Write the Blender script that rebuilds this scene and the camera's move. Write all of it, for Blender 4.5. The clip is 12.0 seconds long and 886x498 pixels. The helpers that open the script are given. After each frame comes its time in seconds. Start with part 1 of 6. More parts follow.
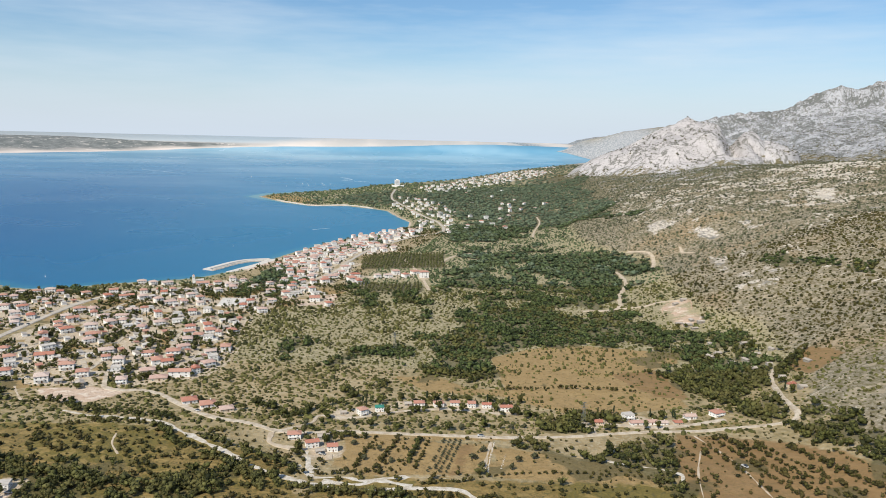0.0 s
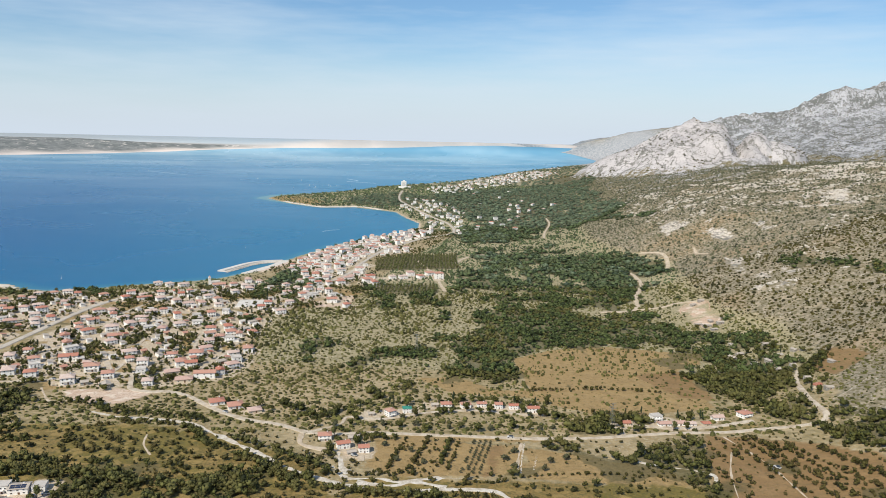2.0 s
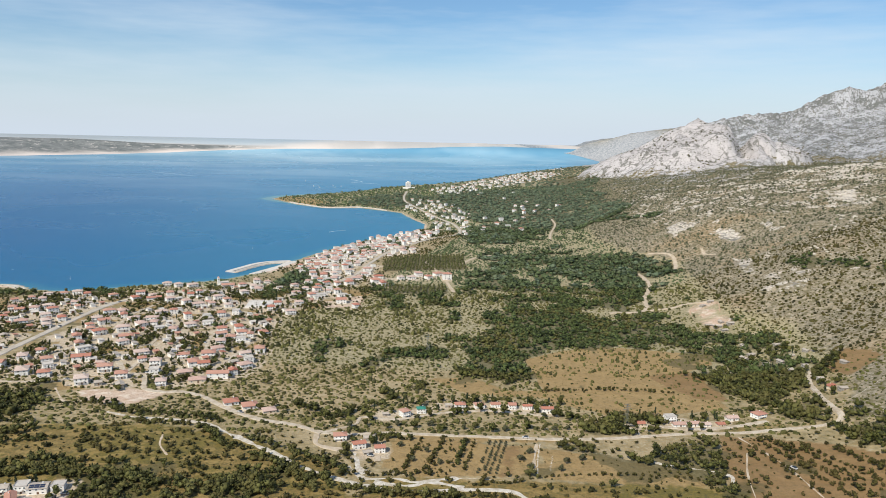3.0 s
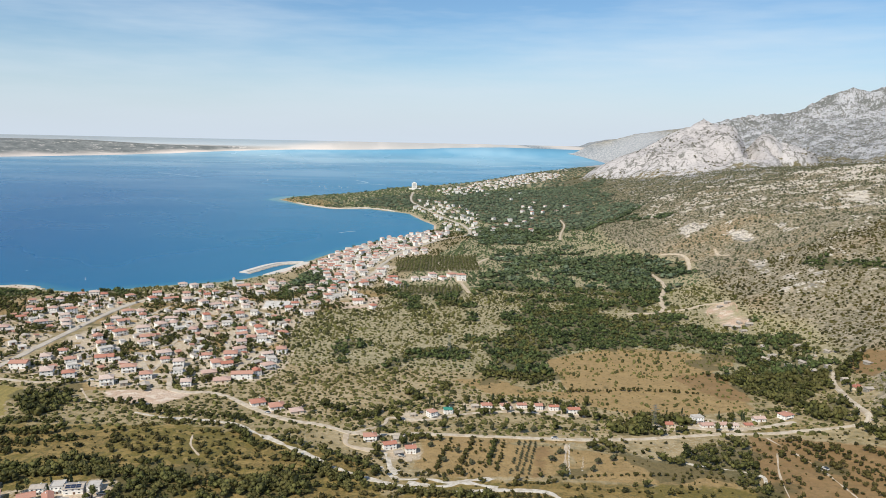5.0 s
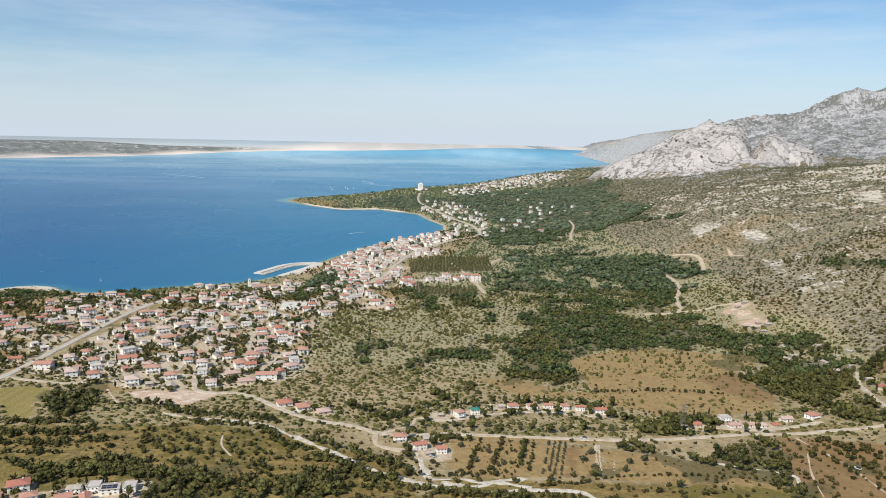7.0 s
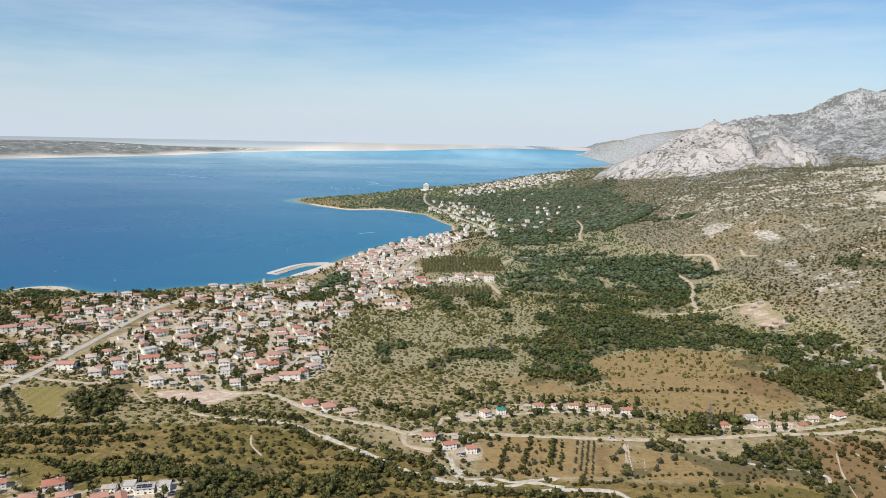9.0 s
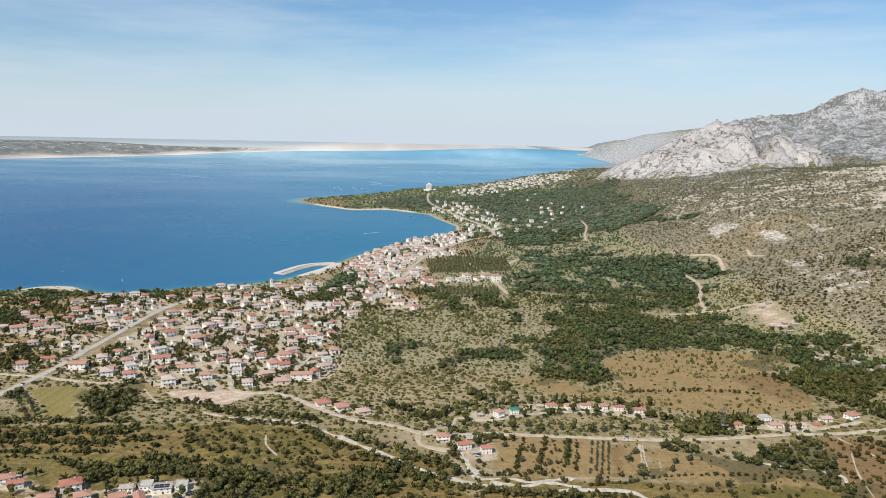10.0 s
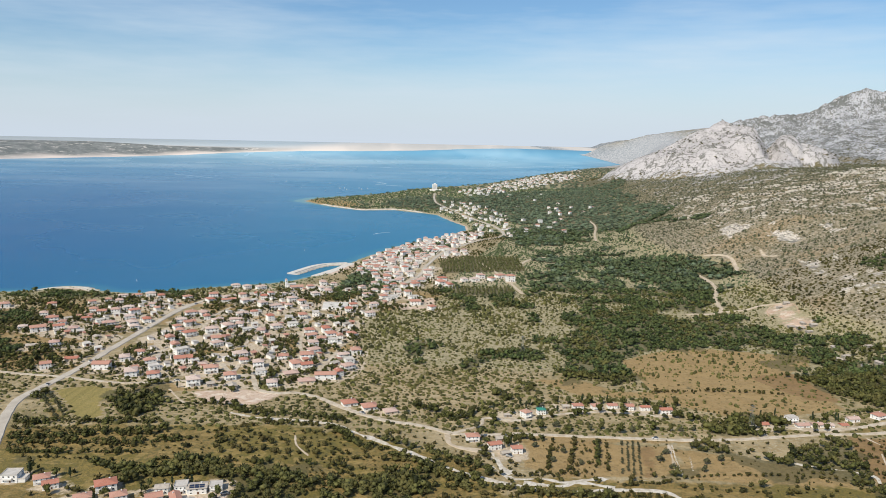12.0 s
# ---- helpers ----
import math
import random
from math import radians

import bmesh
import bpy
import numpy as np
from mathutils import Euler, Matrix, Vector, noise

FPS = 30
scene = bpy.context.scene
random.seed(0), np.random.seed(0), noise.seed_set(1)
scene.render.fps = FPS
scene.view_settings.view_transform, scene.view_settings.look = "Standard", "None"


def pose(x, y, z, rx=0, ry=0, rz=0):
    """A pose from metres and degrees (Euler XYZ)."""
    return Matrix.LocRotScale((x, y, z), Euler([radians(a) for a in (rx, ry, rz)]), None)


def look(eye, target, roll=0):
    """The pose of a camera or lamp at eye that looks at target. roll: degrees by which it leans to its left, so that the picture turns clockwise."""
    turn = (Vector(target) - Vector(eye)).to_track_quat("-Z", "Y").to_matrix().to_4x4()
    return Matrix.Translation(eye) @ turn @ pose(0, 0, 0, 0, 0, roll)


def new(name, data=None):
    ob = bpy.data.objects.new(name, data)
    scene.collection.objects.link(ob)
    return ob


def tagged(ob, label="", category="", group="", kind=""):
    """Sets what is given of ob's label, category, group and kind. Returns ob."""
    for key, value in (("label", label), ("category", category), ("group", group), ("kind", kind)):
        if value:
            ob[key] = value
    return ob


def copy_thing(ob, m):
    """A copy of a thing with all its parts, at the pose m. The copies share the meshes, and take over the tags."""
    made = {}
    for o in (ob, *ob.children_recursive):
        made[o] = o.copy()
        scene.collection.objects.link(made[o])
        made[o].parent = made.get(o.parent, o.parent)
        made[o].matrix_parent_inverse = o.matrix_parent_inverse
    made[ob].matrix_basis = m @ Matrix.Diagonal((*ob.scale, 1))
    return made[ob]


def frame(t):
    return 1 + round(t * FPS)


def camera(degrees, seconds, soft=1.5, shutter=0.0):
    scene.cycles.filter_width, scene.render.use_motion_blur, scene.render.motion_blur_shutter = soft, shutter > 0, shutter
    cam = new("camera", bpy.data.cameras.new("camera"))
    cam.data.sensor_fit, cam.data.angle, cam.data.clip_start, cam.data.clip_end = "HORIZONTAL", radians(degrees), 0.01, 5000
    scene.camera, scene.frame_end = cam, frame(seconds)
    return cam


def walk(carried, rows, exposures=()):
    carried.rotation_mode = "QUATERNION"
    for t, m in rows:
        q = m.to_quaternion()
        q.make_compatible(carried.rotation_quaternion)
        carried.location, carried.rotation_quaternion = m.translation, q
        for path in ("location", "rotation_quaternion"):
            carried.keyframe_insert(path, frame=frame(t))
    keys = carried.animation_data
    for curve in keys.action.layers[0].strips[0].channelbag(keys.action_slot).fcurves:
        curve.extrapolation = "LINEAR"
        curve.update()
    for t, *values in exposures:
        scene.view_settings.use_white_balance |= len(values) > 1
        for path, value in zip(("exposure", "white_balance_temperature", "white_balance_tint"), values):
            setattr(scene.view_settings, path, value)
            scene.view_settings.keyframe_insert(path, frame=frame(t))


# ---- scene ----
cam = camera(62.8, 12.0, soft=0.4)
PATH = [
    (0, (9.431, 2.497, 199.499), (9.45, 4.471, 199.178), 1.3),
    (0.5, (4.966, 2.31, 199.58), (4.984, 4.284, 199.26), 1.2),
    (1, (0.703, 2.212, 199.642), (0.719, 4.187, 199.323), 1.2),
    (1.5, (-3.694, 2.044, 199.557), (-3.679, 4.018, 199.239), 1.2),
    (2, (-8.021, 1.788, 199.467), (-8.007, 3.762, 199.149), 1.2),
    (2.5, (-12.245, 1.412, 199.364), (-12.233, 3.386, 199.048), 1.2),
    (3, (-16.472, 1.192, 199.222), (-16.463, 3.167, 198.906), 1.2),
    (5, (-34.247, 0.32, 199.057), (-34.241, 2.296, 198.743), 1.2),
    (5.5, (-38.755, 0.057, 198.967), (-38.75, 2.032, 198.655), 1.2),
    (6, (-43.002, -0.024, 198.859), (-42.998, 1.951, 198.546), 1.2),
    (6.5, (-47.252, -0.162, 198.803), (-47.25, 1.813, 198.49), 1.1),
    (7, (-51.76, -0.531, 198.752), (-51.758, 1.444, 198.44), 1.1),
    (9, (-69.451, -1.517, 198.425), (-69.45, 0.458, 198.114), 1.1),
    (9.5, (-73.878, -1.645, 198.349), (-73.878, 0.33, 198.039), 1.1),
    (10, (-78.331, -1.654, 198.281), (-78.331, 0.321, 197.97), 1.1),
    (10.5, (-82.702, -1.714, 198.229), (-82.703, 0.261, 197.918), 1.1),
    (11, (-87.102, -1.727, 198.147), (-87.104, 0.249, 197.837), 1.1),
    (11.5, (-91.657, -1.834, 198.144), (-91.66, 0.142, 197.833), 1.1),
    (12, (-96.33, -1.946, 198.149), (-96.332, 0.03, 197.838), 1.1),
]
walk(cam, [(t, look(e, g, r)) for t, e, g, r in PATH], exposures=((0, 0.0), (12, -0.06)))

# ---- world, sun, exposure ----
SUN_EL, SUN_AZ = 46.0, 216.0
world = bpy.data.worlds.new("sky")
scene.world = world
world.use_nodes = True
wn, wl = world.node_tree.nodes, world.node_tree.links
sky = wn.new("ShaderNodeTexSky")
sky.sky_type, sky.sun_disc = "NISHITA", False
sky.sun_elevation, sky.sun_rotation = radians(SUN_EL), radians(SUN_AZ)
sky.altitude, sky.air_density, sky.dust_density, sky.ozone_density = 200, 1.0, 0.3, 1.6
# thin veils of high cloud
w_pos = wn.new("ShaderNodeTexCoord")
w_map = wn.new("ShaderNodeMapping")
w_map.inputs["Scale"].default_value = (1.0, 0.6, 7.0)
w_map.inputs["Rotation"].default_value = (0, radians(4), 0)
w_noise = wn.new("ShaderNodeTexNoise")
w_noise.inputs["Scale"].default_value, w_noise.inputs["Detail"].default_value, w_noise.inputs["Roughness"].default_value = 2.1, 5, 0.6
w_ramp = wn.new("ShaderNodeMapRange")
w_ramp.inputs["From Min"].default_value, w_ramp.inputs["From Max"].default_value = 0.42, 0.74
w_ramp.inputs["To Min"].default_value, w_ramp.inputs["To Max"].default_value = 0.0, 0.55
w_mix = wn.new("ShaderNodeMix")
w_mix.data_type = "RGBA"
w_mix.inputs[7].default_value = (8.6, 9.7, 10.6, 1)
wl.new(w_pos.outputs["Generated"], w_map.inputs["Vector"])
wl.new(w_map.outputs["Vector"], w_noise.inputs["Vector"])
wl.new(w_noise.outputs["Fac"], w_ramp.inputs["Value"])
wl.new(w_ramp.outputs["Result"], w_mix.inputs[0])
w_clear = wn.new("ShaderNodeMix")
w_clear.data_type, w_clear.blend_type = "RGBA", "MULTIPLY"
w_clear.inputs[0].default_value, w_clear.inputs[7].default_value = 1.0, (0.87, 1.11, 1.3, 1)
wl.new(sky.outputs["Color"], w_clear.inputs[6])
wl.new(w_clear.outputs[2], w_mix.inputs[6])
# haze that pales the sky towards the horizon
w_sep = wn.new("ShaderNodeSeparateXYZ")
w_haze = wn.new("ShaderNodeMapRange")
w_haze.interpolation_type = "SMOOTHSTEP"
w_haze.inputs["From Min"].default_value, w_haze.inputs["From Max"].default_value = 0.15, -0.03
w_pale = wn.new("ShaderNodeMix")
w_pale.data_type = "RGBA"
w_pale.inputs[7].default_value = (7.4, 8.4, 9.6, 1)
wl.new(w_pos.outputs["Generated"], w_sep.inputs["Vector"])
wl.new(w_sep.outputs["Z"], w_haze.inputs["Value"])
wl.new(w_haze.outputs["Result"], w_pale.inputs[0])
wl.new(w_mix.outputs[2], w_pale.inputs[6])
wl.new(w_pale.outputs[2], wn["Background"].inputs["Color"])
wn["Background"].inputs["Strength"].default_value = 0.088

sun = new("sun", bpy.data.lights.new("sun", "SUN"))
sun.data.energy, sun.data.angle, sun.data.color = 4.5, radians(0.53), (1.0, 0.915, 0.765)
s_az, s_el = radians(SUN_AZ), radians(SUN_EL)
sun.matrix_world = look((0, 0, 900), (-math.sin(s_az) * math.cos(s_el), -math.cos(s_az) * math.cos(s_el), 900 - math.sin(s_el)))


# ---- materials ----
class Nodes:
    """A short way to write one material's nodes."""

    def __init__(self, name, rough=0.8, metal=0.0):
        self.mat = bpy.data.materials.new(name)
        self.mat.use_nodes = True
        self.tree = self.mat.node_tree
        self.bsdf = self.tree.nodes["Principled BSDF"]
        self.bsdf.inputs["Roughness"].default_value = rough
        self.bsdf.inputs["Metallic"].default_value = metal
        self.place = self.tree.nodes.new("ShaderNodeNewGeometry").outputs["Position"]

    def put(self, socket, value):
        if isinstance(value, (int, float)):
            socket.default_value = value
        elif isinstance(value, tuple):
            socket.default_value = (*value, 1) if len(value) == 3 and len(socket.default_value) == 4 else value
        else:
            self.tree.links.new(value, socket)

    def noise(self, size, detail=3, rough=0.55, stretch=(1, 1, 1)):
        """Noise with features of about `size` metres."""
        m = self.tree.nodes.new("ShaderNodeMapping")
        m.inputs["Scale"].default_value = tuple(s / size for s in stretch)
        n = self.tree.nodes.new("ShaderNodeTexNoise")
        n.inputs["Scale"].default_value, n.inputs["Detail"].default_value, n.inputs["Roughness"].default_value = 1.0, detail, rough
        self.tree.links.new(self.place, m.inputs["Vector"])
        self.tree.links.new(m.outputs["Vector"], n.inputs["Vector"])
        return n.outputs["Fac"]

    def ramp(self, value, a, b, lo=0.0, hi=1.0):
        n = self.tree.nodes.new("ShaderNodeMapRange")
        n.interpolation_type = "SMOOTHSTEP"
        for key, v in (("Value", value), ("From Min", a), ("From Max", b), ("To Min", lo), ("To Max", hi)):
            self.put(n.inputs[key], v)
        return n.outputs["Result"]

    def mix(self, fac, a, b):
        n = self.tree.nodes.new("ShaderNodeMix")
        n.data_type = "RGBA"
        self.put(n.inputs[0], fac)
        self.put(n.inputs[6], a)
        self.put(n.inputs[7], b)
        return n.outputs[2]

    def math(self, op, a, b=0.0):
        n = self.tree.nodes.new("ShaderNodeMath")
        n.operation = op
        self.put(n.inputs[0], a)
        self.put(n.inputs[1], b)
        return n.outputs[0]

    def attr(self, name):
        n = self.tree.nodes.new("ShaderNodeAttribute")
        n.attribute_name = name
        return n.outputs["Fac"]

    def random(self):
        return self.tree.nodes.new("ShaderNodeObjectInfo").outputs["Random"]

    def island(self):
        return self.tree.nodes.new("ShaderNodeNewGeometry").outputs["Random Per Island"]

    def bump(self, height, strength, distance):
        n = self.tree.nodes.new("ShaderNodeBump")
        self.put(n.inputs["Height"], height)
        n.inputs["Strength"].default_value, n.inputs["Distance"].default_value = strength, distance
        self.tree.links.new(n.outputs["Normal"], self.bsdf.inputs["Normal"])

    def done(self, colour, rough=None):
        self.put(self.bsdf.inputs["Base Color"], colour)
        if rough is not None:
            self.put(self.bsdf.inputs["Roughness"], rough)
        return self.mat


def ground_material():
    n = Nodes("ground", 0.95)
    big, mid, fine = n.noise(70, 4), n.noise(11, 4, 0.6), n.noise(1.6, 3, 0.65)
    edge = n.math("MULTIPLY", n.math("SUBTRACT", mid, 0.5), 0.9)

    def share(name):
        return n.ramp(n.math("ADD", n.attr(name), edge), 0.38, 0.62)

    low = n.noise(3.2, 3, 0.7)
    patch = n.noise(6.5, 2, 0.5, (0.8, 1.2, 1))
    dry = n.mix(n.ramp(mid, 0.35, 0.65), (0.37, 0.29, 0.16), (0.3, 0.225, 0.11))
    dry = n.mix(n.ramp(fine, 0.5, 0.6), dry, (0.43, 0.365, 0.245))
    dry = n.mix(n.ramp(big, 0.45, 0.65, 0, 0.4), dry, (0.2, 0.165, 0.06))
    heath = n.mix(fine, (0.07, 0.064, 0.02), (0.15, 0.125, 0.045))
    dry = n.mix(n.ramp(n.math("ADD", low, n.math("MULTIPLY", big, 0.25)), 0.58, 0.76, 0, 0.5), dry, heath)
    dry = n.mix(n.ramp(patch, 0.52, 0.62, 0, 0.4), dry, (0.47, 0.375, 0.235))
    meadow = n.mix(n.ramp(mid, 0.35, 0.65), (0.335, 0.285, 0.165), (0.255, 0.222, 0.112))
    meadow = n.mix(n.ramp(fine, 0.5, 0.62), meadow, (0.5, 0.44, 0.32))
    meadow = n.mix(n.ramp(low, 0.48, 0.6, 0, 0.45), meadow, n.mix(fine, (0.085, 0.088, 0.03), (0.155, 0.15, 0.058)))
    meadow = n.mix(n.ramp(patch, 0.51, 0.61, 0, 0.35), meadow, (0.44, 0.375, 0.225))
    dry = n.mix(n.ramp(n.math("ADD", n.attr("meadow"), edge), 0.3, 0.7), dry, meadow)
    stony = n.mix(n.ramp(mid, 0.3, 0.7), (0.265, 0.226, 0.157), (0.206, 0.176, 0.116))
    stony = n.mix(n.ramp(fine, 0.5, 0.62), stony, (0.5, 0.455, 0.375))
    stony = n.mix(n.ramp(big, 0.5, 0.7, 0, 0.75), stony, (0.34, 0.24, 0.135))
    stony = n.mix(n.ramp(n.math("ADD", low, n.math("MULTIPLY", n.attr("maquis"), 0.13)), 0.46, 0.58, 0, 0.8), stony, heath)
    stony = n.mix(n.ramp(patch, 0.53, 0.62, 0, 0.5), stony, (0.45, 0.375, 0.27))
    col = n.mix(share("slope"), dry, stony)
    tan = n.mix(n.ramp(mid, 0.3, 0.7), (0.335, 0.23, 0.098), (0.265, 0.178, 0.072))
    tan = n.mix(n.ramp(fine, 0.35, 0.75, 0, 0.8), tan, (0.385, 0.275, 0.13))
    tan = n.mix(n.ramp(low, 0.55, 0.63, 0, 0.75), tan, (0.185, 0.135, 0.05))
    col = n.mix(share("tan"), col, tan)
    brown = n.mix(n.ramp(mid, 0.3, 0.7), (0.225, 0.138, 0.056), (0.27, 0.172, 0.076))
    brown = n.mix(n.ramp(low, 0.5, 0.6, 0, 0.6), brown, (0.19, 0.13, 0.05))
    col = n.mix(share("brown"), col, brown)
    gold = n.mix(n.ramp(mid, 0.35, 0.65), (0.26, 0.175, 0.06), (0.215, 0.15, 0.045))
    grass = n.mix(n.ramp(mid, 0.35, 0.65), (0.15, 0.116, 0.025), (0.195, 0.148, 0.036))
    grass = n.mix(n.ramp(n.attr("strip"), 0.35, 0.5), gold, grass)
    grass = n.mix(n.ramp(n.attr("strip"), 0.78, 0.82), grass, (0.225, 0.165, 0.045))
    grass = n.mix(n.ramp(fine, 0.4, 0.7, 0, 0.7), grass, (0.085, 0.085, 0.018))
    grass = n.mix(n.ramp(low, 0.5, 0.66, 0, 0.75), grass, heath)
    grass = n.mix(n.ramp(patch, 0.53, 0.63, 0, 0.6), grass, (0.33, 0.235, 0.085))
    col = n.mix(share("grass"), col, grass)
    crop = n.mix(n.ramp(fine, 0.35, 0.7), (0.3, 0.235, 0.075), (0.235, 0.195, 0.06))
    furrow = n.noise(2.6, 1, 0.4, (1.0, 0.04, 1))
    crop = n.mix(n.ramp(furrow, 0.45, 0.6, 0, 0.6), crop, (0.2, 0.165, 0.045))
    col = n.mix(n.ramp(n.attr("crop"), 0.45, 0.55), col, crop)
    leafy = n.mix(n.ramp(fine, 0.35, 0.7), (0.06, 0.06, 0.022), (0.12, 0.105, 0.045))
    col = n.mix(n.math("MULTIPLY", share("forest"), 0.7), col, leafy)
    sand = n.mix(n.ramp(fine, 0.3, 0.7), (0.64, 0.51, 0.4), (0.53, 0.4, 0.3))
    sand = n.mix(n.ramp(mid, 0.4, 0.65, 0, 0.6), sand, (0.46, 0.31, 0.215))
    sand = n.mix(n.ramp(patch, 0.52, 0.64, 0, 0.7), sand, (0.72, 0.63, 0.52))
    sand = n.mix(n.ramp(low, 0.55, 0.66, 0, 0.5), sand, (0.36, 0.24, 0.15))
    col = n.mix(share("sand"), col, sand)
    # bare limestone, with scrub in its joints
    crack = n.noise(22, 7, 0.78, (1, 1, 1.3))
    tone = n.ramp(n.noise(120, 4, 0.6), 0.35, 0.65)
    # near rock warm, dome and massif tinted bluer to paint in distance haze
    lime = n.mix(n.attr("pale"), n.mix(tone, (0.47, 0.475, 0.50), (0.37, 0.38, 0.405)), n.mix(n.attr("upper"), n.mix(tone, (0.62, 0.56, 0.485), (0.54, 0.48, 0.41)), n.mix(tone, (0.58, 0.545, 0.535), (0.49, 0.46, 0.455))))
    lime = n.mix(n.ramp(n.noise(9, 4, 0.7), 0.36, 0.5), n.mix(0.3, lime, (0.3, 0.285, 0.27)), lime)
    for size, stretch, deep in ((150, (1.3, 1, 0.6), 0.9), (60, (1.2, 1, 0.5), 0.7), (26, (1, 1, 0.5), 0.5)):
        joint = n.math("ABSOLUTE", n.math("SUBTRACT", n.noise(size, 4, 0.62, stretch), 0.5))
        lime = n.mix(n.ramp(joint, 0.004, 0.022, deep, 0.0), lime, (0.17, 0.165, 0.145))
    weed = n.mix(n.attr("pale"), (0.125, 0.13, 0.12), (0.12, 0.115, 0.09))
    tufts = n.math("SUBTRACT", n.math("ADD", n.math("MULTIPLY", n.noise(110, 5, 0.65, (0.8, 1, 1.6)), 0.45), n.math("MULTIPLY", n.noise(14, 6, 0.78, (1, 1, 0.7)), 0.55)), n.math("MULTIPLY", n.attr("pale"), 0.115))
    lime = n.mix(n.ramp(tufts, 0.495, 0.525, 0, 0.9), lime, weed)
    col = n.mix(n.ramp(n.math("ADD", n.attr("rock"), n.math("MULTIPLY", n.math("SUBTRACT", n.noise(20, 6, 0.75, (0.7, 1.3, 1)), 0.5), 2.0)), 0.48, 0.55), col, lime)
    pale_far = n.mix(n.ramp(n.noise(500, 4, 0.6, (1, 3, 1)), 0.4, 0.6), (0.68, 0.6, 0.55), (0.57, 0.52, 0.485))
    # behind the sandy shore, painted haze: land bleached to a pale blue-grey
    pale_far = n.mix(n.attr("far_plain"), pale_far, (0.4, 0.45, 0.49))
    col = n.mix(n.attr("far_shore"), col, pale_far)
    yard = n.mix(n.ramp(fine, 0.35, 0.7), (0.56, 0.48, 0.37), (0.4, 0.31, 0.2))
    col = n.mix(n.ramp(n.math("ADD", n.attr("yard"), edge), 0.45, 0.6), col, yard)
    # far hills: scrub with pale spots, greyed towards blue as painted haze
    hazy_land = n.mix(n.ramp(n.noise(34, 5, 0.75, (0.5, 1, 1)), 0.4, 0.62), (0.125, 0.14, 0.14), (0.21, 0.222, 0.22))
    hazy_land = n.mix(n.ramp(n.noise(26, 5, 0.75, (0.35, 1.3, 1)), 0.57, 0.63, 0, 0.85), hazy_land, (0.52, 0.49, 0.46))
    col = n.mix(n.attr("far_hill"), col, hazy_land)
    # far limestone ridge, its tones blued and flattened by haze in the colour
    hazy_ridge = n.mix(n.ramp(n.noise(7, 6, 0.8, (0.6, 1, 1.2)), 0.43, 0.57), (0.235, 0.255, 0.27), (0.42, 0.425, 0.44))
    col = n.mix(n.attr("far_ridge"), col, hazy_ridge)
    n.bump(n.math("ADD", n.math("ADD", fine, n.math("MULTIPLY", mid, 2.5)), n.math("MULTIPLY", n.math("MULTIPLY", crack, n.attr("rock")), 6)), 0.8, 0.8)
    return n.done(col)


def water_material():
    n = Nodes("sea_water", 0.22)
    n.bsdf.inputs["IOR"].default_value = 1.33
    n.bsdf.inputs["Specular IOR Level"].default_value = 0.13
    patch = n.noise(420, 3, 0.45, (1, 1.6, 1))
    deep = n.mix(n.attr("bay"), (0.001, 0.082, 0.235), (0.001, 0.155, 0.3))
    deep = n.mix(n.ramp(patch, 0.35, 0.65, 0, 0.15), deep, (0.004, 0.13, 0.26))
    # pale sky sheen on distant water, put into the base colour
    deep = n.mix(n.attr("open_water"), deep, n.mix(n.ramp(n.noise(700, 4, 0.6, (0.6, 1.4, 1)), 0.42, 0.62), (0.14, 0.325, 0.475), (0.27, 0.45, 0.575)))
    col = n.mix(n.ramp(n.math("ADD", n.attr("shallow"), n.math("MULTIPLY", n.math("SUBTRACT", n.noise(60, 3), 0.5), 0.5)), 0.3, 1.0, 0, 0.4), deep, (0.04, 0.22, 0.28))
    col = n.mix(n.ramp(n.attr("shallow"), 0.92, 1.0, 0, 0.7), col, (0.18, 0.33, 0.33))
    n.bump(n.math("ADD", n.noise(5, 4, 0.6, (1, 1.6, 1)), n.noise(1.4, 3, 0.6)), 0.35, 0.6)
    return n.done(col, n.ramp(n.noise(500, 3, 0.5), 0.35, 0.7, 0.25, 0.29))


def leaf_material(name, dark, light, dry):
    n = Nodes(name, 0.75)
    n.bsdf.inputs["Specular IOR Level"].default_value = 0.25
    col = n.mix(n.ramp(n.island(), 0.0, 1.0), dark, light)
    col = n.mix(n.ramp(n.noise(16, 2), 0.45, 0.68, 0, 0.75), col, dry)
    return n.done(col)


def plain(name, colour, other, size=3.0, rough=0.8, metal=0.0, vary=0.0, grain=0.25, bump=0.0):
    """A surface of two near colours with a stain, fine grain, and a shade of its own for each thing."""
    n = Nodes(name, rough, metal)
    col = n.mix(n.ramp(n.noise(size, 4, 0.6), 0.35, 0.7), colour, other)
    col = n.mix(n.ramp(n.noise(size / 12, 3), 0.4, 0.75, 0, grain), col, tuple(c * 0.55 for c in other))
    if vary:
        col = n.mix(n.math("MULTIPLY", n.random(), vary), col, tuple(c * 0.45 for c in colour))
    if bump:
        n.bump(n.noise(size / 8, 3), 0.5, bump)
    return n.done(col)


def tile_material(name, colour, other):
    """Clay roof tiles: ribs down the slope are too fine to model at this height; worn and bleached in patches."""
    n = Nodes(name, 0.85)
    col = n.mix(n.random(), colour, other)
    col = n.mix(n.ramp(n.noise(1.3, 4, 0.65), 0.45, 0.75, 0, 0.55), col, (0.42, 0.27, 0.2))
    col = n.mix(n.ramp(n.noise(0.4, 2), 0.5, 0.8, 0, 0.5), col, (0.17, 0.07, 0.045))
    n.bump(n.noise(0.3, 2), 0.6, 0.06)
    return n.done(col)


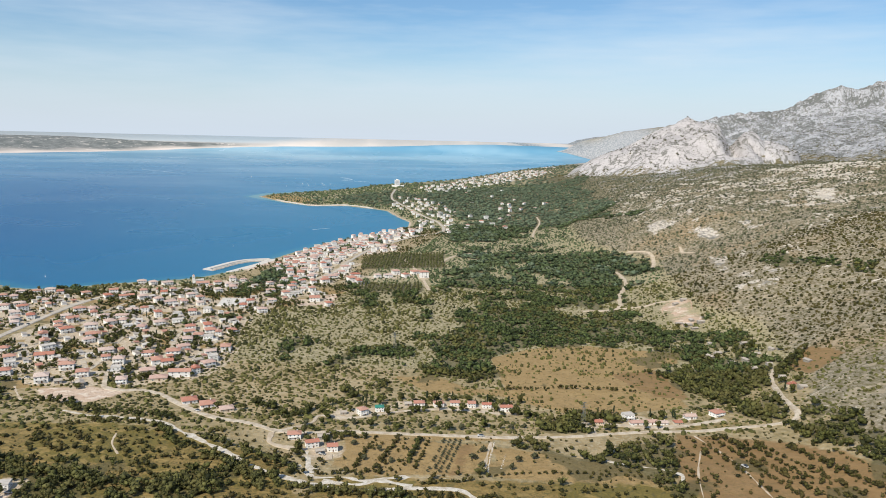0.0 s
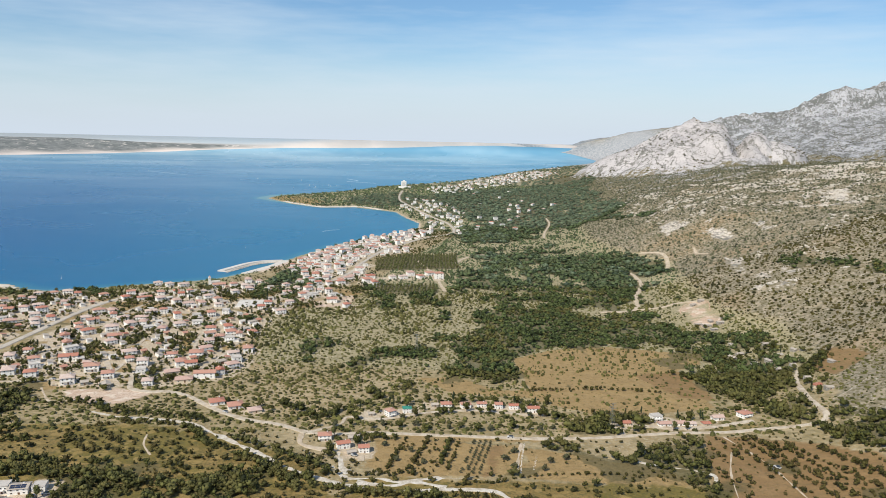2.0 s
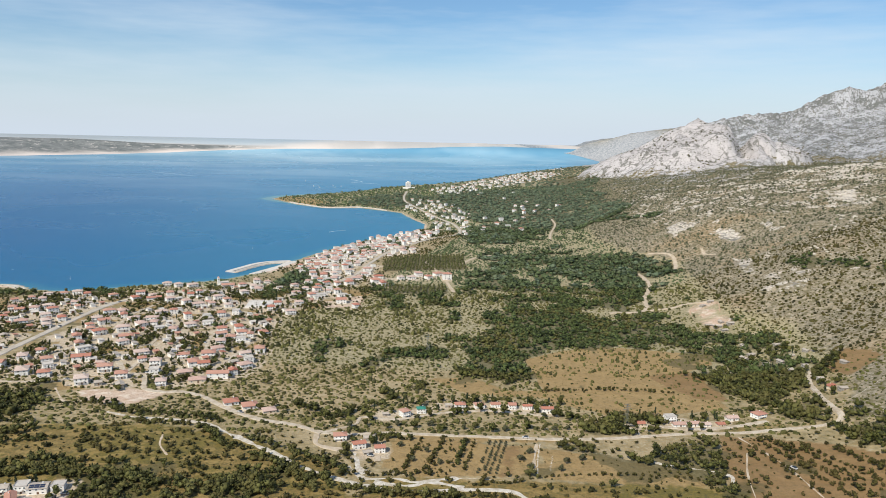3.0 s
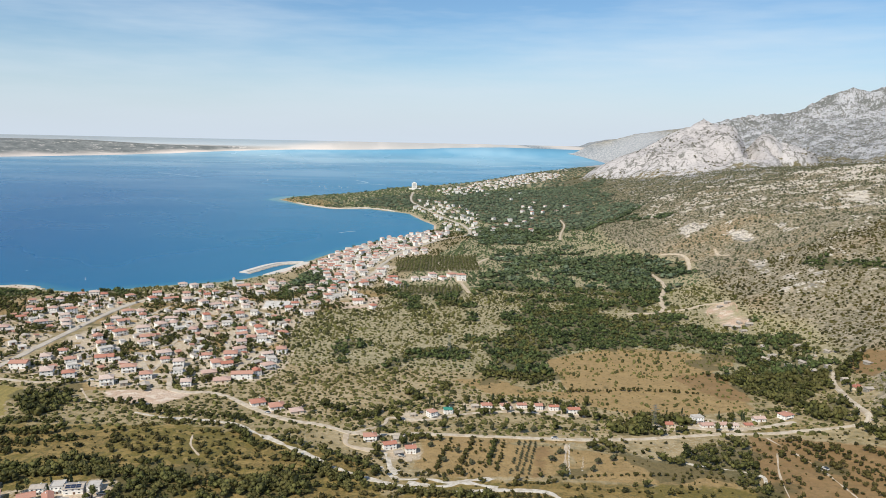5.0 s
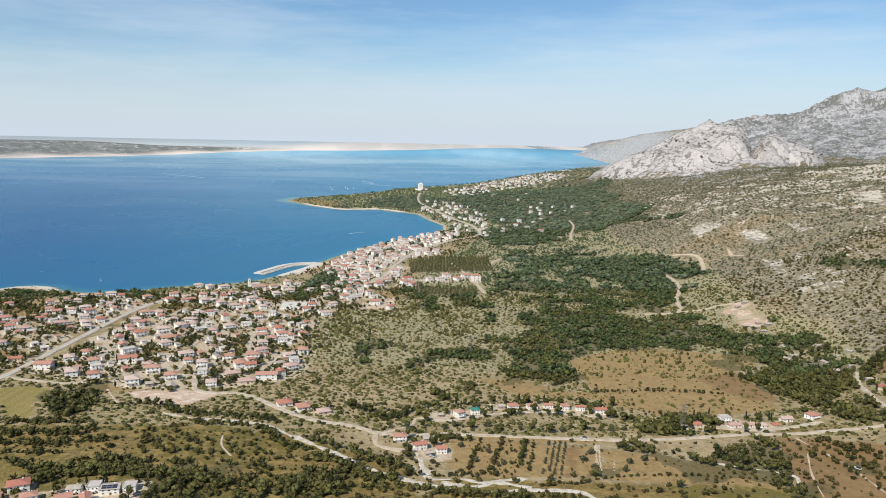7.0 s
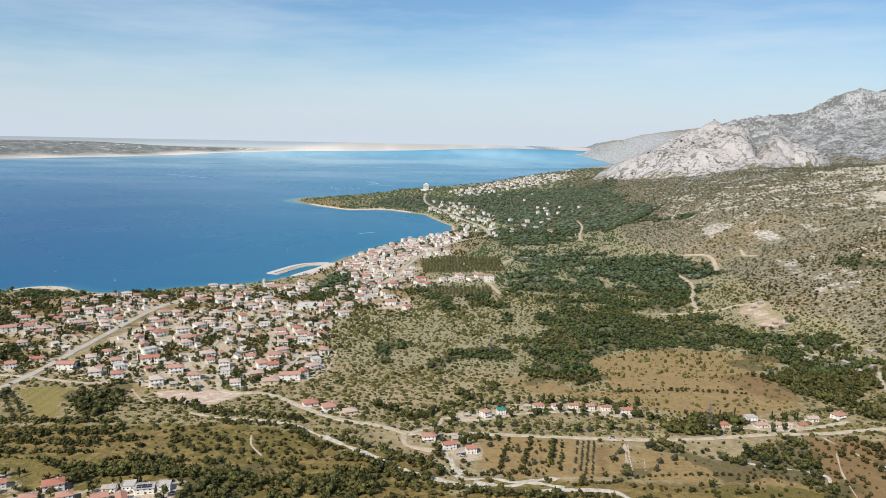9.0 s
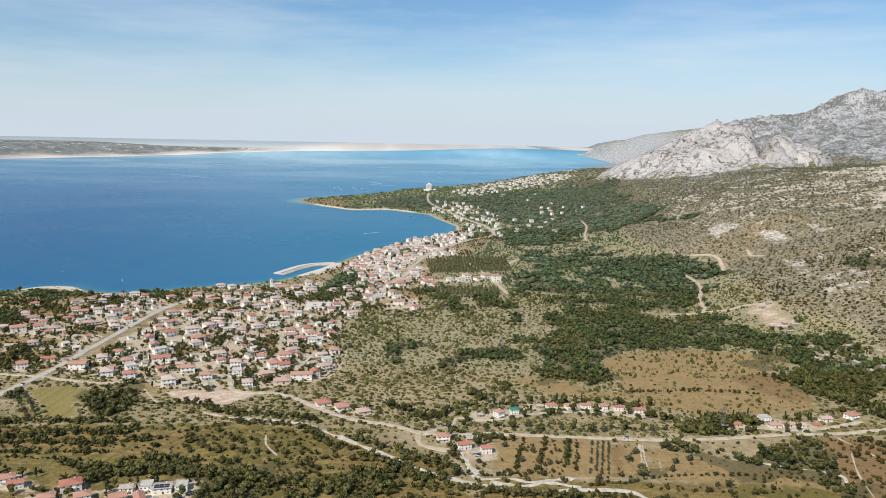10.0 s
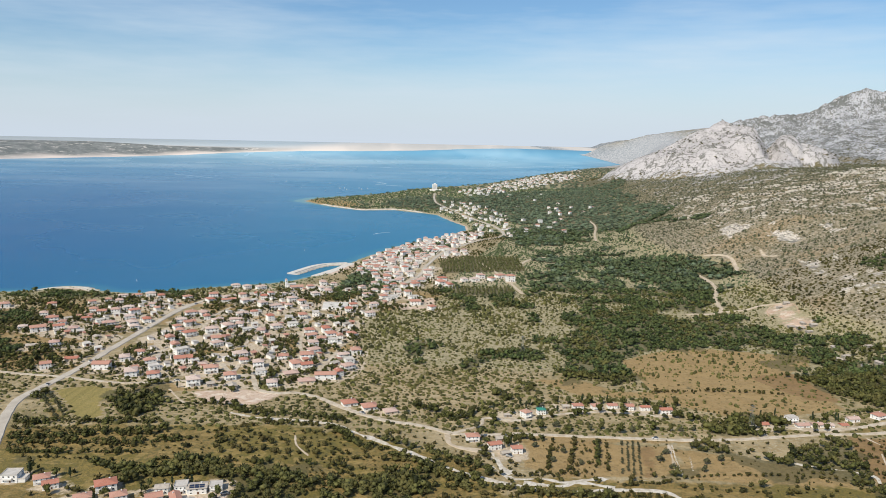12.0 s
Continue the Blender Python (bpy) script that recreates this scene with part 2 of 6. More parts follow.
M_GROUND = ground_material()
M_WATER = water_material()
M_SCRUB = leaf_material("scrub_leaves", (0.02, 0.02, 0.005), (0.088, 0.08, 0.02), (0.1, 0.078, 0.025))
M_WOOD = leaf_material("oak_leaves", (0.014, 0.023, 0.008), (0.1, 0.132, 0.042), (0.09, 0.106, 0.035))
M_HEDGE = leaf_material("hedge_leaves", (0.015, 0.019, 0.005), (0.105, 0.108, 0.028), (0.1, 0.09, 0.028))
M_GARRIGUE = leaf_material("garrigue_leaves", (0.028, 0.031, 0.009), (0.14, 0.138, 0.042), (0.125, 0.112, 0.036))
# valley oaks: a blend of near oak and the hazed far tone
M_VALLEY = leaf_material("valley_oak_leaves", (0.024, 0.038, 0.018), (0.105, 0.142, 0.06), (0.1, 0.118, 0.052))
M_UPLAND = leaf_material("upland_thorn_leaves", (0.034, 0.039, 0.02), (0.13, 0.136, 0.074), (0.13, 0.12, 0.07))
# far woods: oak leaves made paler and bluer, distance haze in the colour
M_HAZED_WOOD = leaf_material("maquis_leaves", (0.045, 0.066, 0.042), (0.14, 0.185, 0.112), (0.135, 0.155, 0.09))
M_PINE = leaf_material("pine_needles", (0.06, 0.07, 0.024), (0.13, 0.135, 0.048), (0.125, 0.112, 0.045))
M_OLIVE = leaf_material("olive_leaves", (0.035, 0.04, 0.018), (0.1, 0.1, 0.052), (0.09, 0.085, 0.045))
M_CYPRESS = leaf_material("cypress_leaves", (0.016, 0.028, 0.012), (0.036, 0.052, 0.024), (0.04, 0.05, 0.024))
M_BARK = plain("bark", (0.14, 0.11, 0.08), (0.09, 0.07, 0.05), 0.6, 0.95)
M_ROAD = plain("dusty_road", (0.6, 0.53, 0.43), (0.42, 0.34, 0.24), 5, 0.95, grain=0.5)
M_ASPHALT = plain("worn_asphalt", (0.54, 0.485, 0.41), (0.44, 0.39, 0.325), 9, 0.9, grain=0.3)
M_TRACK = plain("earth_track", (0.58, 0.49, 0.38), (0.45, 0.36, 0.25), 5, 0.95, grain=0.3)
M_GRAVEL = plain("pale_gravel", (0.7, 0.66, 0.59), (0.46, 0.4, 0.31), 3, 0.95, grain=0.6, bump=0.15)
M_LIME = plain("limestone", (0.62, 0.57, 0.49), (0.48, 0.43, 0.36), 3, 0.95, grain=0.5, bump=0.2)
M_RUDDY = plain("ruddy_rubble", (0.6, 0.45, 0.34), (0.42, 0.28, 0.19), 2, 0.95, grain=0.4)
M_WHITE = plain("white_render", (0.87, 0.86, 0.83), (0.8, 0.78, 0.74), 4, 0.9, vary=0.07, grain=0.12)
M_CREAM = plain("cream_render", (0.7, 0.61, 0.47), (0.62, 0.53, 0.4), 4, 0.9, vary=0.3)
M_STONE = plain("rubble_stone", (0.4, 0.37, 0.32), (0.27, 0.25, 0.21), 1.2, 0.95, vary=0.2, grain=0.5)
M_RED = tile_material("red_tiles", (0.43, 0.16, 0.105), (0.5, 0.29, 0.22))
M_ROSE = tile_material("weathered_tiles", (0.5, 0.32, 0.265), (0.6, 0.49, 0.43))
M_PALE = plain("pale_roof", (0.66, 0.62, 0.57), (0.52, 0.48, 0.43), 2.5, 0.9, vary=0.3)
M_GREY = plain("grey_sheet_roof", (0.52, 0.46, 0.39), (0.4, 0.35, 0.3), 2, 0.7, vary=0.2)
M_GREEN = plain("green_sheet_roof", (0.03, 0.2, 0.14), (0.05, 0.26, 0.2), 2, 0.5)
M_GLASS = plain("window_glass", (0.03, 0.04, 0.05), (0.05, 0.06, 0.07), 2, 0.12)
M_SOLAR = plain("solar_panel", (0.02, 0.03, 0.06), (0.03, 0.045, 0.09), 1, 0.15)
M_WOODDOOR = plain("brown_door", (0.17, 0.09, 0.05), (0.12, 0.065, 0.04), 0.5, 0.6)
M_STEEL = plain("galvanised_steel", (0.32, 0.34, 0.34), (0.24, 0.26, 0.26), 1, 0.5, 0.6)
M_SAIL = plain("white_sail", (0.82, 0.82, 0.8), (0.76, 0.76, 0.75), 3, 0.8)
M_CONCRETE = plain("concrete", (0.68, 0.65, 0.6), (0.56, 0.53, 0.48), 3, 0.9, grain=0.3)
M_CAR = plain("car_paint", (0.7, 0.7, 0.7), (0.6, 0.6, 0.6), 3, 0.3, vary=0.9, grain=0.0)
M_RUBBER = plain("tyre_rubber", (0.03, 0.03, 0.03), (0.04, 0.04, 0.04), 0.3, 0.8)


# ---- the lie of the land ----
EYE_MID = (-43.0, 0.0, 198.6)

# shore of the near coast, from the lower town round the cape to the far headland
COAST_NEAR = [(-9000, 860), (-3000, 815), (-1200, 838), (-650, 852), (-600, 864), (-582, 884), (-566, 892), (-547, 890), (-534, 881), (-515, 867), (-478, 860),
              (-437, 874), (-401, 897), (-367, 914), (-321, 935), (-295, 958), (-262, 1020), (-243, 1085), (-222, 1150), (-185, 1255), (-140, 1350),
              (-88, 1415), (-48, 1515), (-50, 1590), (-78, 1673), (-113, 1800), (-146, 1836), (-226, 1902), (-313, 1880),
              (-398, 1955), (-503, 2107), (-484, 2187), (-395, 2289), (-282, 2451), (-232, 2591), (-154, 2723), (-69, 2806),
              (48, 2968), (189, 3271), (421, 3872), (601, 4241), (875, 4791), (1217, 5497), (1373, 7522), (1400, 8400),
              (1560, 8800)]
# shore across the channel
COAST_FAR = [(2400, 10500), (900, 11800), (210, 10688), (-512, 8951), (-1097, 8182), (-1636, 7758), (-1982, 6891), (-2180, 5986),
             (-2357, 5345), (-2570, 4966), (-2755, 4637), (-3000, 4250), (-4500, 3300), (-9000, 2500)]
SEA_RING = np.array(COAST_NEAR + COAST_FAR, float)

# foot of the mountain slope: x at given y
FOOT_Y = [-4000, 200, 460, 566, 677, 760, 1017, 1156, 1500, 1955, 2450, 2870, 3300, 4000, 5500, 8000, 12000]
FOOT_X = [150, 215, 240, 278, 300, 265, 300, 240, 255, 390, 430, 410, 520, 900, 1350, 1700, 2600]
# crest of the massif: height at given x, some 5.6 km off
CREST_X = [-500, 850, 1000, 1140, 1525, 1840, 2156, 2464, 2677, 2800, 3024, 3416, 5000, 9000]
CREST_Z = [0, 0, 40, 85, 150, 225, 305, 370, 380, 435, 545, 640, 760, 860]


def hash01(ix, iy, seed):
    h = np.sin(ix * 127.1 + iy * 311.7 + seed * 74.7) * 43758.5453
    return h - np.floor(h)


def value_noise(x, y, seed=0):
    ix, iy = np.floor(x), np.floor(y)
    fx, fy = x - ix, y - iy
    fx, fy = fx * fx * (3 - 2 * fx), fy * fy * (3 - 2 * fy)
    a, b = hash01(ix, iy, seed), hash01(ix + 1, iy, seed)
    c, d = hash01(ix, iy + 1, seed), hash01(ix + 1, iy + 1, seed)
    return (a + (b - a) * fx) * (1 - fy) + (c + (d - c) * fx) * fy


def fbm(x, y, octaves=4, seed=0):
    total, amp, norm = 0.0, 1.0, 0.0
    for o in range(octaves):
        total = total + amp * value_noise(x * 2 ** o + 17.3 * o, y * 2 ** o - 9.1 * o, seed + o)
        norm += amp
        amp *= 0.5
    return total / norm


def ridged(x, y, octaves=4, seed=0):
    total, amp, norm = 0.0, 1.0, 0.0
    for o in range(octaves):
        total = total + amp * (1 - np.abs(2 * value_noise(x * 2 ** o + 5.7 * o, y * 2 ** o + 3.3 * o, seed + o) - 1))
        norm += amp
        amp *= 0.55
    return total / norm


def inside_ring(x, y, ring):
    inside = np.zeros(np.shape(x), bool)
    n = len(ring)
    for i in range(n):
        (x0, y0), (x1, y1) = ring[i], ring[(i + 1) % n]
        if y0 == y1:
            continue
        cross = ((y0 > y) != (y1 > y)) & (x < (x1 - x0) * (y - y0) / (y1 - y0) + x0)
        inside ^= cross
    return inside


def line_distance(x, y, line, closed=False):
    best = np.full(np.shape(x), 1e9)
    n = len(line)
    for i in range(n if closed else n - 1):
        (x0, y0), (x1, y1) = line[i], line[(i + 1) % n]
        dx, dy = x1 - x0, y1 - y0
        k = np.clip(((x - x0) * dx + (y - y0) * dy) / (dx * dx + dy * dy + 1e-9), 0, 1)
        best = np.minimum(best, np.hypot(x - x0 - k * dx, y - y0 - k * dy))
    return best


def shore_distance(x, y):
    """Metres to the shore: positive on land, negative at sea."""
    d = line_distance(x, y, SEA_RING, True)
    return np.where(inside_ring(x, y, SEA_RING), -d, d)


def soft_step(v, a, b):
    k = np.clip((v - a) / (b - a), 0, 1)
    return k * k * (3 - 2 * k)


def land_height(x, y):
    """Height of the bare ground, before the far distance is drawn in."""
    x, y = np.asarray(x, float), np.asarray(y, float)
    wob = 9 * (fbm(x / 60, y / 60, 3, 40) - 0.5)
    dc = shore_distance(x, y)
    dcs = dc + np.where(np.abs(dc) < 60, wob * 0.4, 0)
    z = np.where(dcs > 0, 0.5 + np.minimum(dcs, 14) * 0.09 + 0.0135 * np.minimum(dcs, 900), np.maximum(dcs * 0.03, -12))
    # the slope that rises from its foot towards the massif
    d = x - np.interp(y, FOOT_Y, FOOT_X) + 45 * (fbm(x / 190, y / 190, 3, 11) - 0.5)
    soft = 18 * np.log1p(np.exp(np.clip(d / 18, -30, 30)))
    rise = np.where(soft < 170, 0.44 * soft, 0.44 * 170 + 0.19 * (soft - 170))
    rise = np.where(rise > 150, 150 + 40 * np.tanh((rise - 150) / 60), rise)
    # farther north the slope steps up at once and then climbs gently to the cliffs
    gentle = np.interp(soft, [0, 137, 210, 344, 553, 712, 870, 1400, 3000], [0, 38, 46, 62, 102, 121, 130, 150, 185])
    north = soft_step(y, 1350, 1950) * (1 - soft_step(y, 3000, 3700))
    rise = rise + (gentle - rise) * north
    lumpy = soft_step(d, 10, 160) * (1 - 0.45 * north)
    rise = rise + lumpy * (16 * (ridged(x / 150, y / 190, 4, 3) - 0.55) + 5 * (fbm(x / 24, y / 24, 3, 9) - 0.5))
    far_fade = 1 - soft_step(y, 2900, 3600) * (1 - soft_step(x, 900, 1400))
    z = z + np.where(dc > 0, rise * far_fade * soft_step(dc, 0, 120), 0)
    # massif
    reach = np.clip((y - 2350) / 3250, 0, 1.0)
    crest = np.interp(x, CREST_X, CREST_Z)
    back = soft_step(d, 60, 500) * reach * (1 - soft_step(y, 5700, 7800))
    tops = np.maximum(crest - 170, 0) * back + (crest * 0.95) * soft_step(y, 4300, 6000) * (1 - soft_step(x, 1500, 2100)) * (1 - soft_step(y, 8000, 9500)) * soft_step(dc, 0, 350)
    crag = (115 * (ridged(x / 420, y / 520, 5, 21) - 0.6) + 88 * (ridged(x / 130, y / 190, 4, 27) - 0.6)) * soft_step(d, 380, 900) * soft_step(y, 2250, 3000)
    calm = np.clip(1.3 - np.hypot((x - 960) / 480, (y - 2720) / 380), 0, 1) ** 0.5
    z = z + np.where(dc > 0, tops + crag * (0.35 + 0.65 * reach) * (1 - 0.85 * calm), 0)
    # the bare limestone dome with its cliffs, and a lower knob beside it
    for cx, cy, west, east, south, north_, h, flat, seed in ((1020, 2850, 520, 165, 470, 260, 148, 0.9, 31), (1195, 2640, 118, 112, 130, 150, 76, 0.45, 35)):
        ex = (x - cx) / np.where(x < cx, west, east) + 0.22 * (fbm(x / 130, y / 130, 3, seed) - 0.5)
        ey = (y - cy) / np.where(y < cy, south, north_) + 0.22 * (fbm(x / 130, y / 130, 3, seed + 4) - 0.5)
        bump = np.clip(1 - np.hypot(ex, ey) ** 1.4, 0, 1) ** flat
        crack = ridged(x / 120, y / 260, 3, seed + 8)
        z = z + h * bump * (1.08 - 0.16 * crack) + bump ** 0.5 * (9 * (fbm(x / 30, y / 40, 3, seed + 2) - 0.5) + 34 * (ridged(x / 110, y / 240, 3, seed + 6) - 0.6) + 13 * (ridged(x / 42, y / 210, 2, seed + 9) - 0.6))
    # the gully that parts the dome from its knob
    g = line_distance(x, y, [(1130, 2830), (1085, 2700), (1050, 2600), (1020, 2480)])
    z = z - 58 * np.exp(-(g / 28) ** 2)
    # low hills across the channel
    z = z + np.where((dc > 0) & (y > 4200) & (x < -900), 64 * soft_step(dc, 60, 900) * soft_step(-x, 1700, 3300) * (1 - soft_step(y, 6300, 8200)) * (0.75 + 0.5 * fbm(x / 700, y / 700, 3, 51)), 0)
    z = z + np.where((dc > 0) & (y > 4200) & (x < 900), 6 * soft_step(dc, 200, 2500) * fbm(x / 900, y / 900, 3, 53), 0)
    return z


def fold(x, y, z):
    """Beyond 4 km the distance is drawn in towards the viewpoint, so that the horizon stays within the camera's reach."""
    near, room = 4000.0, 950.0
    k = np.where(y > near, (near + room * (1 - np.exp(-(np.maximum(y, near) - near) / room))) / np.maximum(y, near), 1.0)
    return EYE_MID[0] + (x - EYE_MID[0]) * k, y * k, EYE_MID[2] + (z - EYE_MID[2]) * k

# ---- plan of what covers the land ----
TAN = [[(-505, 2110), (-400, 1962), (-345, 1915), (-330, 2010), (-400, 2120), (-470, 2180)],
       [(59, 602), (97, 630), (139, 642), (229, 617), (212, 588), (185, 566), (186, 526), (190, 488), (139, 476), (107, 470), (66, 500), (60, 555)],
       [(-24, 548), (11, 552), (36, 522), (92, 524), (100, 476), (57, 508), (7, 513)],
       [(-43, 430), (47, 422), (41, 383), (-26, 379), (-47, 391)],
       [(49, 419), (85, 408), (135, 383), (130, 366), (42, 379)],
       [(-361, 413), (-305, 404), (-258, 409), (-262, 384), (-343, 378)],
       [(-205, 388), (-181, 394), (-153, 383), (-154, 366), (-182, 370)],
       [(-330, 510), (-300, 532), (-262, 518), (-285, 512)],
       [(-60, 430), (-20, 437), (60, 432), (62, 428), (-30, 429)]]
BROWN = [[(166, 441), (196, 434), (228, 416), (246, 386), (252, 354), (237, 330), (140, 335), (150, 400)],
         [(29, 425), (35, 425), (25, 381), (19, 381)],
         [(150, 560), (192, 572), (196, 505), (172, 508)],
         [(282, 560), (320, 580), (330, 540), (290, 520)]]
GRASS = [[(-245, 436), (-225, 452), (-177, 449), (-157, 424), (-168, 406), (-235, 404)],
         [(-392, 512), (-382, 511), (-345, 455), (-355, 450)],
         [(-340, 445), (-250, 450), (-150, 440), (-70, 395), (-60, 350), (-380, 340), (-400, 430)],
         [(-50, 380), (150, 372), (160, 335), (-60, 335)],
         [(120, 452), (215, 458), (220, 448), (125, 446)]]
SAND = [[(246, 770), (268, 789), (290, 787), (282, 752), (287, 718), (266, 706), (249, 724), (256, 748)],
        [(-284, 511), (-244, 518), (-209, 509), (-233, 482), (-262, 490)],
        [(268, 788), (290, 790), (284, 768)], [(254, 722), (270, 728), (272, 708), (258, 702)],
        [(-600, 862), (-582, 890), (-566, 900), (-545, 898), (-530, 884), (-518, 868), (-545, 868), (-570, 872)],
        [(-262, 1020), (-243, 1088), (-222, 1110), (-232, 1040), (-255, 985)],
        [(-163, 815), (-120, 828), (-104, 795), (-140, 785)],
        [(-224, 778), (-186, 802), (-192, 814), (-222, 798)],
        [(-64, 420), (-52, 420), (-48, 400), (-62, 402)],
        [(-232, 366), (-205, 362), (-205, 345), (-235, 345)],
        [(-136, 800), (-103, 814), (-108, 850), (-134, 838)],
        [(-226, 1903), (-313, 1882), (-398, 1957), (-440, 2015), (-434, 2018), (-390, 1965), (-310, 1896), (-230, 1914)]]
FOREST = [
    (1.0, [(23, 751), (62, 796), (100, 796), (138, 766), (160, 757), (186, 733), (212, 714), (234, 699), (245, 671), (240, 639), (215, 636), (191, 639), (169, 653), (145, 661),
           (133, 619), (118, 617), (111, 641), (90, 624), (60, 601), (58, 579), (61, 553), (38, 521), (26, 540), (5, 549), (-5, 568), (7, 599), (23, 635), (23, 691)]),
    (1.1, [(191, 945), (212, 953), (235, 943), (245, 914), (235, 863), (213, 815), (183, 795), (175, 813), (175, 864)]),
    (1.0, [(133, 1070), (168, 1122), (216, 1140), (250, 1132), (298, 1088), (310, 1059), (313, 1006), (295, 953), (270, 948), (247, 984), (227, 952), (197, 953), (159, 953), (151, 992), (128, 950), (120, 992)]),
    (0.66, [(6, 919), (37, 947), (113, 949), (187, 946), (171, 849), (175, 791), (138, 766), (100, 796), (56, 797), (26, 815), (66, 873), (3, 876)]),
    (0.52, [(60, 1150), (152, 1190), (148, 1107), (120, 992), (69, 962), (9, 986), (4, 1029), (49, 1032)]),
    (0.8, [(-106, 900), (-82, 907), (-3, 891), (-8, 799), (-21, 787), (-52, 791), (-78, 812), (-107, 857)]),
    (0.85, [(-59, 2195), (70, 2388), (279, 2574), (436, 2455), (408, 2141), (366, 1937), (342, 1643), (270, 1541), (209, 1466), (151, 1310), (64, 1250), (27, 1302), (25, 1462), (93, 1579), (52, 1736), (2, 1923)]),
    (0.9, [(-260, 2100), (-150, 2350), (-60, 2200), (-71, 1931), (-190, 1925), (-250, 1960)]),
    (0.54, [(-41, 661), (-8, 675), (32, 672), (19, 601), (-10, 569), (-37, 598), (-51, 642)]),
    (0.34, [(-169, 666), (-120, 654), (-62, 658), (-42, 598), (-16, 541), (-59, 526), (-88, 566), (-138, 595)]),
    (0.9, [(253, 671), (271, 670), (294, 652), (301, 625), (279, 621), (256, 618), (230, 589), (212, 604), (206, 626)]),
    (1.0, [(183, 592), (204, 583), (234, 577), (236, 562), (272, 555), (261, 508), (241, 497), (216, 495), (207, 510), (203, 529), (192, 544), (188, 567)]),
    (1.1, [(79, 413), (94, 415), (126, 420), (150, 435), (161, 432), (163, 410), (148, 381), (138, 378), (124, 382), (113, 387), (95, 390), (84, 394), (75, 397)]),
    (0.95, [(156, 385), (182, 389), (175, 362), (145, 364)]),
    (0.95, [(70, 452), (82, 462), (113, 459), (110, 444), (84, 442), (70, 443)]),
    (0.95, [(227, 486), (256, 478), (239, 450), (215, 449), (204, 472)]),
    (0.9, [(311, 627), (320, 608), (302, 568), (284, 584)]),
    (0.9, [(265, 480), (270, 468), (259, 440), (263, 384), (252, 366), (250, 397), (243, 421), (242, 447)]),
    (0.65, [(265, 451), (285, 421), (264, 387), (259, 425)]),
    (0.8, [(450, 3149), (534, 2747), (567, 2659), (473, 2322), (457, 2069), (342, 1643), (360, 1907), (408, 2141), (436, 2455), (308, 2637)]),
    (0.5, [(441, 2297), (498, 2171), (451, 1763), (345, 1384), (285, 1400), (244, 1466), (350, 1863)]),
    (0.5, [(209, 571), (255, 640), (300, 612), (318, 575), (295, 524), (262, 500), (240, 480), (232, 513), (196, 505)])]
VALLEY = [(-60, 600), (-20, 760), (0, 900), (30, 1000), (40, 1200), (60, 1500), (-30, 1760), (-60, 2150), (100, 2700), (420, 2450), (380, 2100), (250, 1500), (240, 1200), (300, 1080), (290, 900), (240, 800), (235, 660), (130, 645), (40, 590)]
GROVE = [[(197, 600), (249, 647), (284, 607), (293, 544), (245, 461), (218, 455), (217, 484), (204, 522)], [(74, 413), (87, 426), (125, 432), (157, 445), (163, 436), (167, 415), (146, 381), (133, 381), (106, 391), (80, 391), (69, 398)], [(44, 423), (67, 430), (71, 417), (58, 412)], [(129, 464), (143, 469), (139, 454), (127, 445), (119, 447)], [(31, 379), (44, 386), (50, 379), (64, 366), (43, 359), (30, 365)],
         [(154, 379), (175, 380), (178, 340), (140, 340)],
         [(-226, 900), (-207, 978), (-165, 920), (-165, 806), (-206, 850)],
         [(-337, 487), (-337, 514), (-319, 523), (-295, 515), (-284, 490), (-285, 468), (-310, 460), (-322, 466)], [(-394, 492), (-391, 500), (-351, 451), (-351, 442), (-372, 456)],
         [(-292, 389), (-263, 380), (-238, 379), (-219, 391), (-194, 395), (-171, 387), (-96, 378), (-89, 340), (-161, 340), (-208, 352), (-218, 371), (-260, 371), (-280, 369)], [(-305, 368), (-301, 379), (-293, 375), (-279, 356), (-293, 352)],
         [(81, 458), (107, 476), (121, 468), (115, 449), (92, 439), (75, 441)],
         [(215, 345), (250, 385), (300, 430), (320, 400), (270, 330)],
         [(385, 842), (407, 811), (425, 760), (455, 715), (440, 690), (390, 756), (380, 793)],
         [(297, 1527), (330, 1409), (377, 1319), (370, 1251), (331, 1334), (288, 1412)],
         [(-625, 848), (-560, 858), (-520, 850), (-500, 838), (-560, 815), (-620, 815)],
         [(-440, 868), (-400, 890), (-385, 880), (-400, 850), (-450, 840)],
         [(-228, 978), (-211, 1045), (-184, 981), (-186, 922), (-197, 862), (-207, 820), (-232, 830), (-236, 885)],
         [(-560, 770), (-520, 750), (-510, 710), (-560, 690), (-600, 730)],
         [(-520, 650), (-470, 640), (-450, 605), (-520, 600)]]
PINES = [[(-104, 1092), (-64, 1148), (21, 1153), (25, 1030), (-95, 1011)],
         [(-96, 905), (-10, 915), (-4, 870), (-70, 862)]]
ROCKS = [[(361, 1193), (379, 1150), (386, 1121), (362, 1128), (347, 1113), (347, 1143)], [(448, 1056), (460, 1041), (461, 996), (450, 991), (449, 1035)],
         [(387, 1081), (419, 1058), (418, 1018), (391, 1029)], [(366, 929), (375, 896), (359, 856), (350, 816), (344, 846), (347, 878)], [(355, 821), (363, 804), (353, 778), (347, 797)],
         [(350, 765), (369, 749), (362, 738), (349, 737), (344, 751)], [(336, 771), (343, 758), (339, 749), (330, 760)], [(594, 1140), (633, 1135), (597, 1065), (576, 1066), (585, 1114)],
         [(378, 790), (381, 772), (369, 760), (366, 782)], [(700, 1500), (760, 1420), (800, 1300), (740, 1330)]]
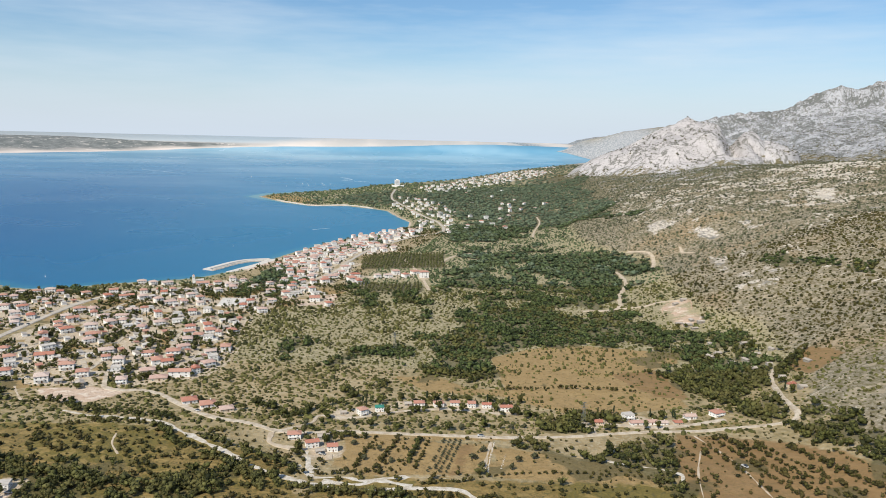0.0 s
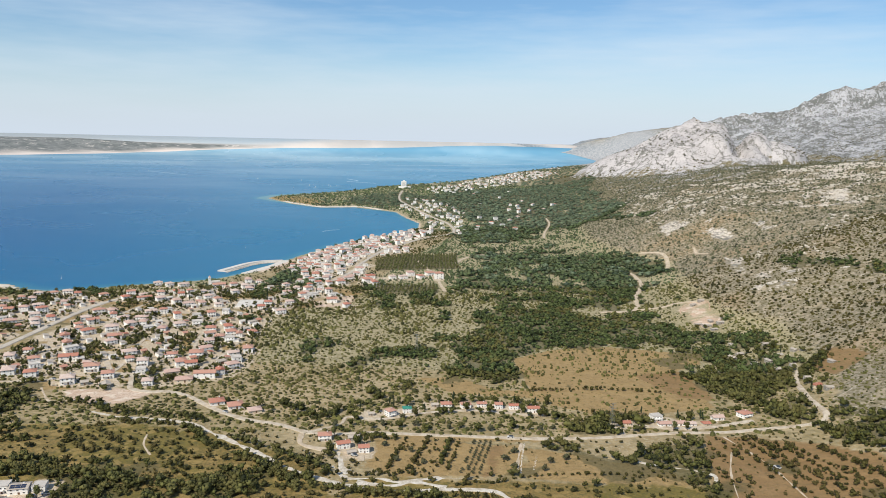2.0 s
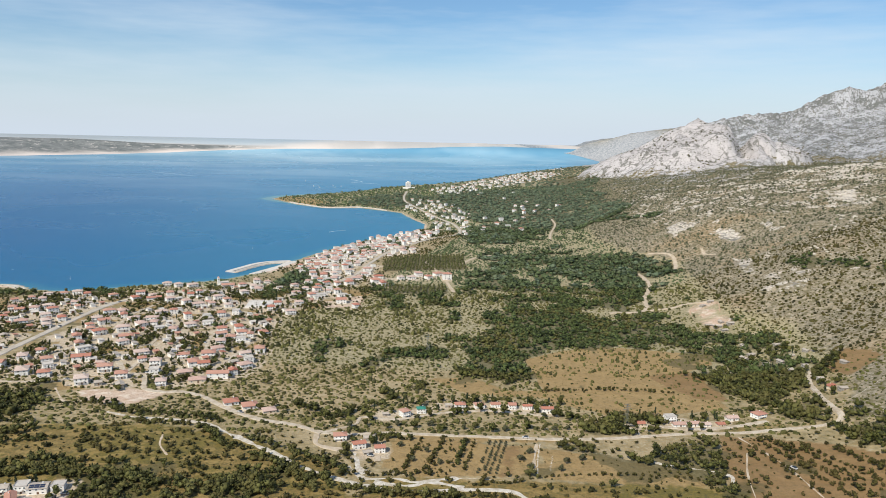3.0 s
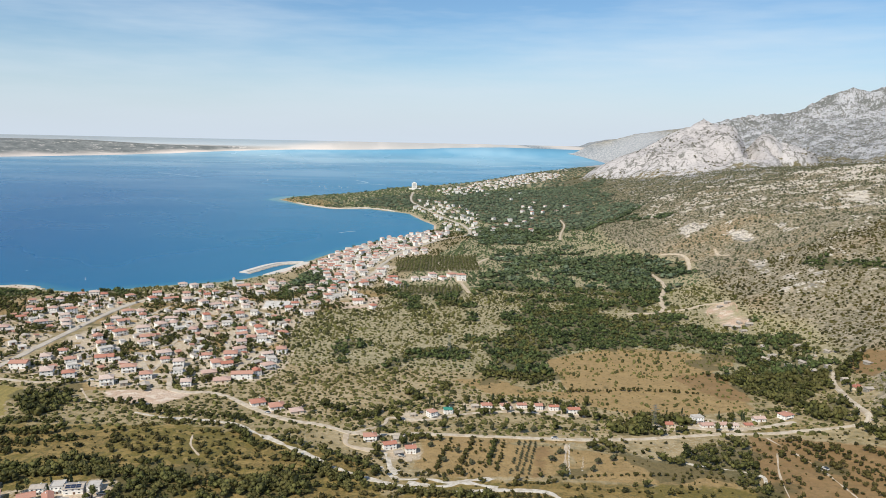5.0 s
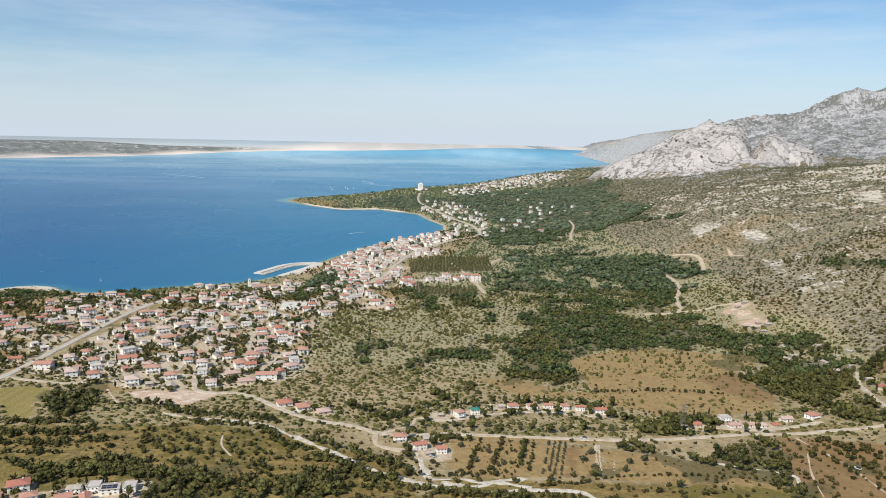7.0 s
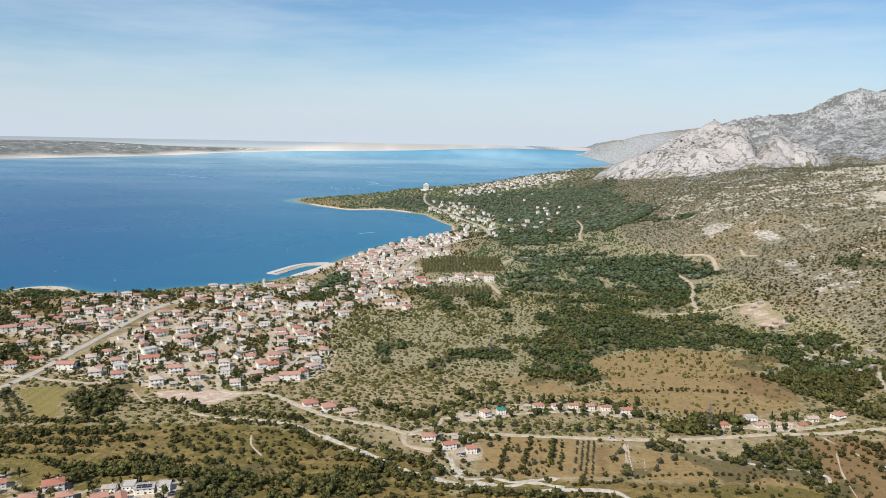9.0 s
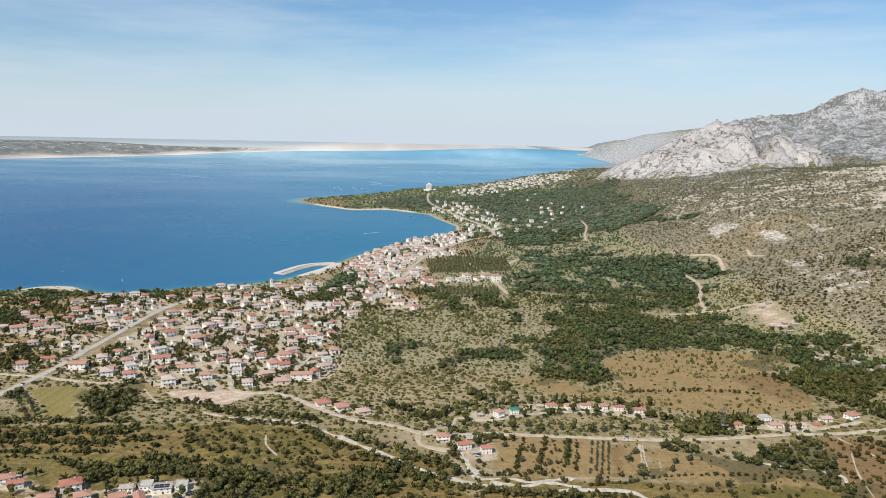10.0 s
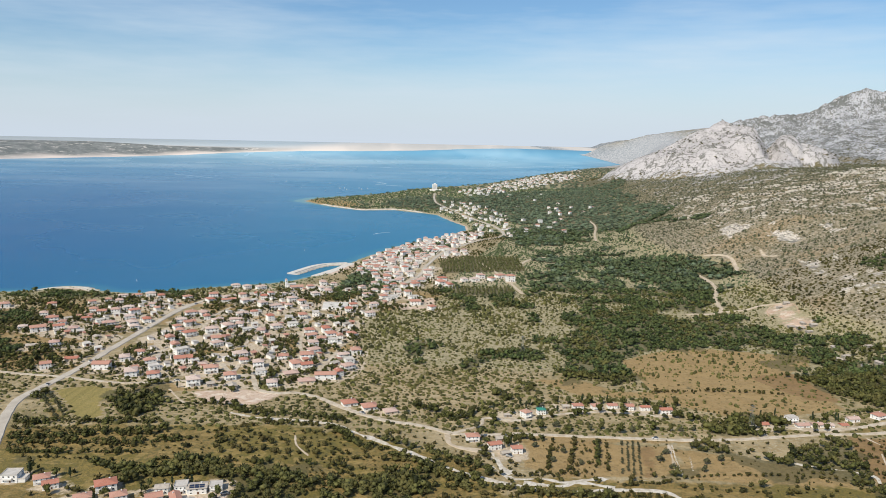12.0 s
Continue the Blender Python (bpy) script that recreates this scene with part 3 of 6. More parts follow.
TOWN = [(-602, 806), (-313, 865), (-246, 1000), (-186, 1240), (-48, 1500), (30, 1401), (-66, 1076), (-105, 812), (-155, 782), (-183, 755), (-165, 562), (-224, 519), (-308, 541), (-462, 556), (-620, 560)]
CROP = [(-382, 511), (-360, 520), (-340, 514), (-333, 501), (-339, 487), (-323, 462), (-328, 456), (-340, 459), (-358, 483)]
ORCHARD = [(3, 426), (30, 427), (20, 380), (-8, 381)]


LOTS = [[(-366, 649), (-354, 650), (-339, 617), (-353, 607)], [(-292, 608), (-283, 608), (-270, 566), (-279, 563)],
        [(-280, 648), (-261, 663), (-252, 614), (-273, 617)], [(-340, 676), (-306, 672), (-300, 640), (-331, 637)]]
TAN += LOTS


def zone(x, y, rings, soft=5.0):
    """How far a place lies inside any of the rings: 0 to 1, with a soft edge."""
    best = np.zeros(np.shape(x))
    for ring in rings:
        xs, ys = [p[0] for p in ring], [p[1] for p in ring]
        near = (x > min(xs) - 25) & (x < max(xs) + 25) & (y > min(ys) - 25) & (y < max(ys) + 25)
        if not near.any():
            continue
        px, py = x[near], y[near]
        d = line_distance(px, py, ring, True)
        d = np.where(inside_ring(px, py, ring), d, -d)
        best[near] = np.maximum(best[near], np.clip(0.5 + 0.5 * d / soft, 0, 1))
    return best


def slope_share(x, y):
    d = x - np.interp(y, FOOT_Y, FOOT_X) + 45 * (fbm(x / 190, y / 190, 3, 11) - 0.5)
    return soft_step(d, 0, 60), d


def wood_share(x, y):
    """Where trees close into woods: above about a half."""
    slope = slope_share(x, y)[0]
    grove, town = zone(x, y, GROVE, 14), zone(x, y, [TOWN], 20)
    w = np.maximum(np.max([share * zone(x, y, [ring], 22) for share, ring in FOREST], axis=0), 0.72 * grove) + 0.16 * zone(x, y, [VALLEY], 25)
    w = w + 1.9 * (fbm(x / 24, y / 28, 4, 83) - 0.5) + 0.8 * soft_step(y, 600, 1200) * (fbm(x / 95, y / 130, 3, 86) - 0.5)
    return w + 0.12 * soft_step(y, 1100, 1500) * (town < 0.5) - 0.5 * slope * (1 - np.maximum(grove, zone(x, y, [ring for _, ring in FOREST[-12:]], 10)))


def dome_share(x, y):
    a = 1.12 - np.hypot((x - 1020) / np.where(x < 1020, 520, 175), (y - 2850) / np.where(y < 2850, 480, 300))
    b = 1.1 - np.hypot((x - 1195) / 128, (y - 2640) / 150)
    return np.maximum(soft_step(a, -0.03, 0.3), 0.85 * soft_step(b, 0.02, 0.3))


def rock_share(x, y):
    """Bare limestone: outcrops on the slope, then the dome and the massif."""
    s, d = slope_share(x, y)
    out = 0.27 * soft_step(d, 30, 140) + 0.12 * soft_step(y, 1000, 1250)
    out = out + 0.2 * soft_step(ridged(x / 150, y / 110, 3, 61), 0.66, 0.86) * soft_step(d, 60, 200) * soft_step(y, 820, 1100)
    out = np.maximum(out, 0.9 * dome_share(x, y))
    out = np.maximum(out, (0.29 + 0.2 * soft_step(y, 2300, 2800)) * soft_step(y, 1250, 1800) * soft_step(d, 120, 420))
    out = np.maximum(out, 0.9 * soft_step(y, 2900, 3300) * soft_step(d, 300, 600))
    out = np.maximum(out, 0.8 * zone(x, y, ROCKS, 12))
    far = (y > 4200) & (x < 1000)
    return np.where(far, 0.0, out)


# ---- ground: one sheet from behind the viewpoint to the horizon ----
def spaced(stops):
    """Grid lines from rows of (start, step) to the last start."""
    out = []
    for (a, step), (b, _) in zip(stops[:-1], stops[1:]):
        out += list(np.linspace(a, b, max(1, round((b - a) / step)), endpoint=False))
    return np.array(out + [stops[-1][0]])


def sheet(name, xs, ys, height, material, attrs=()):
    X, Y = np.meshgrid(xs, ys)
    x, y = X.ravel(), Y.ravel()
    z = height(x, y)
    fx, fy, fz = fold(x, y, z)
    nx, ny = len(xs), len(ys)
    i = (np.arange(ny - 1)[:, None] * nx + np.arange(nx - 1)[None, :]).ravel()
    quads = np.stack([i, i + 1, i + nx + 1, i + nx], 1)
    me = bpy.data.meshes.new(name)
    me.vertices.add(len(x))
    me.vertices.foreach_set("co", np.stack([fx, fy, fz], 1).astype(np.float32).ravel())
    me.loops.add(quads.size)
    me.loops.foreach_set("vertex_index", quads.astype(np.int32).ravel())
    me.polygons.add(len(quads))
    me.polygons.foreach_set("loop_start", (np.arange(len(quads)) * 4).astype(np.int32))
    me.polygons.foreach_set("use_smooth", np.ones(len(quads), bool))
    for key, fn in attrs:
        me.attributes.new(key, "FLOAT", "POINT").data.foreach_set("value", fn(x, y).astype(np.float32))
    me.update()
    me.validate()
    me.materials.append(material)
    return new(name, me)



def strips(x, y):
    """Narrow farm strips: one number for each, 0 to 1."""
    return hash01(np.floor((y + 0.1 * x + 6 * fbm(x / 60, y / 60, 2, 33)) / 15), np.floor((x + 0.2 * y) / 75), 4)


def hedge_lines(x, y):
    """Closeness to the hedges between farm strips, 0 to 1."""
    a = (y + 0.1 * x + 6 * fbm(x / 60, y / 60, 2, 33)) / 15
    b = (x + 0.2 * y) / 75
    return np.maximum(1 - np.abs(a - np.round(a)) * 15 / 3.2, 1 - np.abs(b - np.round(b)) * 75 / 3.0)


def built_up(x, y):
    return zone(x, y, [TOWN], 20)


gx = spaced([(-9500, 900), (-3500, 250), (-1500, 60), (-700, 10), (-420, 4.8), (420, 6), (800, 9), (1400, 16), (2600, 30), (3800, 150), (6000, 700), (9500, 1)])
gy = spaced([(-3000, 500), (0, 60), (240, 8), (320, 4.6), (900, 7), (1400, 10), (2300, 9), (3100, 18), (4200, 50), (6200, 120), (10000, 400), (14000, 1)])
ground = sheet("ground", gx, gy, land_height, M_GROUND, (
    ("slope", lambda x, y: np.maximum(slope_share(x, y)[0], 0.62 * ((y > 4200) & (x < 1000)))),
    ("rock", rock_share),
    ("pale", lambda x, y: np.maximum(dome_share(x, y), (1 - soft_step(y, 2000, 2500)))),
    ("meadow", lambda x, y: soft_step(y + 0.12 * x, 535, 600) * (1 - 0.75 * slope_share(x, y)[0] * (1 - soft_step(y, 1100, 1700))) * (1 - built_up(x, y)) * (y < 3000)),
    ("upper", lambda x, y: soft_step(y, 1600, 2300)),
    ("crop", lambda x, y: zone(x, y, [CROP], 2)),
    ("strip", strips),
    ("maquis", lambda x, y: soft_step(y, 1150, 1900) * slope_share(x, y)[0]),
    # where the painted haze replaces the land's own colour
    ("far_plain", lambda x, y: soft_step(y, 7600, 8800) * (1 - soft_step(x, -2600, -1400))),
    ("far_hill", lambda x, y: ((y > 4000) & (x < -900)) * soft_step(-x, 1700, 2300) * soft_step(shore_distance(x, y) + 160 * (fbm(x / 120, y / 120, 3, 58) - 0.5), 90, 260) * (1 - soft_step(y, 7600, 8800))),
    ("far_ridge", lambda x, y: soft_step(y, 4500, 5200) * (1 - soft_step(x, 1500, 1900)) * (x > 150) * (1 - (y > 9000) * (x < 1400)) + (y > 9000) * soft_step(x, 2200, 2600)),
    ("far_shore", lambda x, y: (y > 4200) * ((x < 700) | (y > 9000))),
    ("tan", lambda x, y: np.maximum(zone(x, y, TAN), 0.85 * built_up(x, y) * (1 - soft_step(y, 850, 950)) * fbm(x / 26, y / 26, 2, 5) * 1.5)),
    ("brown", lambda x, y: zone(x, y, BROWN, 8)),
    ("grass", lambda x, y: 0.9 * zone(x, y, GRASS, 10)),
    ("forest", lambda x, y: np.maximum(np.maximum(np.clip(2 * (wood_share(x, y) - 0.3), 0, 1), zone(x, y, PINES, 6)), 0.5 * ((y > 4200) & (x < -900)) * soft_step(-x, 1900, 2600) * soft_step(shore_distance(x, y), 150, 700))),
    ("sand", lambda x, y: np.maximum(np.maximum(zone(x, y, SAND[1:], 6) * 0.9, zone(x, y, SAND[:1], 6) * 0.52), 0.6 * (1 - soft_step(np.abs(shore_distance(x, y)), 2, 8)) * soft_step(y, 1380, 1450) * (y < 2500))),
))
tagged(ground, "dry karst plain of scrub and fields rising to bare limestone mountains", "ground", kind="structure")

sx = spaced([(-9500, 900), (-3500, 200), (-1500, 50), (-700, 12), (0, 25), (700, 100), (2500, 1)])
sy = spaced([(600, 40), (850, 8), (1600, 14), (2900, 60), (4200, 100), (6000, 300), (10000, 800), (14000, 1)])
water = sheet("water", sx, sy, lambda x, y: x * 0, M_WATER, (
    # grows with y: mask for the painted sheen of distance
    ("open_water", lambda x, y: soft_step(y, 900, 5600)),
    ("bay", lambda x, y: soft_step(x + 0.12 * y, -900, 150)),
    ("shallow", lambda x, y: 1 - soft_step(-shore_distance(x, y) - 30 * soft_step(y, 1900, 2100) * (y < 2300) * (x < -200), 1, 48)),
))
tagged(water, "calm blue sea, turquoise over the shallows", "sea", kind="structure")


def height_at(x, y):
    return float(land_height(np.array([x]), np.array([y]))[0])


# ---- roads and tracks, laid on the ground ----
def smooth_line(points, step=4.0):
    p = np.array(points, float)
    p = np.vstack([2 * p[0] - p[1], p, 2 * p[-1] - p[-2]])
    out = []
    for i in range(1, len(p) - 2):
        a, b, c, d = p[i - 1:i + 3]
        for k in np.linspace(0, 1, max(2, int(np.hypot(*(c - b)) / step)), endpoint=False):
            out.append(0.5 * (2 * b + (c - a) * k + (2 * a - 5 * b + 4 * c - d) * k * k + (3 * b - a - 3 * c + d) * k ** 3))
    out.append(p[-2])
    return np.array(out)


def ribbon(name, points, width, material, label, lift=0.3, ragged=0.0, category="road"):
    """A road: crowned strip with sloping shoulders that go into the ground."""
    line = smooth_line(points, 2.0 if width < 5 else 4.0)
    way = np.gradient(line, axis=0)
    way /= np.linalg.norm(way, axis=1)[:, None] + 1e-9
    side = np.stack([-way[:, 1], way[:, 0]], 1)
    half = width / 2 * np.maximum(1 + (0.25 + ragged) * (fbm(line[:, 0] / 7, line[:, 1] / 7, 3, 71) - 0.5) * 2.4, 0.03)
    rows = []
    for off, up in ((-1.35, -1.2), (-1.0, 0.0), (0.0, 0.06), (1.0, 0.0), (1.35, -1.2)):
        q = line + side * (half * off)[:, None]
        base = np.maximum(land_height(line[:, 0], line[:, 1]), land_height(q[:, 0], q[:, 1]))
        rows.append(np.column_stack([*fold(q[:, 0], q[:, 1], base + lift + up)]))
    n, verts = len(line), np.concatenate(rows)
    faces = [(j * n + i, j * n + i + 1, (j + 1) * n + i + 1, (j + 1) * n + i) for j in range(4) for i in range(n - 1)]
    me = bpy.data.meshes.new(name)
    me.from_pydata(verts.tolist(), [], [f[::-1] for f in faces])
    me.materials.append(material)
    return tagged(new(name, me), label, category, kind="structure")


ROADS = []


def road(points, width, material, label, **extra):
    ROADS.append((points, width))
    return ribbon("road", points, width, material, label, **extra)


road([(-300, 300), (-345, 370), (-377, 436), (-389, 465), (-396, 490), (-394, 513), (-391, 540), (-389, 575), (-389, 612), (-388, 658), (-387, 711), (-385, 764), (-379, 798), (-366, 830), (-340, 858), (-300, 872)],
     6.2, M_ASPHALT, "pale sun-bleached asphalt coast road through the lower town", lift=0.5)
ROADS.append(([(-384, 585), (-380, 660), (-378, 711), (-376, 764), (-370, 798)], 12.0))
road([(-520, 575), (-446, 550), (-416, 544), (-391, 540)], 3.5, M_ROAD, "dusty side road joining the coast road")
road([(-391, 540), (-340, 528), (-300, 534), (-246, 548)], 3.2, M_ROAD, "dusty lane along the edge of the town")
road([(-280, 580), (-262, 552), (-246, 548), (-234, 518), (-217, 510), (-205, 511), (-187, 503), (-172, 489), (-150, 470), (-130, 458), (-111, 452), (-89, 439)], 4.0, M_ROAD, "pale village road with dusty verges")
road([(-89, 439), (-69, 437), (-50, 440), (-35, 439), (-7, 437), (22, 435), (57, 433), (93, 435), (123, 440), (149, 444), (183, 445), (205, 447), (233, 445), (243, 446), (249, 453), (251, 464), (254, 485), (258, 501), (265, 526), (279, 552)],
     3.4, M_ROAD, "pale country road between fields and drystone walls")
road([(-92, 437), (-89, 421), (-72, 413), (-54, 410), (-50, 398)], 4.0, M_TRACK, "dusty lane to the old farmhouses", ragged=0.4)
road([(-89, 439), (-70, 453), (-66, 466), (-43, 463), (-10, 476), (20, 480), (60, 472)], 2.4, M_ROAD, "narrow lane past the row of white houses", ragged=0.2)
road([(112, 438), (113, 448), (111, 458), (160, 452), (205, 462)], 3.5, M_ROAD, "narrow lane to the eastern cottages")
road([(-240, 470), (-217, 461), (-197, 459), (-177, 455), (-164, 450), (-149, 437), (-136, 427), (-123, 416), (-110, 406), (-98, 394), (-87, 386), (-73, 377), (-56, 369), (-40, 363), (-25, 362), (-10, 364), (5, 365), (22, 364), (30, 358), (38, 340)],
     3.4, M_GRAVEL, "bright pale gravel track in a dry stream bed", ragged=0.55, lift=0.1)
road([(-66, 413), (-62, 398), (-60, 389), (-55, 383)], 3.0, M_GRAVEL, "pale gravel bank below the farmhouses", ragged=1.5, lift=0.07)
road([(-66, 392), (-56, 377), (-39, 377), (-27, 373), (-11, 377), (5, 378), (22, 376)], 2.2, M_GRAVEL, "pale stony wash beside the track", ragged=2.0, lift=0.07)
road([(-50, 372), (-36, 369), (-28, 369), (-18, 373), (-1, 367)], 2.2, M_GRAVEL, "patches of pale gravel between bushes", ragged=2.4, lift=0.07)
road([(170, 772), (211, 783), (229, 846), (253, 909), (261, 964), (262, 999)], 4.5, M_TRACK, "winding earth track to the hill", ragged=0.2, lift=0.4)
road([(211, 783), (242, 788), (263, 795), (288, 785)], 4.0, M_TRACK, "earth track to the clearing on the slope", lift=0.5)
road([(300, 1090), (312, 1078), (322, 1062), (324, 1040), (314, 998), (302, 975)], 4.5, M_TRACK, "pale looping track at the foot of the slope", lift=0.6)
road([(361, 1034), (359, 1010), (365, 986)], 3.4, M_TRACK, "pale trodden clearing on the slope", ragged=0.6, lift=0.6)
road([(17, 1071), (35, 1122), (62, 1151), (110, 1165)], 4.0, M_TRACK, "pale earth track beside the plantation", lift=0.4)
road([(-40, 1100), (-19, 1010), (-7, 942), (2, 873)], 3.6, M_TRACK, "pale earth track between woods", lift=0.4)
road([(190, 1350), (204, 1433), (234, 1573), (242, 1679)], 3.6, M_TRACK, "pale track through the far woods", lift=0.5)
road([(-188, 433), (-184, 418), (-174, 403)], 0.9, M_TRACK, "narrow farm trail in dry grass", ragged=0.8, lift=0.08)
road([(-299, 516), (-290, 503), (-276, 487), (-262, 492)], 2.0, M_TRACK, "earth trail beside the sandy clearing", ragged=0.7, lift=0.1)
road([(-264, 547), (-264, 573), (-273, 622), (-278, 660)], 3.2, M_ROAD, "narrow town lane between gardens")
road([(-341, 600), (-341, 627), (-332, 677), (-338, 746), (-330, 800)], 3.4, M_ROAD, "town street between houses")
road([(-225, 545), (-218, 600), (-228, 650), (-232, 690), (-240, 760)], 3.6, M_ROAD, "town street on the eastern edge")
road([(-196, 560), (-190, 610), (-188, 660)], 3.2, M_ROAD, "short lane on the edge of the scrub")
road([(-300, 872), (-250, 868), (-200, 880), (-160, 900), (-130, 990), (-120, 1080), (-95, 1200), (-40, 1330), (20, 1420), (15, 1560), (-20, 1680), (-60, 1830), (-100, 1990), (-118, 2070), (-128, 2200), (-130, 2420)],
     5.0, M_ASPHALT, "pale coast road running on to the far town", lift=0.6)
ribbon("beach", [(-596, 860), (-583, 877), (-566, 885), (-547, 883), (-535, 875), (-521, 863)], 10.0, M_GRAVEL, "white gravel bank on a low point of the shore", lift=0.25, category="beach")
ribbon("beach", [(-150, 1844), (-226, 1910), (-313, 1890), (-390, 1960), (-436, 2016)], 7.0, M_GRAVEL, "pale shingle beach inside the cape", lift=0.5, category="beach")
road([(46, 426), (42, 405), (39, 386)], 1.7, M_TRACK, "pale trodden path beside the field stones", ragged=0.6, lift=0.1)
road([(176, 438), (186, 399), (189, 350)], 0.9, M_TRACK, "two-rut trail across the brown field", ragged=1.4, lift=0.05)
road([(172, 415), (160, 385), (150, 345)], 0.7, M_TRACK, "faint trail in the brown field", ragged=1.6, lift=0.05)
road([(104, 406), (110, 403), (116, 399), (130, 394), (142, 390), (150, 384), (148, 376)], 1.7, M_GRAVEL, "strip of pale stones among the trees", ragged=1.8, lift=0.06)


# ---- small tools for building things ----
def part(name, bm, materials, parent=None, label=""):
    me = bpy.data.meshes.new(name)
    bm.to_mesh(me)
    bm.free()
    for m in materials if isinstance(materials, (list, tuple)) else [materials]:
        me.materials.append(m)
    ob = new(name, me)
    ob.parent = parent
    return tagged(ob, label) if label else ob


def again(ob, parent, m):
    """One more of an alike part, on the same mesh."""
    o = new(ob.name.split(".")[0], ob.data)
    o.parent = parent
    o.matrix_basis = m
    return o


def box(bm, x, y, z, sx, sy, sz, mat=0, bevel=0.0):
    """A block whose base is centred on (x, y, z)."""
    got = bmesh.ops.create_cube(bm, size=1.0, matrix=Matrix.Translation((x, y, z + sz / 2)) @ Matrix.Diagonal((sx, sy, sz, 1)))
    faces = {f for v in got["verts"] for f in v.link_faces}
    for f in faces:
        f.material_index = mat
    if bevel:
        bmesh.ops.bevel(bm, geom=list({e for f in faces for e in f.edges}), offset=bevel, segments=1, affect="EDGES")
    return got["verts"]


def prism(bm, rings, mat=0, cap=True):
    """Skin rings of equal length one after another."""
    rows = [[bm.verts.new(p) for p in ring] for ring in rings]
    n = len(rows[0])
    for a, b in zip(rows[:-1], rows[1:]):
        for i in range(n):
            f = bm.faces.new((a[i], a[(i + 1) % n], b[(i + 1) % n], b[i]))
            f.material_index = mat
    if cap:
        bm.faces.new(rows[0][::-1]).material_index = mat
        bm.faces.new(rows[-1]).material_index = mat


# ---- houses ----
def hip_roof(w, d, pitch, over=0.55, ridge=None):
    """A hipped roof with eaves of real thickness; ridge 0 gives a pyramid, ridge w a gable."""
    bm = bmesh.new()
    hw, hd = w / 2 + over, d / 2 + over
    top = hd * pitch
    r = max(0.0, hw - hd) if ridge is None else ridge / 2 + over
    rim = [(-hw, -hd), (hw, -hd), (hw, hd), (-hw, hd)]
    low = [bm.verts.new((x, y, -0.12)) for x, y in rim]
    eave = [bm.verts.new((x, y, 0.16)) for x, y in rim]
    a, b = bm.verts.new((-r, 0, top + 0.16)), bm.verts.new((r + 1e-4, 0, top + 0.16))
    bm.faces.new(low[::-1])
    for i in range(4):
        bm.faces.new((low[i], low[(i + 1) % 4], eave[(i + 1) % 4], eave[i]))
    bm.faces.new((eave[0], eave[1], b, a))
    bm.faces.new((eave[2], eave[3], a, b))
    bm.faces.new((eave[1], eave[2], b))
    bm.faces.new((eave[3], eave[0], a))
    # ridge tiles
    box(bm, 0, 0, top + 0.1, 2 * r + 0.2, 0.34, 0.16)
    return bm


def flat_roof(w, d):
    bm = bmesh.new()
    box(bm, 0, 0, -0.05, w + 0.3, d + 0.3, 0.22)
    for sx, sy, lx, ly in ((0, -1, w + 0.3, 0.22), (0, 1, w + 0.3, 0.22), (-1, 0, 0.22, d - 0.14), (1, 0, 0.22, d - 0.14)):
        box(bm, sx * (w / 2 + 0.04), sy * (d / 2 + 0.04), 0.17, lx, ly, 0.45)
    return bm


def window_mesh(w=1.15, h=1.35):
    """Frame round a recessed pane, all in one; stands in the x-z plane, facing -y."""
    bm = bmesh.new()
    rings = []
    for s, y in ((1.0, 0.06), (1.0, -0.08), (0.84, -0.08), (0.84, 0.0)):
        rings.append([bm.verts.new((x * s * w / 2, y, h / 2 + z * s * h / 2)) for x, z in ((-1, -1), (1, -1), (1, 1), (-1, 1))])
    for a, b in zip(rings[:-1], rings[1:]):
        for i in range(4):
            bm.faces.new((a[i], a[(i + 1) % 4], b[(i + 1) % 4], b[i]))
    bm.faces.new(rings[-1]).material_index = 1
    me = bpy.data.meshes.new("window")
    bm.to_mesh(me)
    bm.free()
    me.materials.append(M_WHITE)
    me.materials.append(M_GLASS)
    return me


WINDOW = window_mesh()
LOW_WINDOW = window_mesh(0.95, 1.0)
FLOOR = 2.85


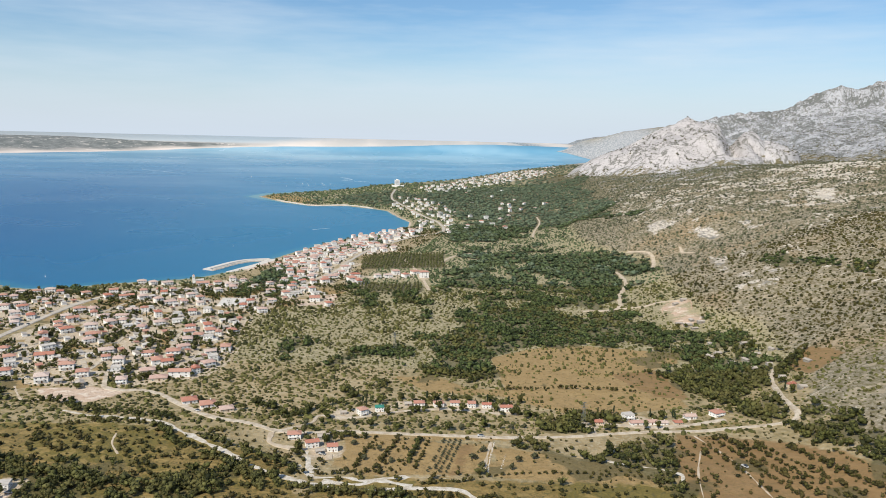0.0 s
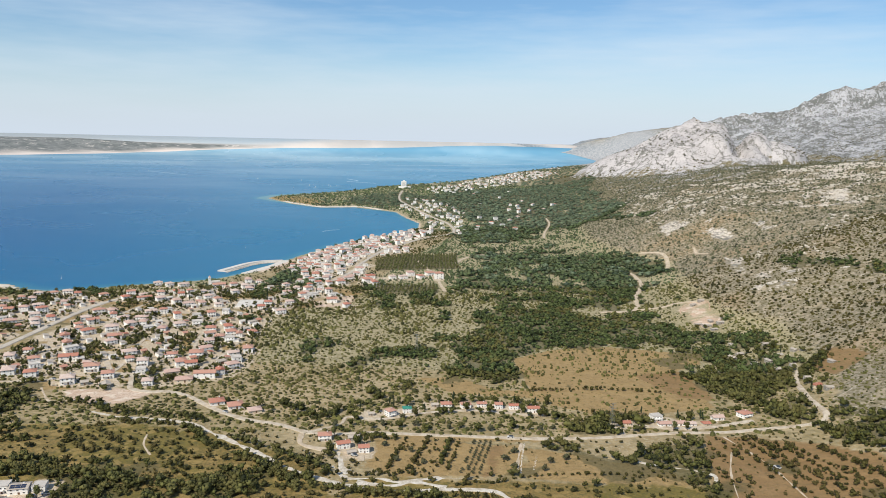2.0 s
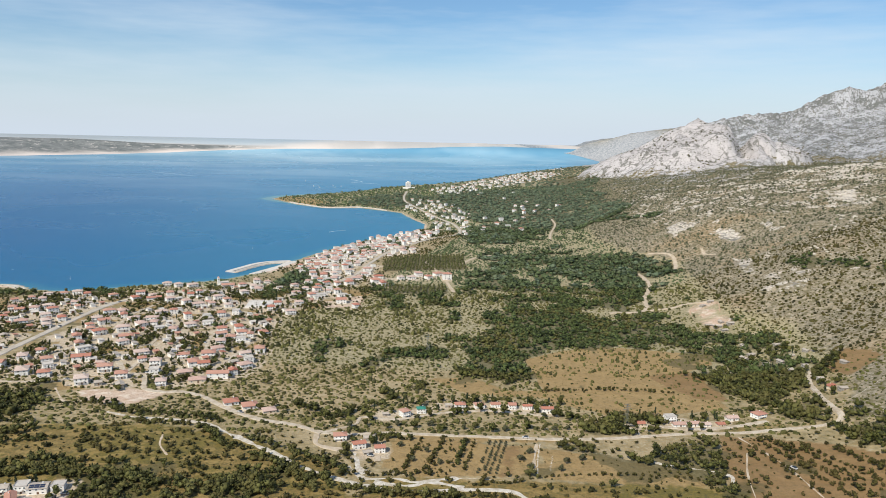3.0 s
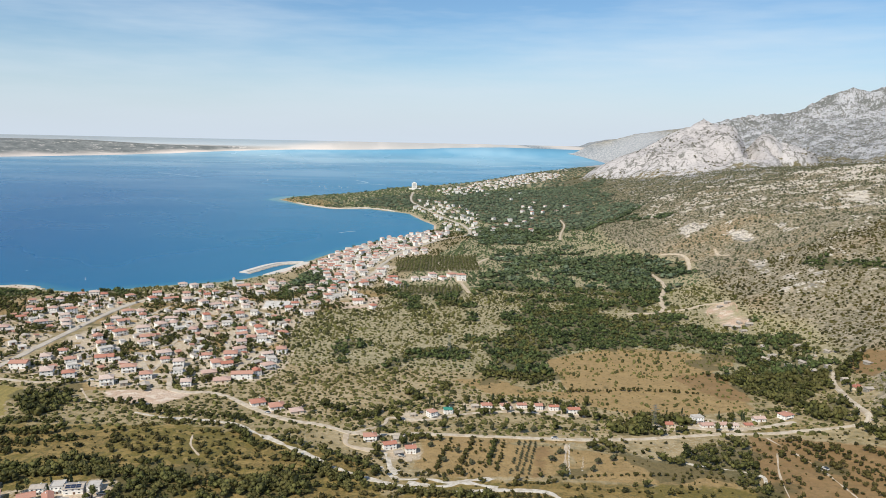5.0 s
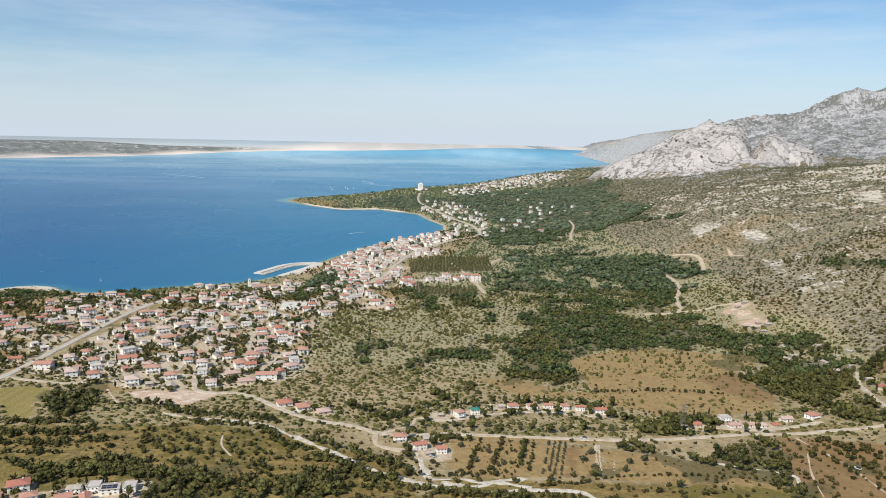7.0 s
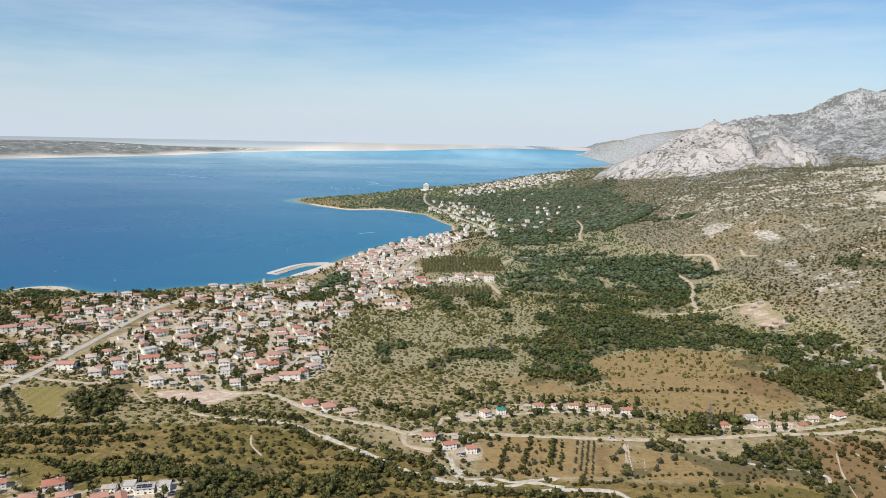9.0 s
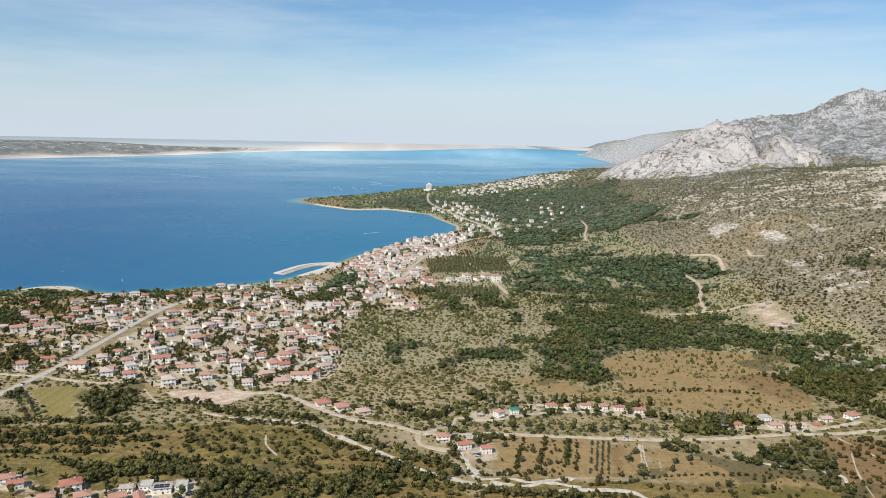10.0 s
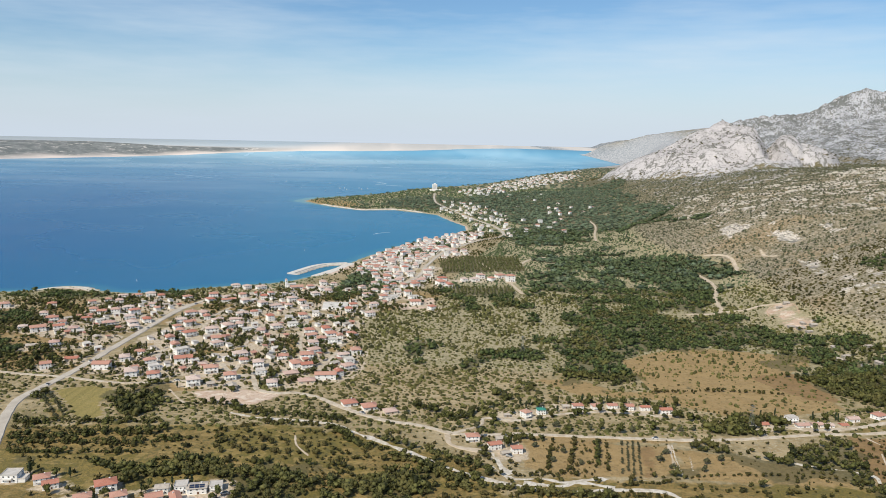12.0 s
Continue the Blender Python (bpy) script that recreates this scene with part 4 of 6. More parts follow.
def house(label, w, d, floors, roof, wall_mat, roof_mat, group, windows=2, balcony=False, chimney=True, wing=False, pitch=0.42, category="house"):
    root = tagged(new("house"), label, category, group)
    h = floors * FLOOR + 0.35
    bm = bmesh.new()
    box(bm, 0, 0, -1.6, w, d, h + 1.6)
    box(bm, 0, 0, -1.6, w + 0.16, d + 0.16, 2.0)
    if roof == "gable":
        hd = d / 2
        for s in (-1, 1):
            v = [bm.verts.new((s * w / 2, -hd, h)), bm.verts.new((s * w / 2, hd, h)), bm.verts.new((s * w / 2, 0, h + hd * pitch))]
            u = [bm.verts.new((s * (w / 2 - 0.25), p.co.y, p.co.z)) for p in v]
            bm.faces.new(v if s > 0 else v[::-1])
            bm.faces.new(u[::-1] if s > 0 else u)
            for i in range(3):
                bm.faces.new((v[i], v[(i + 1) % 3], u[(i + 1) % 3], u[i]))
    part("wall", bm, wall_mat, root)
    if roof == "flat":
        ob = part("roof", flat_roof(w, d), roof_mat, root)
    else:
        ob = part("roof", hip_roof(w, d, pitch, ridge=w if roof == "gable" else None), roof_mat, root)
    ob.location.z = h
    if chimney:
        bm = bmesh.new()
        box(bm, 0, 0, 0, 0.6, 0.6, 1.9)
        box(bm, 0, 0, 1.9, 0.8, 0.8, 0.15)
        ob = part("chimney", bm, wall_mat, root)
        ob.location = (w * 0.2, d * 0.16, h + 0.35)
    if wing:
        bm = bmesh.new()
        box(bm, 0, 0, -1.6, w * 0.55, d * 0.7, FLOOR + 1.6)
        ob = part("annex", bm, wall_mat, root)
        ob.location = (w * 0.68, -d * 0.12, 0)
        top = part("roof", flat_roof(w * 0.55, d * 0.7), M_PALE, ob)
        top.location.z = FLOOR
    if balcony:
        bm = bmesh.new()
        box(bm, 0, 0, 0, w * 0.62, 1.5, 0.18)
        for x in (-1, 1):
            box(bm, x * (w * 0.31 - 0.05), 0, 0.18, 0.1, 1.5, 0.85)
        box(bm, 0, -0.7, 0.18, w * 0.62, 0.1, 0.85)
        ob = part("balcony", bm, wall_mat, root)
        ob.location = (-w * 0.1, -d / 2 - 0.72, FLOOR + 0.1)
    # a door and windows on the walls
    bm = bmesh.new()
    box(bm, 0, 0, 0, 1.0, 0.12, 2.1)
    ob = part("door", bm, M_WOODDOOR, root)
    ob.location = (w * 0.06, -d / 2 - 0.11, 0.4)
    for f in range(floors):
        z = f * FLOOR + 1.25
        spots = []
        for i in range(windows + 1):
            x = (-0.5 + (i + 0.5) / (windows + 1)) * w * 0.94
            if f or abs(x - w * 0.06) > 1.2:
                spots.append((x, -d / 2 - 0.05, 0))
        for i in range(windows):
            y = (-0.5 + (i + 0.5) / windows) * d * 0.9
            spots += [(-w / 2 - 0.05, y, -90), (w / 2 + 0.05, y, 90)]
        for x, y, turn in spots:
            o = new("window", WINDOW if floors > 1 else LOW_WINDOW)
            o.parent = root
            o.matrix_basis = pose(x, y, z, 0, 0, turn)
    return root


PROTO = {}


def house_kind(kind, group, lite):
    """The first house of a kind in a group; the rest are copies."""
    key = (kind, group, lite)
    if key in PROTO:
        return PROTO[key], False
    n = 1 if lite else 2
    big = dict(windows=n, group=group)
    made = {
        "r": lambda: house("white rendered two-storey house with hipped red tile roof", 10.0, 9.0, 2, "hip", M_WHITE, M_RED, balcony=not lite, **big),
        "g": lambda: house("white rendered house with gabled red tile roof", 9.5, 7.5, 2, "gable", M_WHITE, M_RED, **big),
        "p": lambda: house("pale rendered house with weathered pale pink tile roof", 10.5, 9.0, 2, "hip", M_WHITE, M_ROSE, balcony=not lite, **big),
        "w": lambda: house("white flat-roofed house with parapet and side annex", 10.5, 8.5, 2, "flat", M_WHITE, M_PALE, balcony=not lite, chimney=False, wing=not lite, **big),
        "l": lambda: house("long cream rendered house with red tile gable roof", 15.0, 8.5, 2, "gable", M_WHITE, M_RED, **big),
        "t": lambda: house("tall white rendered house of three storeys under red hipped tiles", 9.5, 8.5, 3, "hip", M_WHITE, M_RED, balcony=not lite, **big),
        "o": lambda: house("small single-storey cottage with faded orange tile roof", 8.0, 6.5, 1, "gable", M_CREAM, M_RED, **big),
        "s": lambda: house("small rubble stone outbuilding with grey roof", 7.5, 5.5, 1, "gable", M_STONE, M_GREY, chimney=False, category="outbuilding", **big),
        "n": lambda: house("white house with bright green sheet metal roof", 9.0, 8.0, 2, "hip", M_WHITE, M_GREEN, **big),
        "c": lambda: house("low white cottage with faded pale tile roof", 9.0, 6.5, 1, "gable", M_WHITE, M_ROSE, **big),
        "q": lambda: house("white two-storey house under a grey sheet roof", 9.0, 7.5, 2, "gable", M_WHITE, M_GREY, balcony=True, **big),
        "f": lambda: house("white flat-roofed two-storey house", 9.0, 8.0, 2, "flat", M_WHITE, M_PALE, chimney=False, balcony=True, **big),
        "k": lambda: house("low white house with a hipped red tile roof", 9.5, 8.0, 1, "hip", M_WHITE, M_RED, **big),
        "b": lambda: house("cream rendered house with brownish weathered tile roof", 10.5, 8.5, 1, "hip", M_CREAM, M_ROSE, **big),
        "v": lambda: house("white house with dark solar panels on its roof", 9.5, 8.0, 2, "gable", M_WHITE, M_GREY, **big),
    }[kind]()
    if kind == "v":
        for x in (-2.6, 0, 2.6):
            for s in (0.32, 0.68):
                bm = bmesh.new()
                box(bm, 0, 0, 0, 2.4, 1.55, 0.08)
                o = part("solar_panel", bm, M_SOLAR, made, "dark blue glass panel")
                o.matrix_basis = Matrix.Translation((x, -4.55 * (1 - s), 2 * FLOOR + 0.62 + 4.55 * s * 0.42)) @ Matrix.Rotation(math.atan(0.42), 4, "X")
    PROTO[key] = made
    return made, True


HOMES = []


def settle(group, rows, turn, lite=False, jitter=14.0, size=1.0):
    rnd = random.Random(len(HOMES) + 5)
    for row in rows:
        x, y, kind = row[:3]
        a = (row[3] if len(row) > 3 else turn + rnd.uniform(-jitter, jitter) + rnd.choice((0, 0, 90)))
        s = rnd.uniform(0.86, 1.08) * size
        m = pose(x, y, height_at(x, y), 0, 0, a) @ Matrix.Diagonal((s * rnd.uniform(0.85, 1.3), s * rnd.uniform(0.95, 1.15), s * rnd.uniform(0.68, 1.0), 1))
        first, fresh = house_kind(kind, group, lite)
        if fresh:
            first.matrix_basis = m
        else:
            o = copy_thing(first, Matrix())
            o.matrix_basis = m
        HOMES.append((x, y))


WEST = "houses of the lower town"
settle(WEST, [(-575, 771, "r"), (-527, 778, "r"), (-511, 732, "p"), (-491, 711, "r"), (-476, 701, "g"), (-485, 674, "l"), (-468, 680, "g"), (-503, 680, "p"), (-453, 678, "p"), (-470, 755, "r"), (-456, 744, "g"), (-478, 806, "r"), (-490, 793, "g"), (-462, 799, "p"), (-471, 829, "p"), (-456, 832, "r"), (-443, 840, "p"), (-428, 833, "r"), (-420, 788, "p"), (-407, 770, "r"), (-438, 767, "p"), (-446, 754, "p"), (-422, 745, "t"), (-460, 719, "r"), (-441, 709, "w"), (-427, 696, "p"), (-420, 728, "p"), (-407, 703, "p")], 28, size=0.87)
settle(WEST, [(-397, 715, "r"), (-398, 688, "p"), (-419, 654, "s"), (-442, 623, "p"), (-461, 620, "s"), (-406, 583, "o"), (-416, 561, "g"), (-371, 562, "l", 6), (-363, 586, "p"), (-356, 600, "r"), (-338, 577, "r"), (-328, 560, "w"), (-321, 541, "r"), (-341, 547, "p")], 28, size=0.87)
settle(WEST, [(-362, 716, "p"), (-362, 744, "r"), (-350, 748, "p"), (-341, 731, "g"), (-326, 718, "p"), (-357, 690, "r"), (-349, 703, "g"), (-348, 674, "r"), (-336, 665, "r"), (-347, 645, "g"), (-334, 623, "g"), (-323, 608, "w"), (-312, 582, "l"), (-319, 678, "p"), (-309, 696, "p"), (-304, 650, "r"), (-300, 633, "p"), (-294, 576, "b"), (-281, 557, "r"), (-261, 541, "r", 20), (-285, 527, "p"), (-271, 524, "s"), (-253, 520, "s")], 32, size=0.87)
settle(WEST, [(-395, 827, "r"), (-364, 814, "r"), (-368, 838, "g"), (-351, 832, "p"), (-343, 815, "l"), (-335, 843, "r"), (-322, 808, "p"), (-319, 850, "r"), (-307, 833, "g"), (-303, 851, "r"), (-358, 895, "p"), (-343, 893, "p"), (-325, 892, "p"), (-299, 795, "p"), (-282, 784, "p"), (-288, 852, "p"), (-268, 788, "p"), (-272, 822, "p"), (-258, 810, "r"), (-250, 786, "p"), (-279, 886, "l"), (-264, 897, "r"), (-247, 885, "p"), (-237, 868, "p"), (-250, 852, "p"), (-252, 921, "p"), (-238, 921, "p")], 30, size=0.87)
settle(WEST, [(-308, 721, "p"), (-309, 748, "p"), (-297, 751, "t"), (-275, 730, "t"), (-272, 681, "p"), (-261, 697, "p"), (-299, 703, "p"), (-287, 684, "w"), (-256, 732, "w"), (-243, 740, "r"), (-232, 754, "w"), (-246, 704, "w"), (-225, 681, "r"), (-210, 686, "r"), (-220, 662, "g"), (-209, 655, "r"), (-202, 668, "r"), (-193, 663, "g"), (-197, 646, "w"), (-214, 640, "p"), (-270, 601, "p"), (-262, 583, "r"), (-247, 573, "p"), (-240, 552, "w"), (-232, 595, "r"), (-212, 599, "r"), (-216, 573, "r"), (-207, 571, "g")], 24, size=0.87)
settle(WEST, [(-209, 615, "p"), (-225, 527, "p"), (-216, 553, "b"), (-200, 534, "b"), (-187, 544, "l", 8), (-178, 553, "g"), (-181, 602, "p"), (-172, 614, "r"), (-174, 585, "w"), (-173, 569, "p"), (-183, 672, "r"), (-197, 796, "r"), (-199, 900, "p"), (-169, 897, "r"), (-161, 914, "g"), (-167, 875, "r"), (-167, 841, "r"), (-174, 801, "p"), (-188, 855, "p"), (-139, 859, "t"), (-131, 843, "w"), (-128, 812, "l", 10), (-108, 787, "r"), (-199, 773, "r"), (-174, 755, "p")], 26, size=0.87)
MIDDLE = "houses of the middle town"
settle(MIDDLE, [(-188, 970, "t"), (-172, 962, "r"), (-132, 915, "r"), (-126, 944, "p"), (-99, 927, "r"), (-88, 909, "g"), (-68, 954, "p"), (-54, 957, "p"), (-45, 977, "p"), (-31, 959, "r"), (-18, 980, "r"), (-6, 956, "t"), (-98, 957, "r")], 20, lite=True)
settle("houses beside the village road", [(-161, 488, "k", 25), (-146, 481, "k", 22), (-131, 474, "b", 25)], 25)
settle("houses among the southern fields", [(-311, 365, "r", 28), (-303, 359, "g", 28), (-273, 358, "r", 28), (-279, 345, "r", 28), (-261, 346, "r", 28), (-242, 355, "q", 12), (-242, 344, "g", 28), (-231, 344, "g", 118), (-232.5, 357, "f", 12), (-224, 357, "v", 12), (-215, 360, "f", 12), (-328, 367, "w", 5), (-223, 343, "s", 118)], 28, size=0.78)
settle("white houses in the row", [(-38, 470, "t", 35), (-27, 476, "n", 8), (-8, 488, "s", 5), (0, 485, "r", 8), (13.5, 487, "r", 12), (25, 489, "g", 4), (36.5, 486, "g", 4), (47, 485, "g", 4), (60, 479, "g", 4), (-51, 470, "s", 8)], 8, size=0.62)
settle("old farmhouses by the lane", [(-63, 417, "g", 20), (-58, 429, "s", 10), (-50, 412, "g", 10), (-57, 409, "s", 20), (-76, 429, "r", 10)], 10, size=0.7)
settle("eastern cottages", [(119, 458, "o", 5), (141, 466, "f", 12), (144, 457, "c", 8), (154, 458, "c", 8), (162.5, 458, "c", 5), (172, 458, "o", 8), (183, 467, "c", 8), (203, 471, "r", 25)], 8, size=0.7)
settle("stone cottages of the hamlet", [(248, 604, "s"), (258, 584, "s"), (271, 586, "s"), (265, 693, "s"), (276, 707, "s"), (257, 612, "s"), (273, 527, "s"), (269, 505, "o", 40), (271, 493, "s"), (298, 599, "s"), (284, 597, "s"), (240, 938, "s"), (272, 774, "s"), (303, 549, "s"), (262, 640, "s"), (288, 632, "s"), (266, 562, "s"), (281, 566, "s"), (262, 704, "s"), (270, 716, "s"), (256, 711, "s"), (283, 782, "s")], 15, size=0.72)


def fill_homes(ring, count, gap, kinds, seed):
    """House plots at random inside a district, kept apart from one another."""
    rnd, out = random.Random(seed), []
    xs, ys = [p[0] for p in ring], [p[1] for p in ring]
    for _ in range(count * 30):
        x, y = rnd.uniform(min(xs), max(xs)), rnd.uniform(min(ys), max(ys))
        if len(out) >= count:
            break
        if not inside_ring(np.array([x]), np.array([y]), ring)[0] or shore_distance(np.array([x]), np.array([y]))[0] < 12:
            continue
        if any(line_distance(np.array([x]), np.array([y]), points)[0] < width / 2 + 6 for points, width in ROADS):
            continue
        if all(math.hypot(x - a, y - b) > gap for a, b in HOMES) and all(math.hypot(x - a[0], y - a[1]) > gap for a in out):
            out.append((x, y, rnd.choice(kinds)))
    return out


settle(MIDDLE, fill_homes([(-215, 1000), (-220, 1060), (-200, 1130), (-110, 1130), (-112, 1000), (-159, 943), (-200, 960)], 48, 13.0, "rpppwtpw", 3), 20, lite=True, size=0.85)


settle(MIDDLE, fill_homes([(-207, 1067), (-190, 1229), (-136, 1295), (-74, 1243), (-40, 1182), (-109, 1151), (-116, 1049), (-106, 983), (-140, 916), (-146, 838), (-168, 804), (-193, 921)], 60, 12.0, "rpppwtpwpg", 17), 20, lite=True, size=0.8)


def joined_homes(name, label, rows, size):
    """A far district as one object of kind stuff: walls, eaves and hipped roofs, too many and too small to tell apart."""
    rnd = random.Random(len(rows))
    verts, faces, mats = [], [], []
    for x, y, kind in rows:
        w, d, h = rnd.uniform(4.2, 6.4) * size, rnd.uniform(3.6, 4.8) * size, rnd.choice((3.2, 5.8, 6.2, 8.6)) * size ** 0.5
        a, z = radians(rnd.uniform(0, 60)), height_at(x, y) - 1.5
        top = 0 if kind == "w" else d * 0.45
        ring = [(-w, -d), (w, -d), (w, d), (-w, d)]
        n = len(verts)
        local = [(px, py, 0) for px, py in ring] + [(px, py, h + 1.5) for px, py in ring]
        local += [(px * 1.1, py * 1.1, h + 1.4) for px, py in ring] + [(px * 1.1, py * 1.1, h + 1.75) for px, py in ring]
        local += [(-max(w - d, 0.2), 0, h + 1.75 + top), (max(w - d, 0.2), 0, h + 1.75 + top)]
        for px, py, pz in local:
            q = fold(np.array([x + px * math.cos(a) - py * math.sin(a)]), np.array([y + px * math.sin(a) + py * math.cos(a)]), np.array([z + pz]))
            verts.append(tuple(float(c[0]) for c in q))
        roof = 1 if kind == "r" else 2 if kind == "p" else 3
        for i in range(4):
            j = (i + 1) % 4
            faces += [(n + i, n + j, n + 4 + j, n + 4 + i), (n + 8 + i, n + 8 + j, n + 12 + j, n + 12 + i)]
            mats += [0, roof]
        faces += [(n + 11, n + 10, n + 9, n + 8), (n + 12, n + 13, n + 17, n + 16), (n + 14, n + 15, n + 16, n + 17), (n + 13, n + 14, n + 17), (n + 15, n + 12, n + 16)]
        mats += [roof] * 5
        HOMES.append((x, y))
    me = bpy.data.meshes.new(name)
    me.from_pydata(verts, [], faces)
    for m in (M_WHITE, M_RED, M_ROSE, M_PALE):
        me.materials.append(m)
    me.polygons.foreach_set("material_index", mats)
    return tagged(new(name, me), label, "houses", kind="stuff")


joined_homes("middle_town_houses", "crowd of white houses with pale red roofs by the bay",
             fill_homes([(-225, 1130), (-160, 1345), (-70, 1440), (-12, 1442), (-70, 1246), (-100, 1130)], 150, 12.0, "rppwpp", 13), 0.66)
joined_homes("far_town_houses", "white houses of the far town scattered along the coast",
             fill_homes([(-75, 2420), (33, 2690), (169, 3080), (340, 3560), (500, 3790), (596, 3685), (430, 3200), (287, 2860), (130, 2500), (15, 2264)], 210, 18, "ppwwr", 4), 0.85)
joined_homes("bay_houses", "white houses round the head of the bay",
             fill_homes([(-108, 2101), (-40, 2060), (20, 1960), (59, 1745), (40, 1560), (90, 1480), (40, 1380), (-20, 1400), (-30, 1560), (-40, 1700), (-110, 1860)], 84, 16, "ppwwr", 5), 0.64)
joined_homes("valley_houses", "lone white houses among the valley woods",
             fill_homes([(-40, 1560), (40, 2000), (0, 2300), (300, 2420), (330, 1800), (250, 1500), (80, 1400)], 24, 34, "pwr", 8), 0.8)


def outbuilding(label, w, d, h, roof_mat, wall_mat):
    root = tagged(new("outbuilding"), label, "outbuilding", "garages and sheds between the houses")
    bm = bmesh.new()
    box(bm, 0, 0, -1.4, w, d, h + 1.4)
    part("wall", bm, wall_mat, root)
    bm = bmesh.new()
    v = [bm.verts.new(p) for p in ((-w / 2 - 0.3, -d / 2 - 0.3, h), (w / 2 + 0.3, -d / 2 - 0.3, h), (w / 2 + 0.3, d / 2 + 0.3, h + 0.7), (-w / 2 - 0.3, d / 2 + 0.3, h + 0.7))]
    u = [bm.verts.new((*p.co.xy, p.co.z + 0.2)) for p in v]
    bm.faces.new(v[::-1])
    bm.faces.new(u)
    for i in range(4):
        bm.faces.new((v[i], v[(i + 1) % 4], u[(i + 1) % 4], u[i]))
    part("roof", bm, roof_mat, root)
    bm = bmesh.new()
    box(bm, 0, -d / 2 - 0.04, 0.1, w * 0.45, 0.1, 2.1)
    part("door", bm, M_WOODDOOR, root)
    return root


HOMES.extend([(-229, 806), (-220, 806), (-211, 806), (-226, 790), (-215, 788), (-206, 794), (-207, 812), (-228, 816), (-218, 816), (-218, 798)])
SHEDS = [outbuilding("small white garage with a pale lean-to roof", 6.0, 4.5, 2.6, M_PALE, M_WHITE),
         outbuilding("cream shed under red tiles beside a house", 5.0, 4.0, 2.4, M_RED, M_CREAM),
         outbuilding("white lean-to with grey sheet roof", 7.5, 4.0, 2.5, M_GREY, M_WHITE)]
for i, (x, y, kind) in enumerate(fill_homes([(-520, 700), (-430, 820), (-250, 900), (-150, 880), (-165, 800), (-190, 740), (-172, 570), (-230, 530), (-330, 550), (-440, 640)], 95, 9.5, "pw", 21)):
    m = pose(x, y, height_at(x, y), 0, 0, 28 + 90 * (i % 2) + (i * 37) % 20)
    if i < 3:
        SHEDS[i].matrix_basis = m
    else:
        copy_thing(SHEDS[i % 3], m)
    HOMES.append((x, y))


def sports_court():
    root = tagged(new("sports_court"), "pale concrete sports court above a low retaining wall", "sports court")
    root.matrix_basis = pose(-218, 800, height_at(-218, 800), 0, 0, 6)
    bm = bmesh.new()
    box(bm, 0, 0, -2.0, 28, 33, 2.9, bevel=0.12)
    part("slab", bm, M_CONCRETE, root)
    bm = bmesh.new()
    box(bm, 0, -16.75, -2.0, 28.6, 0.5, 3.4, bevel=0.08)
    part("retaining_wall", bm, M_WHITE, root, "low white retaining wall")
    for y in (-13.5, 13.5):
        for x in (-1.5, 1.5):
            bm = bmesh.new()
            box(bm, x, y, 0.9, 0.12, 0.12, 2.1)
            part("goal_post", bm, M_STEEL, root)
        bm = bmesh.new()
        box(bm, 0, y, 3.0, 3.12, 0.12, 0.12)
        part("goal_bar", bm, M_STEEL, root)
    return root


def church():
    root = tagged(new("church"), "white church with a square bell tower near the shore", "church")
    root.matrix_basis = pose(-290, 906, height_at(-290, 906), 0, 0, 30) @ Matrix.Diagonal((0.62, 0.62, 0.58, 1))
    bm = bmesh.new()
    box(bm, 0, 0, -1.5, 18, 8.5, 8.5)
    part("nave", bm, M_WHITE, root)
    roof = part("roof", hip_roof(18, 8.5, 0.5, 0.4, ridge=17.6), M_PALE, root, "pale tiled gable roof")
    roof.location.z = 7.0
    bm = bmesh.new()
    box(bm, -10.6, 0, -1.5, 4.2, 4.2, 18.5)
    box(bm, -10.6, 0, 17.0, 4.7, 4.7, 0.4)
    tower = part("bell_tower", bm, M_WHITE, root)
    bm = bmesh.new()
    prism(bm, [[(-10.6 + sx * w, sy * w, z) for sx, sy in ((-1, -1), (1, -1), (1, 1), (-1, 1))] for w, z in ((2.3, 17.4), (0.1, 21.0))])
    part("spire", bm, M_ROSE, tower, "short pyramid of faded tiles")
    for side in (-1, 1):
        bm = bmesh.new()
        box(bm, -10.6, side * 2.12, 13.0, 1.5, 0.12, 2.4)
        part("belfry_opening", bm, M_GLASS, tower)
    for x in (-4.5, 0, 4.5):
        bm = bmesh.new()
        box(bm, x, -4.3, 2.2, 1.0, 0.12, 2.6)
        part("window", bm, M_GLASS, root)
    return root


sports_court()
church()


# ---- plants ----
def ico(detail):
    bm = bmesh.new()
    bmesh.ops.create_icosphere(bm, subdivisions=detail, radius=1.0)
    v = np.array([p.co[:] for p in bm.verts])
    f = np.array([[p.index for p in face.verts] for face in bm.faces])
    bm.free()
    return v, f


ICO = {d: ico(d) for d in (1, 2)}


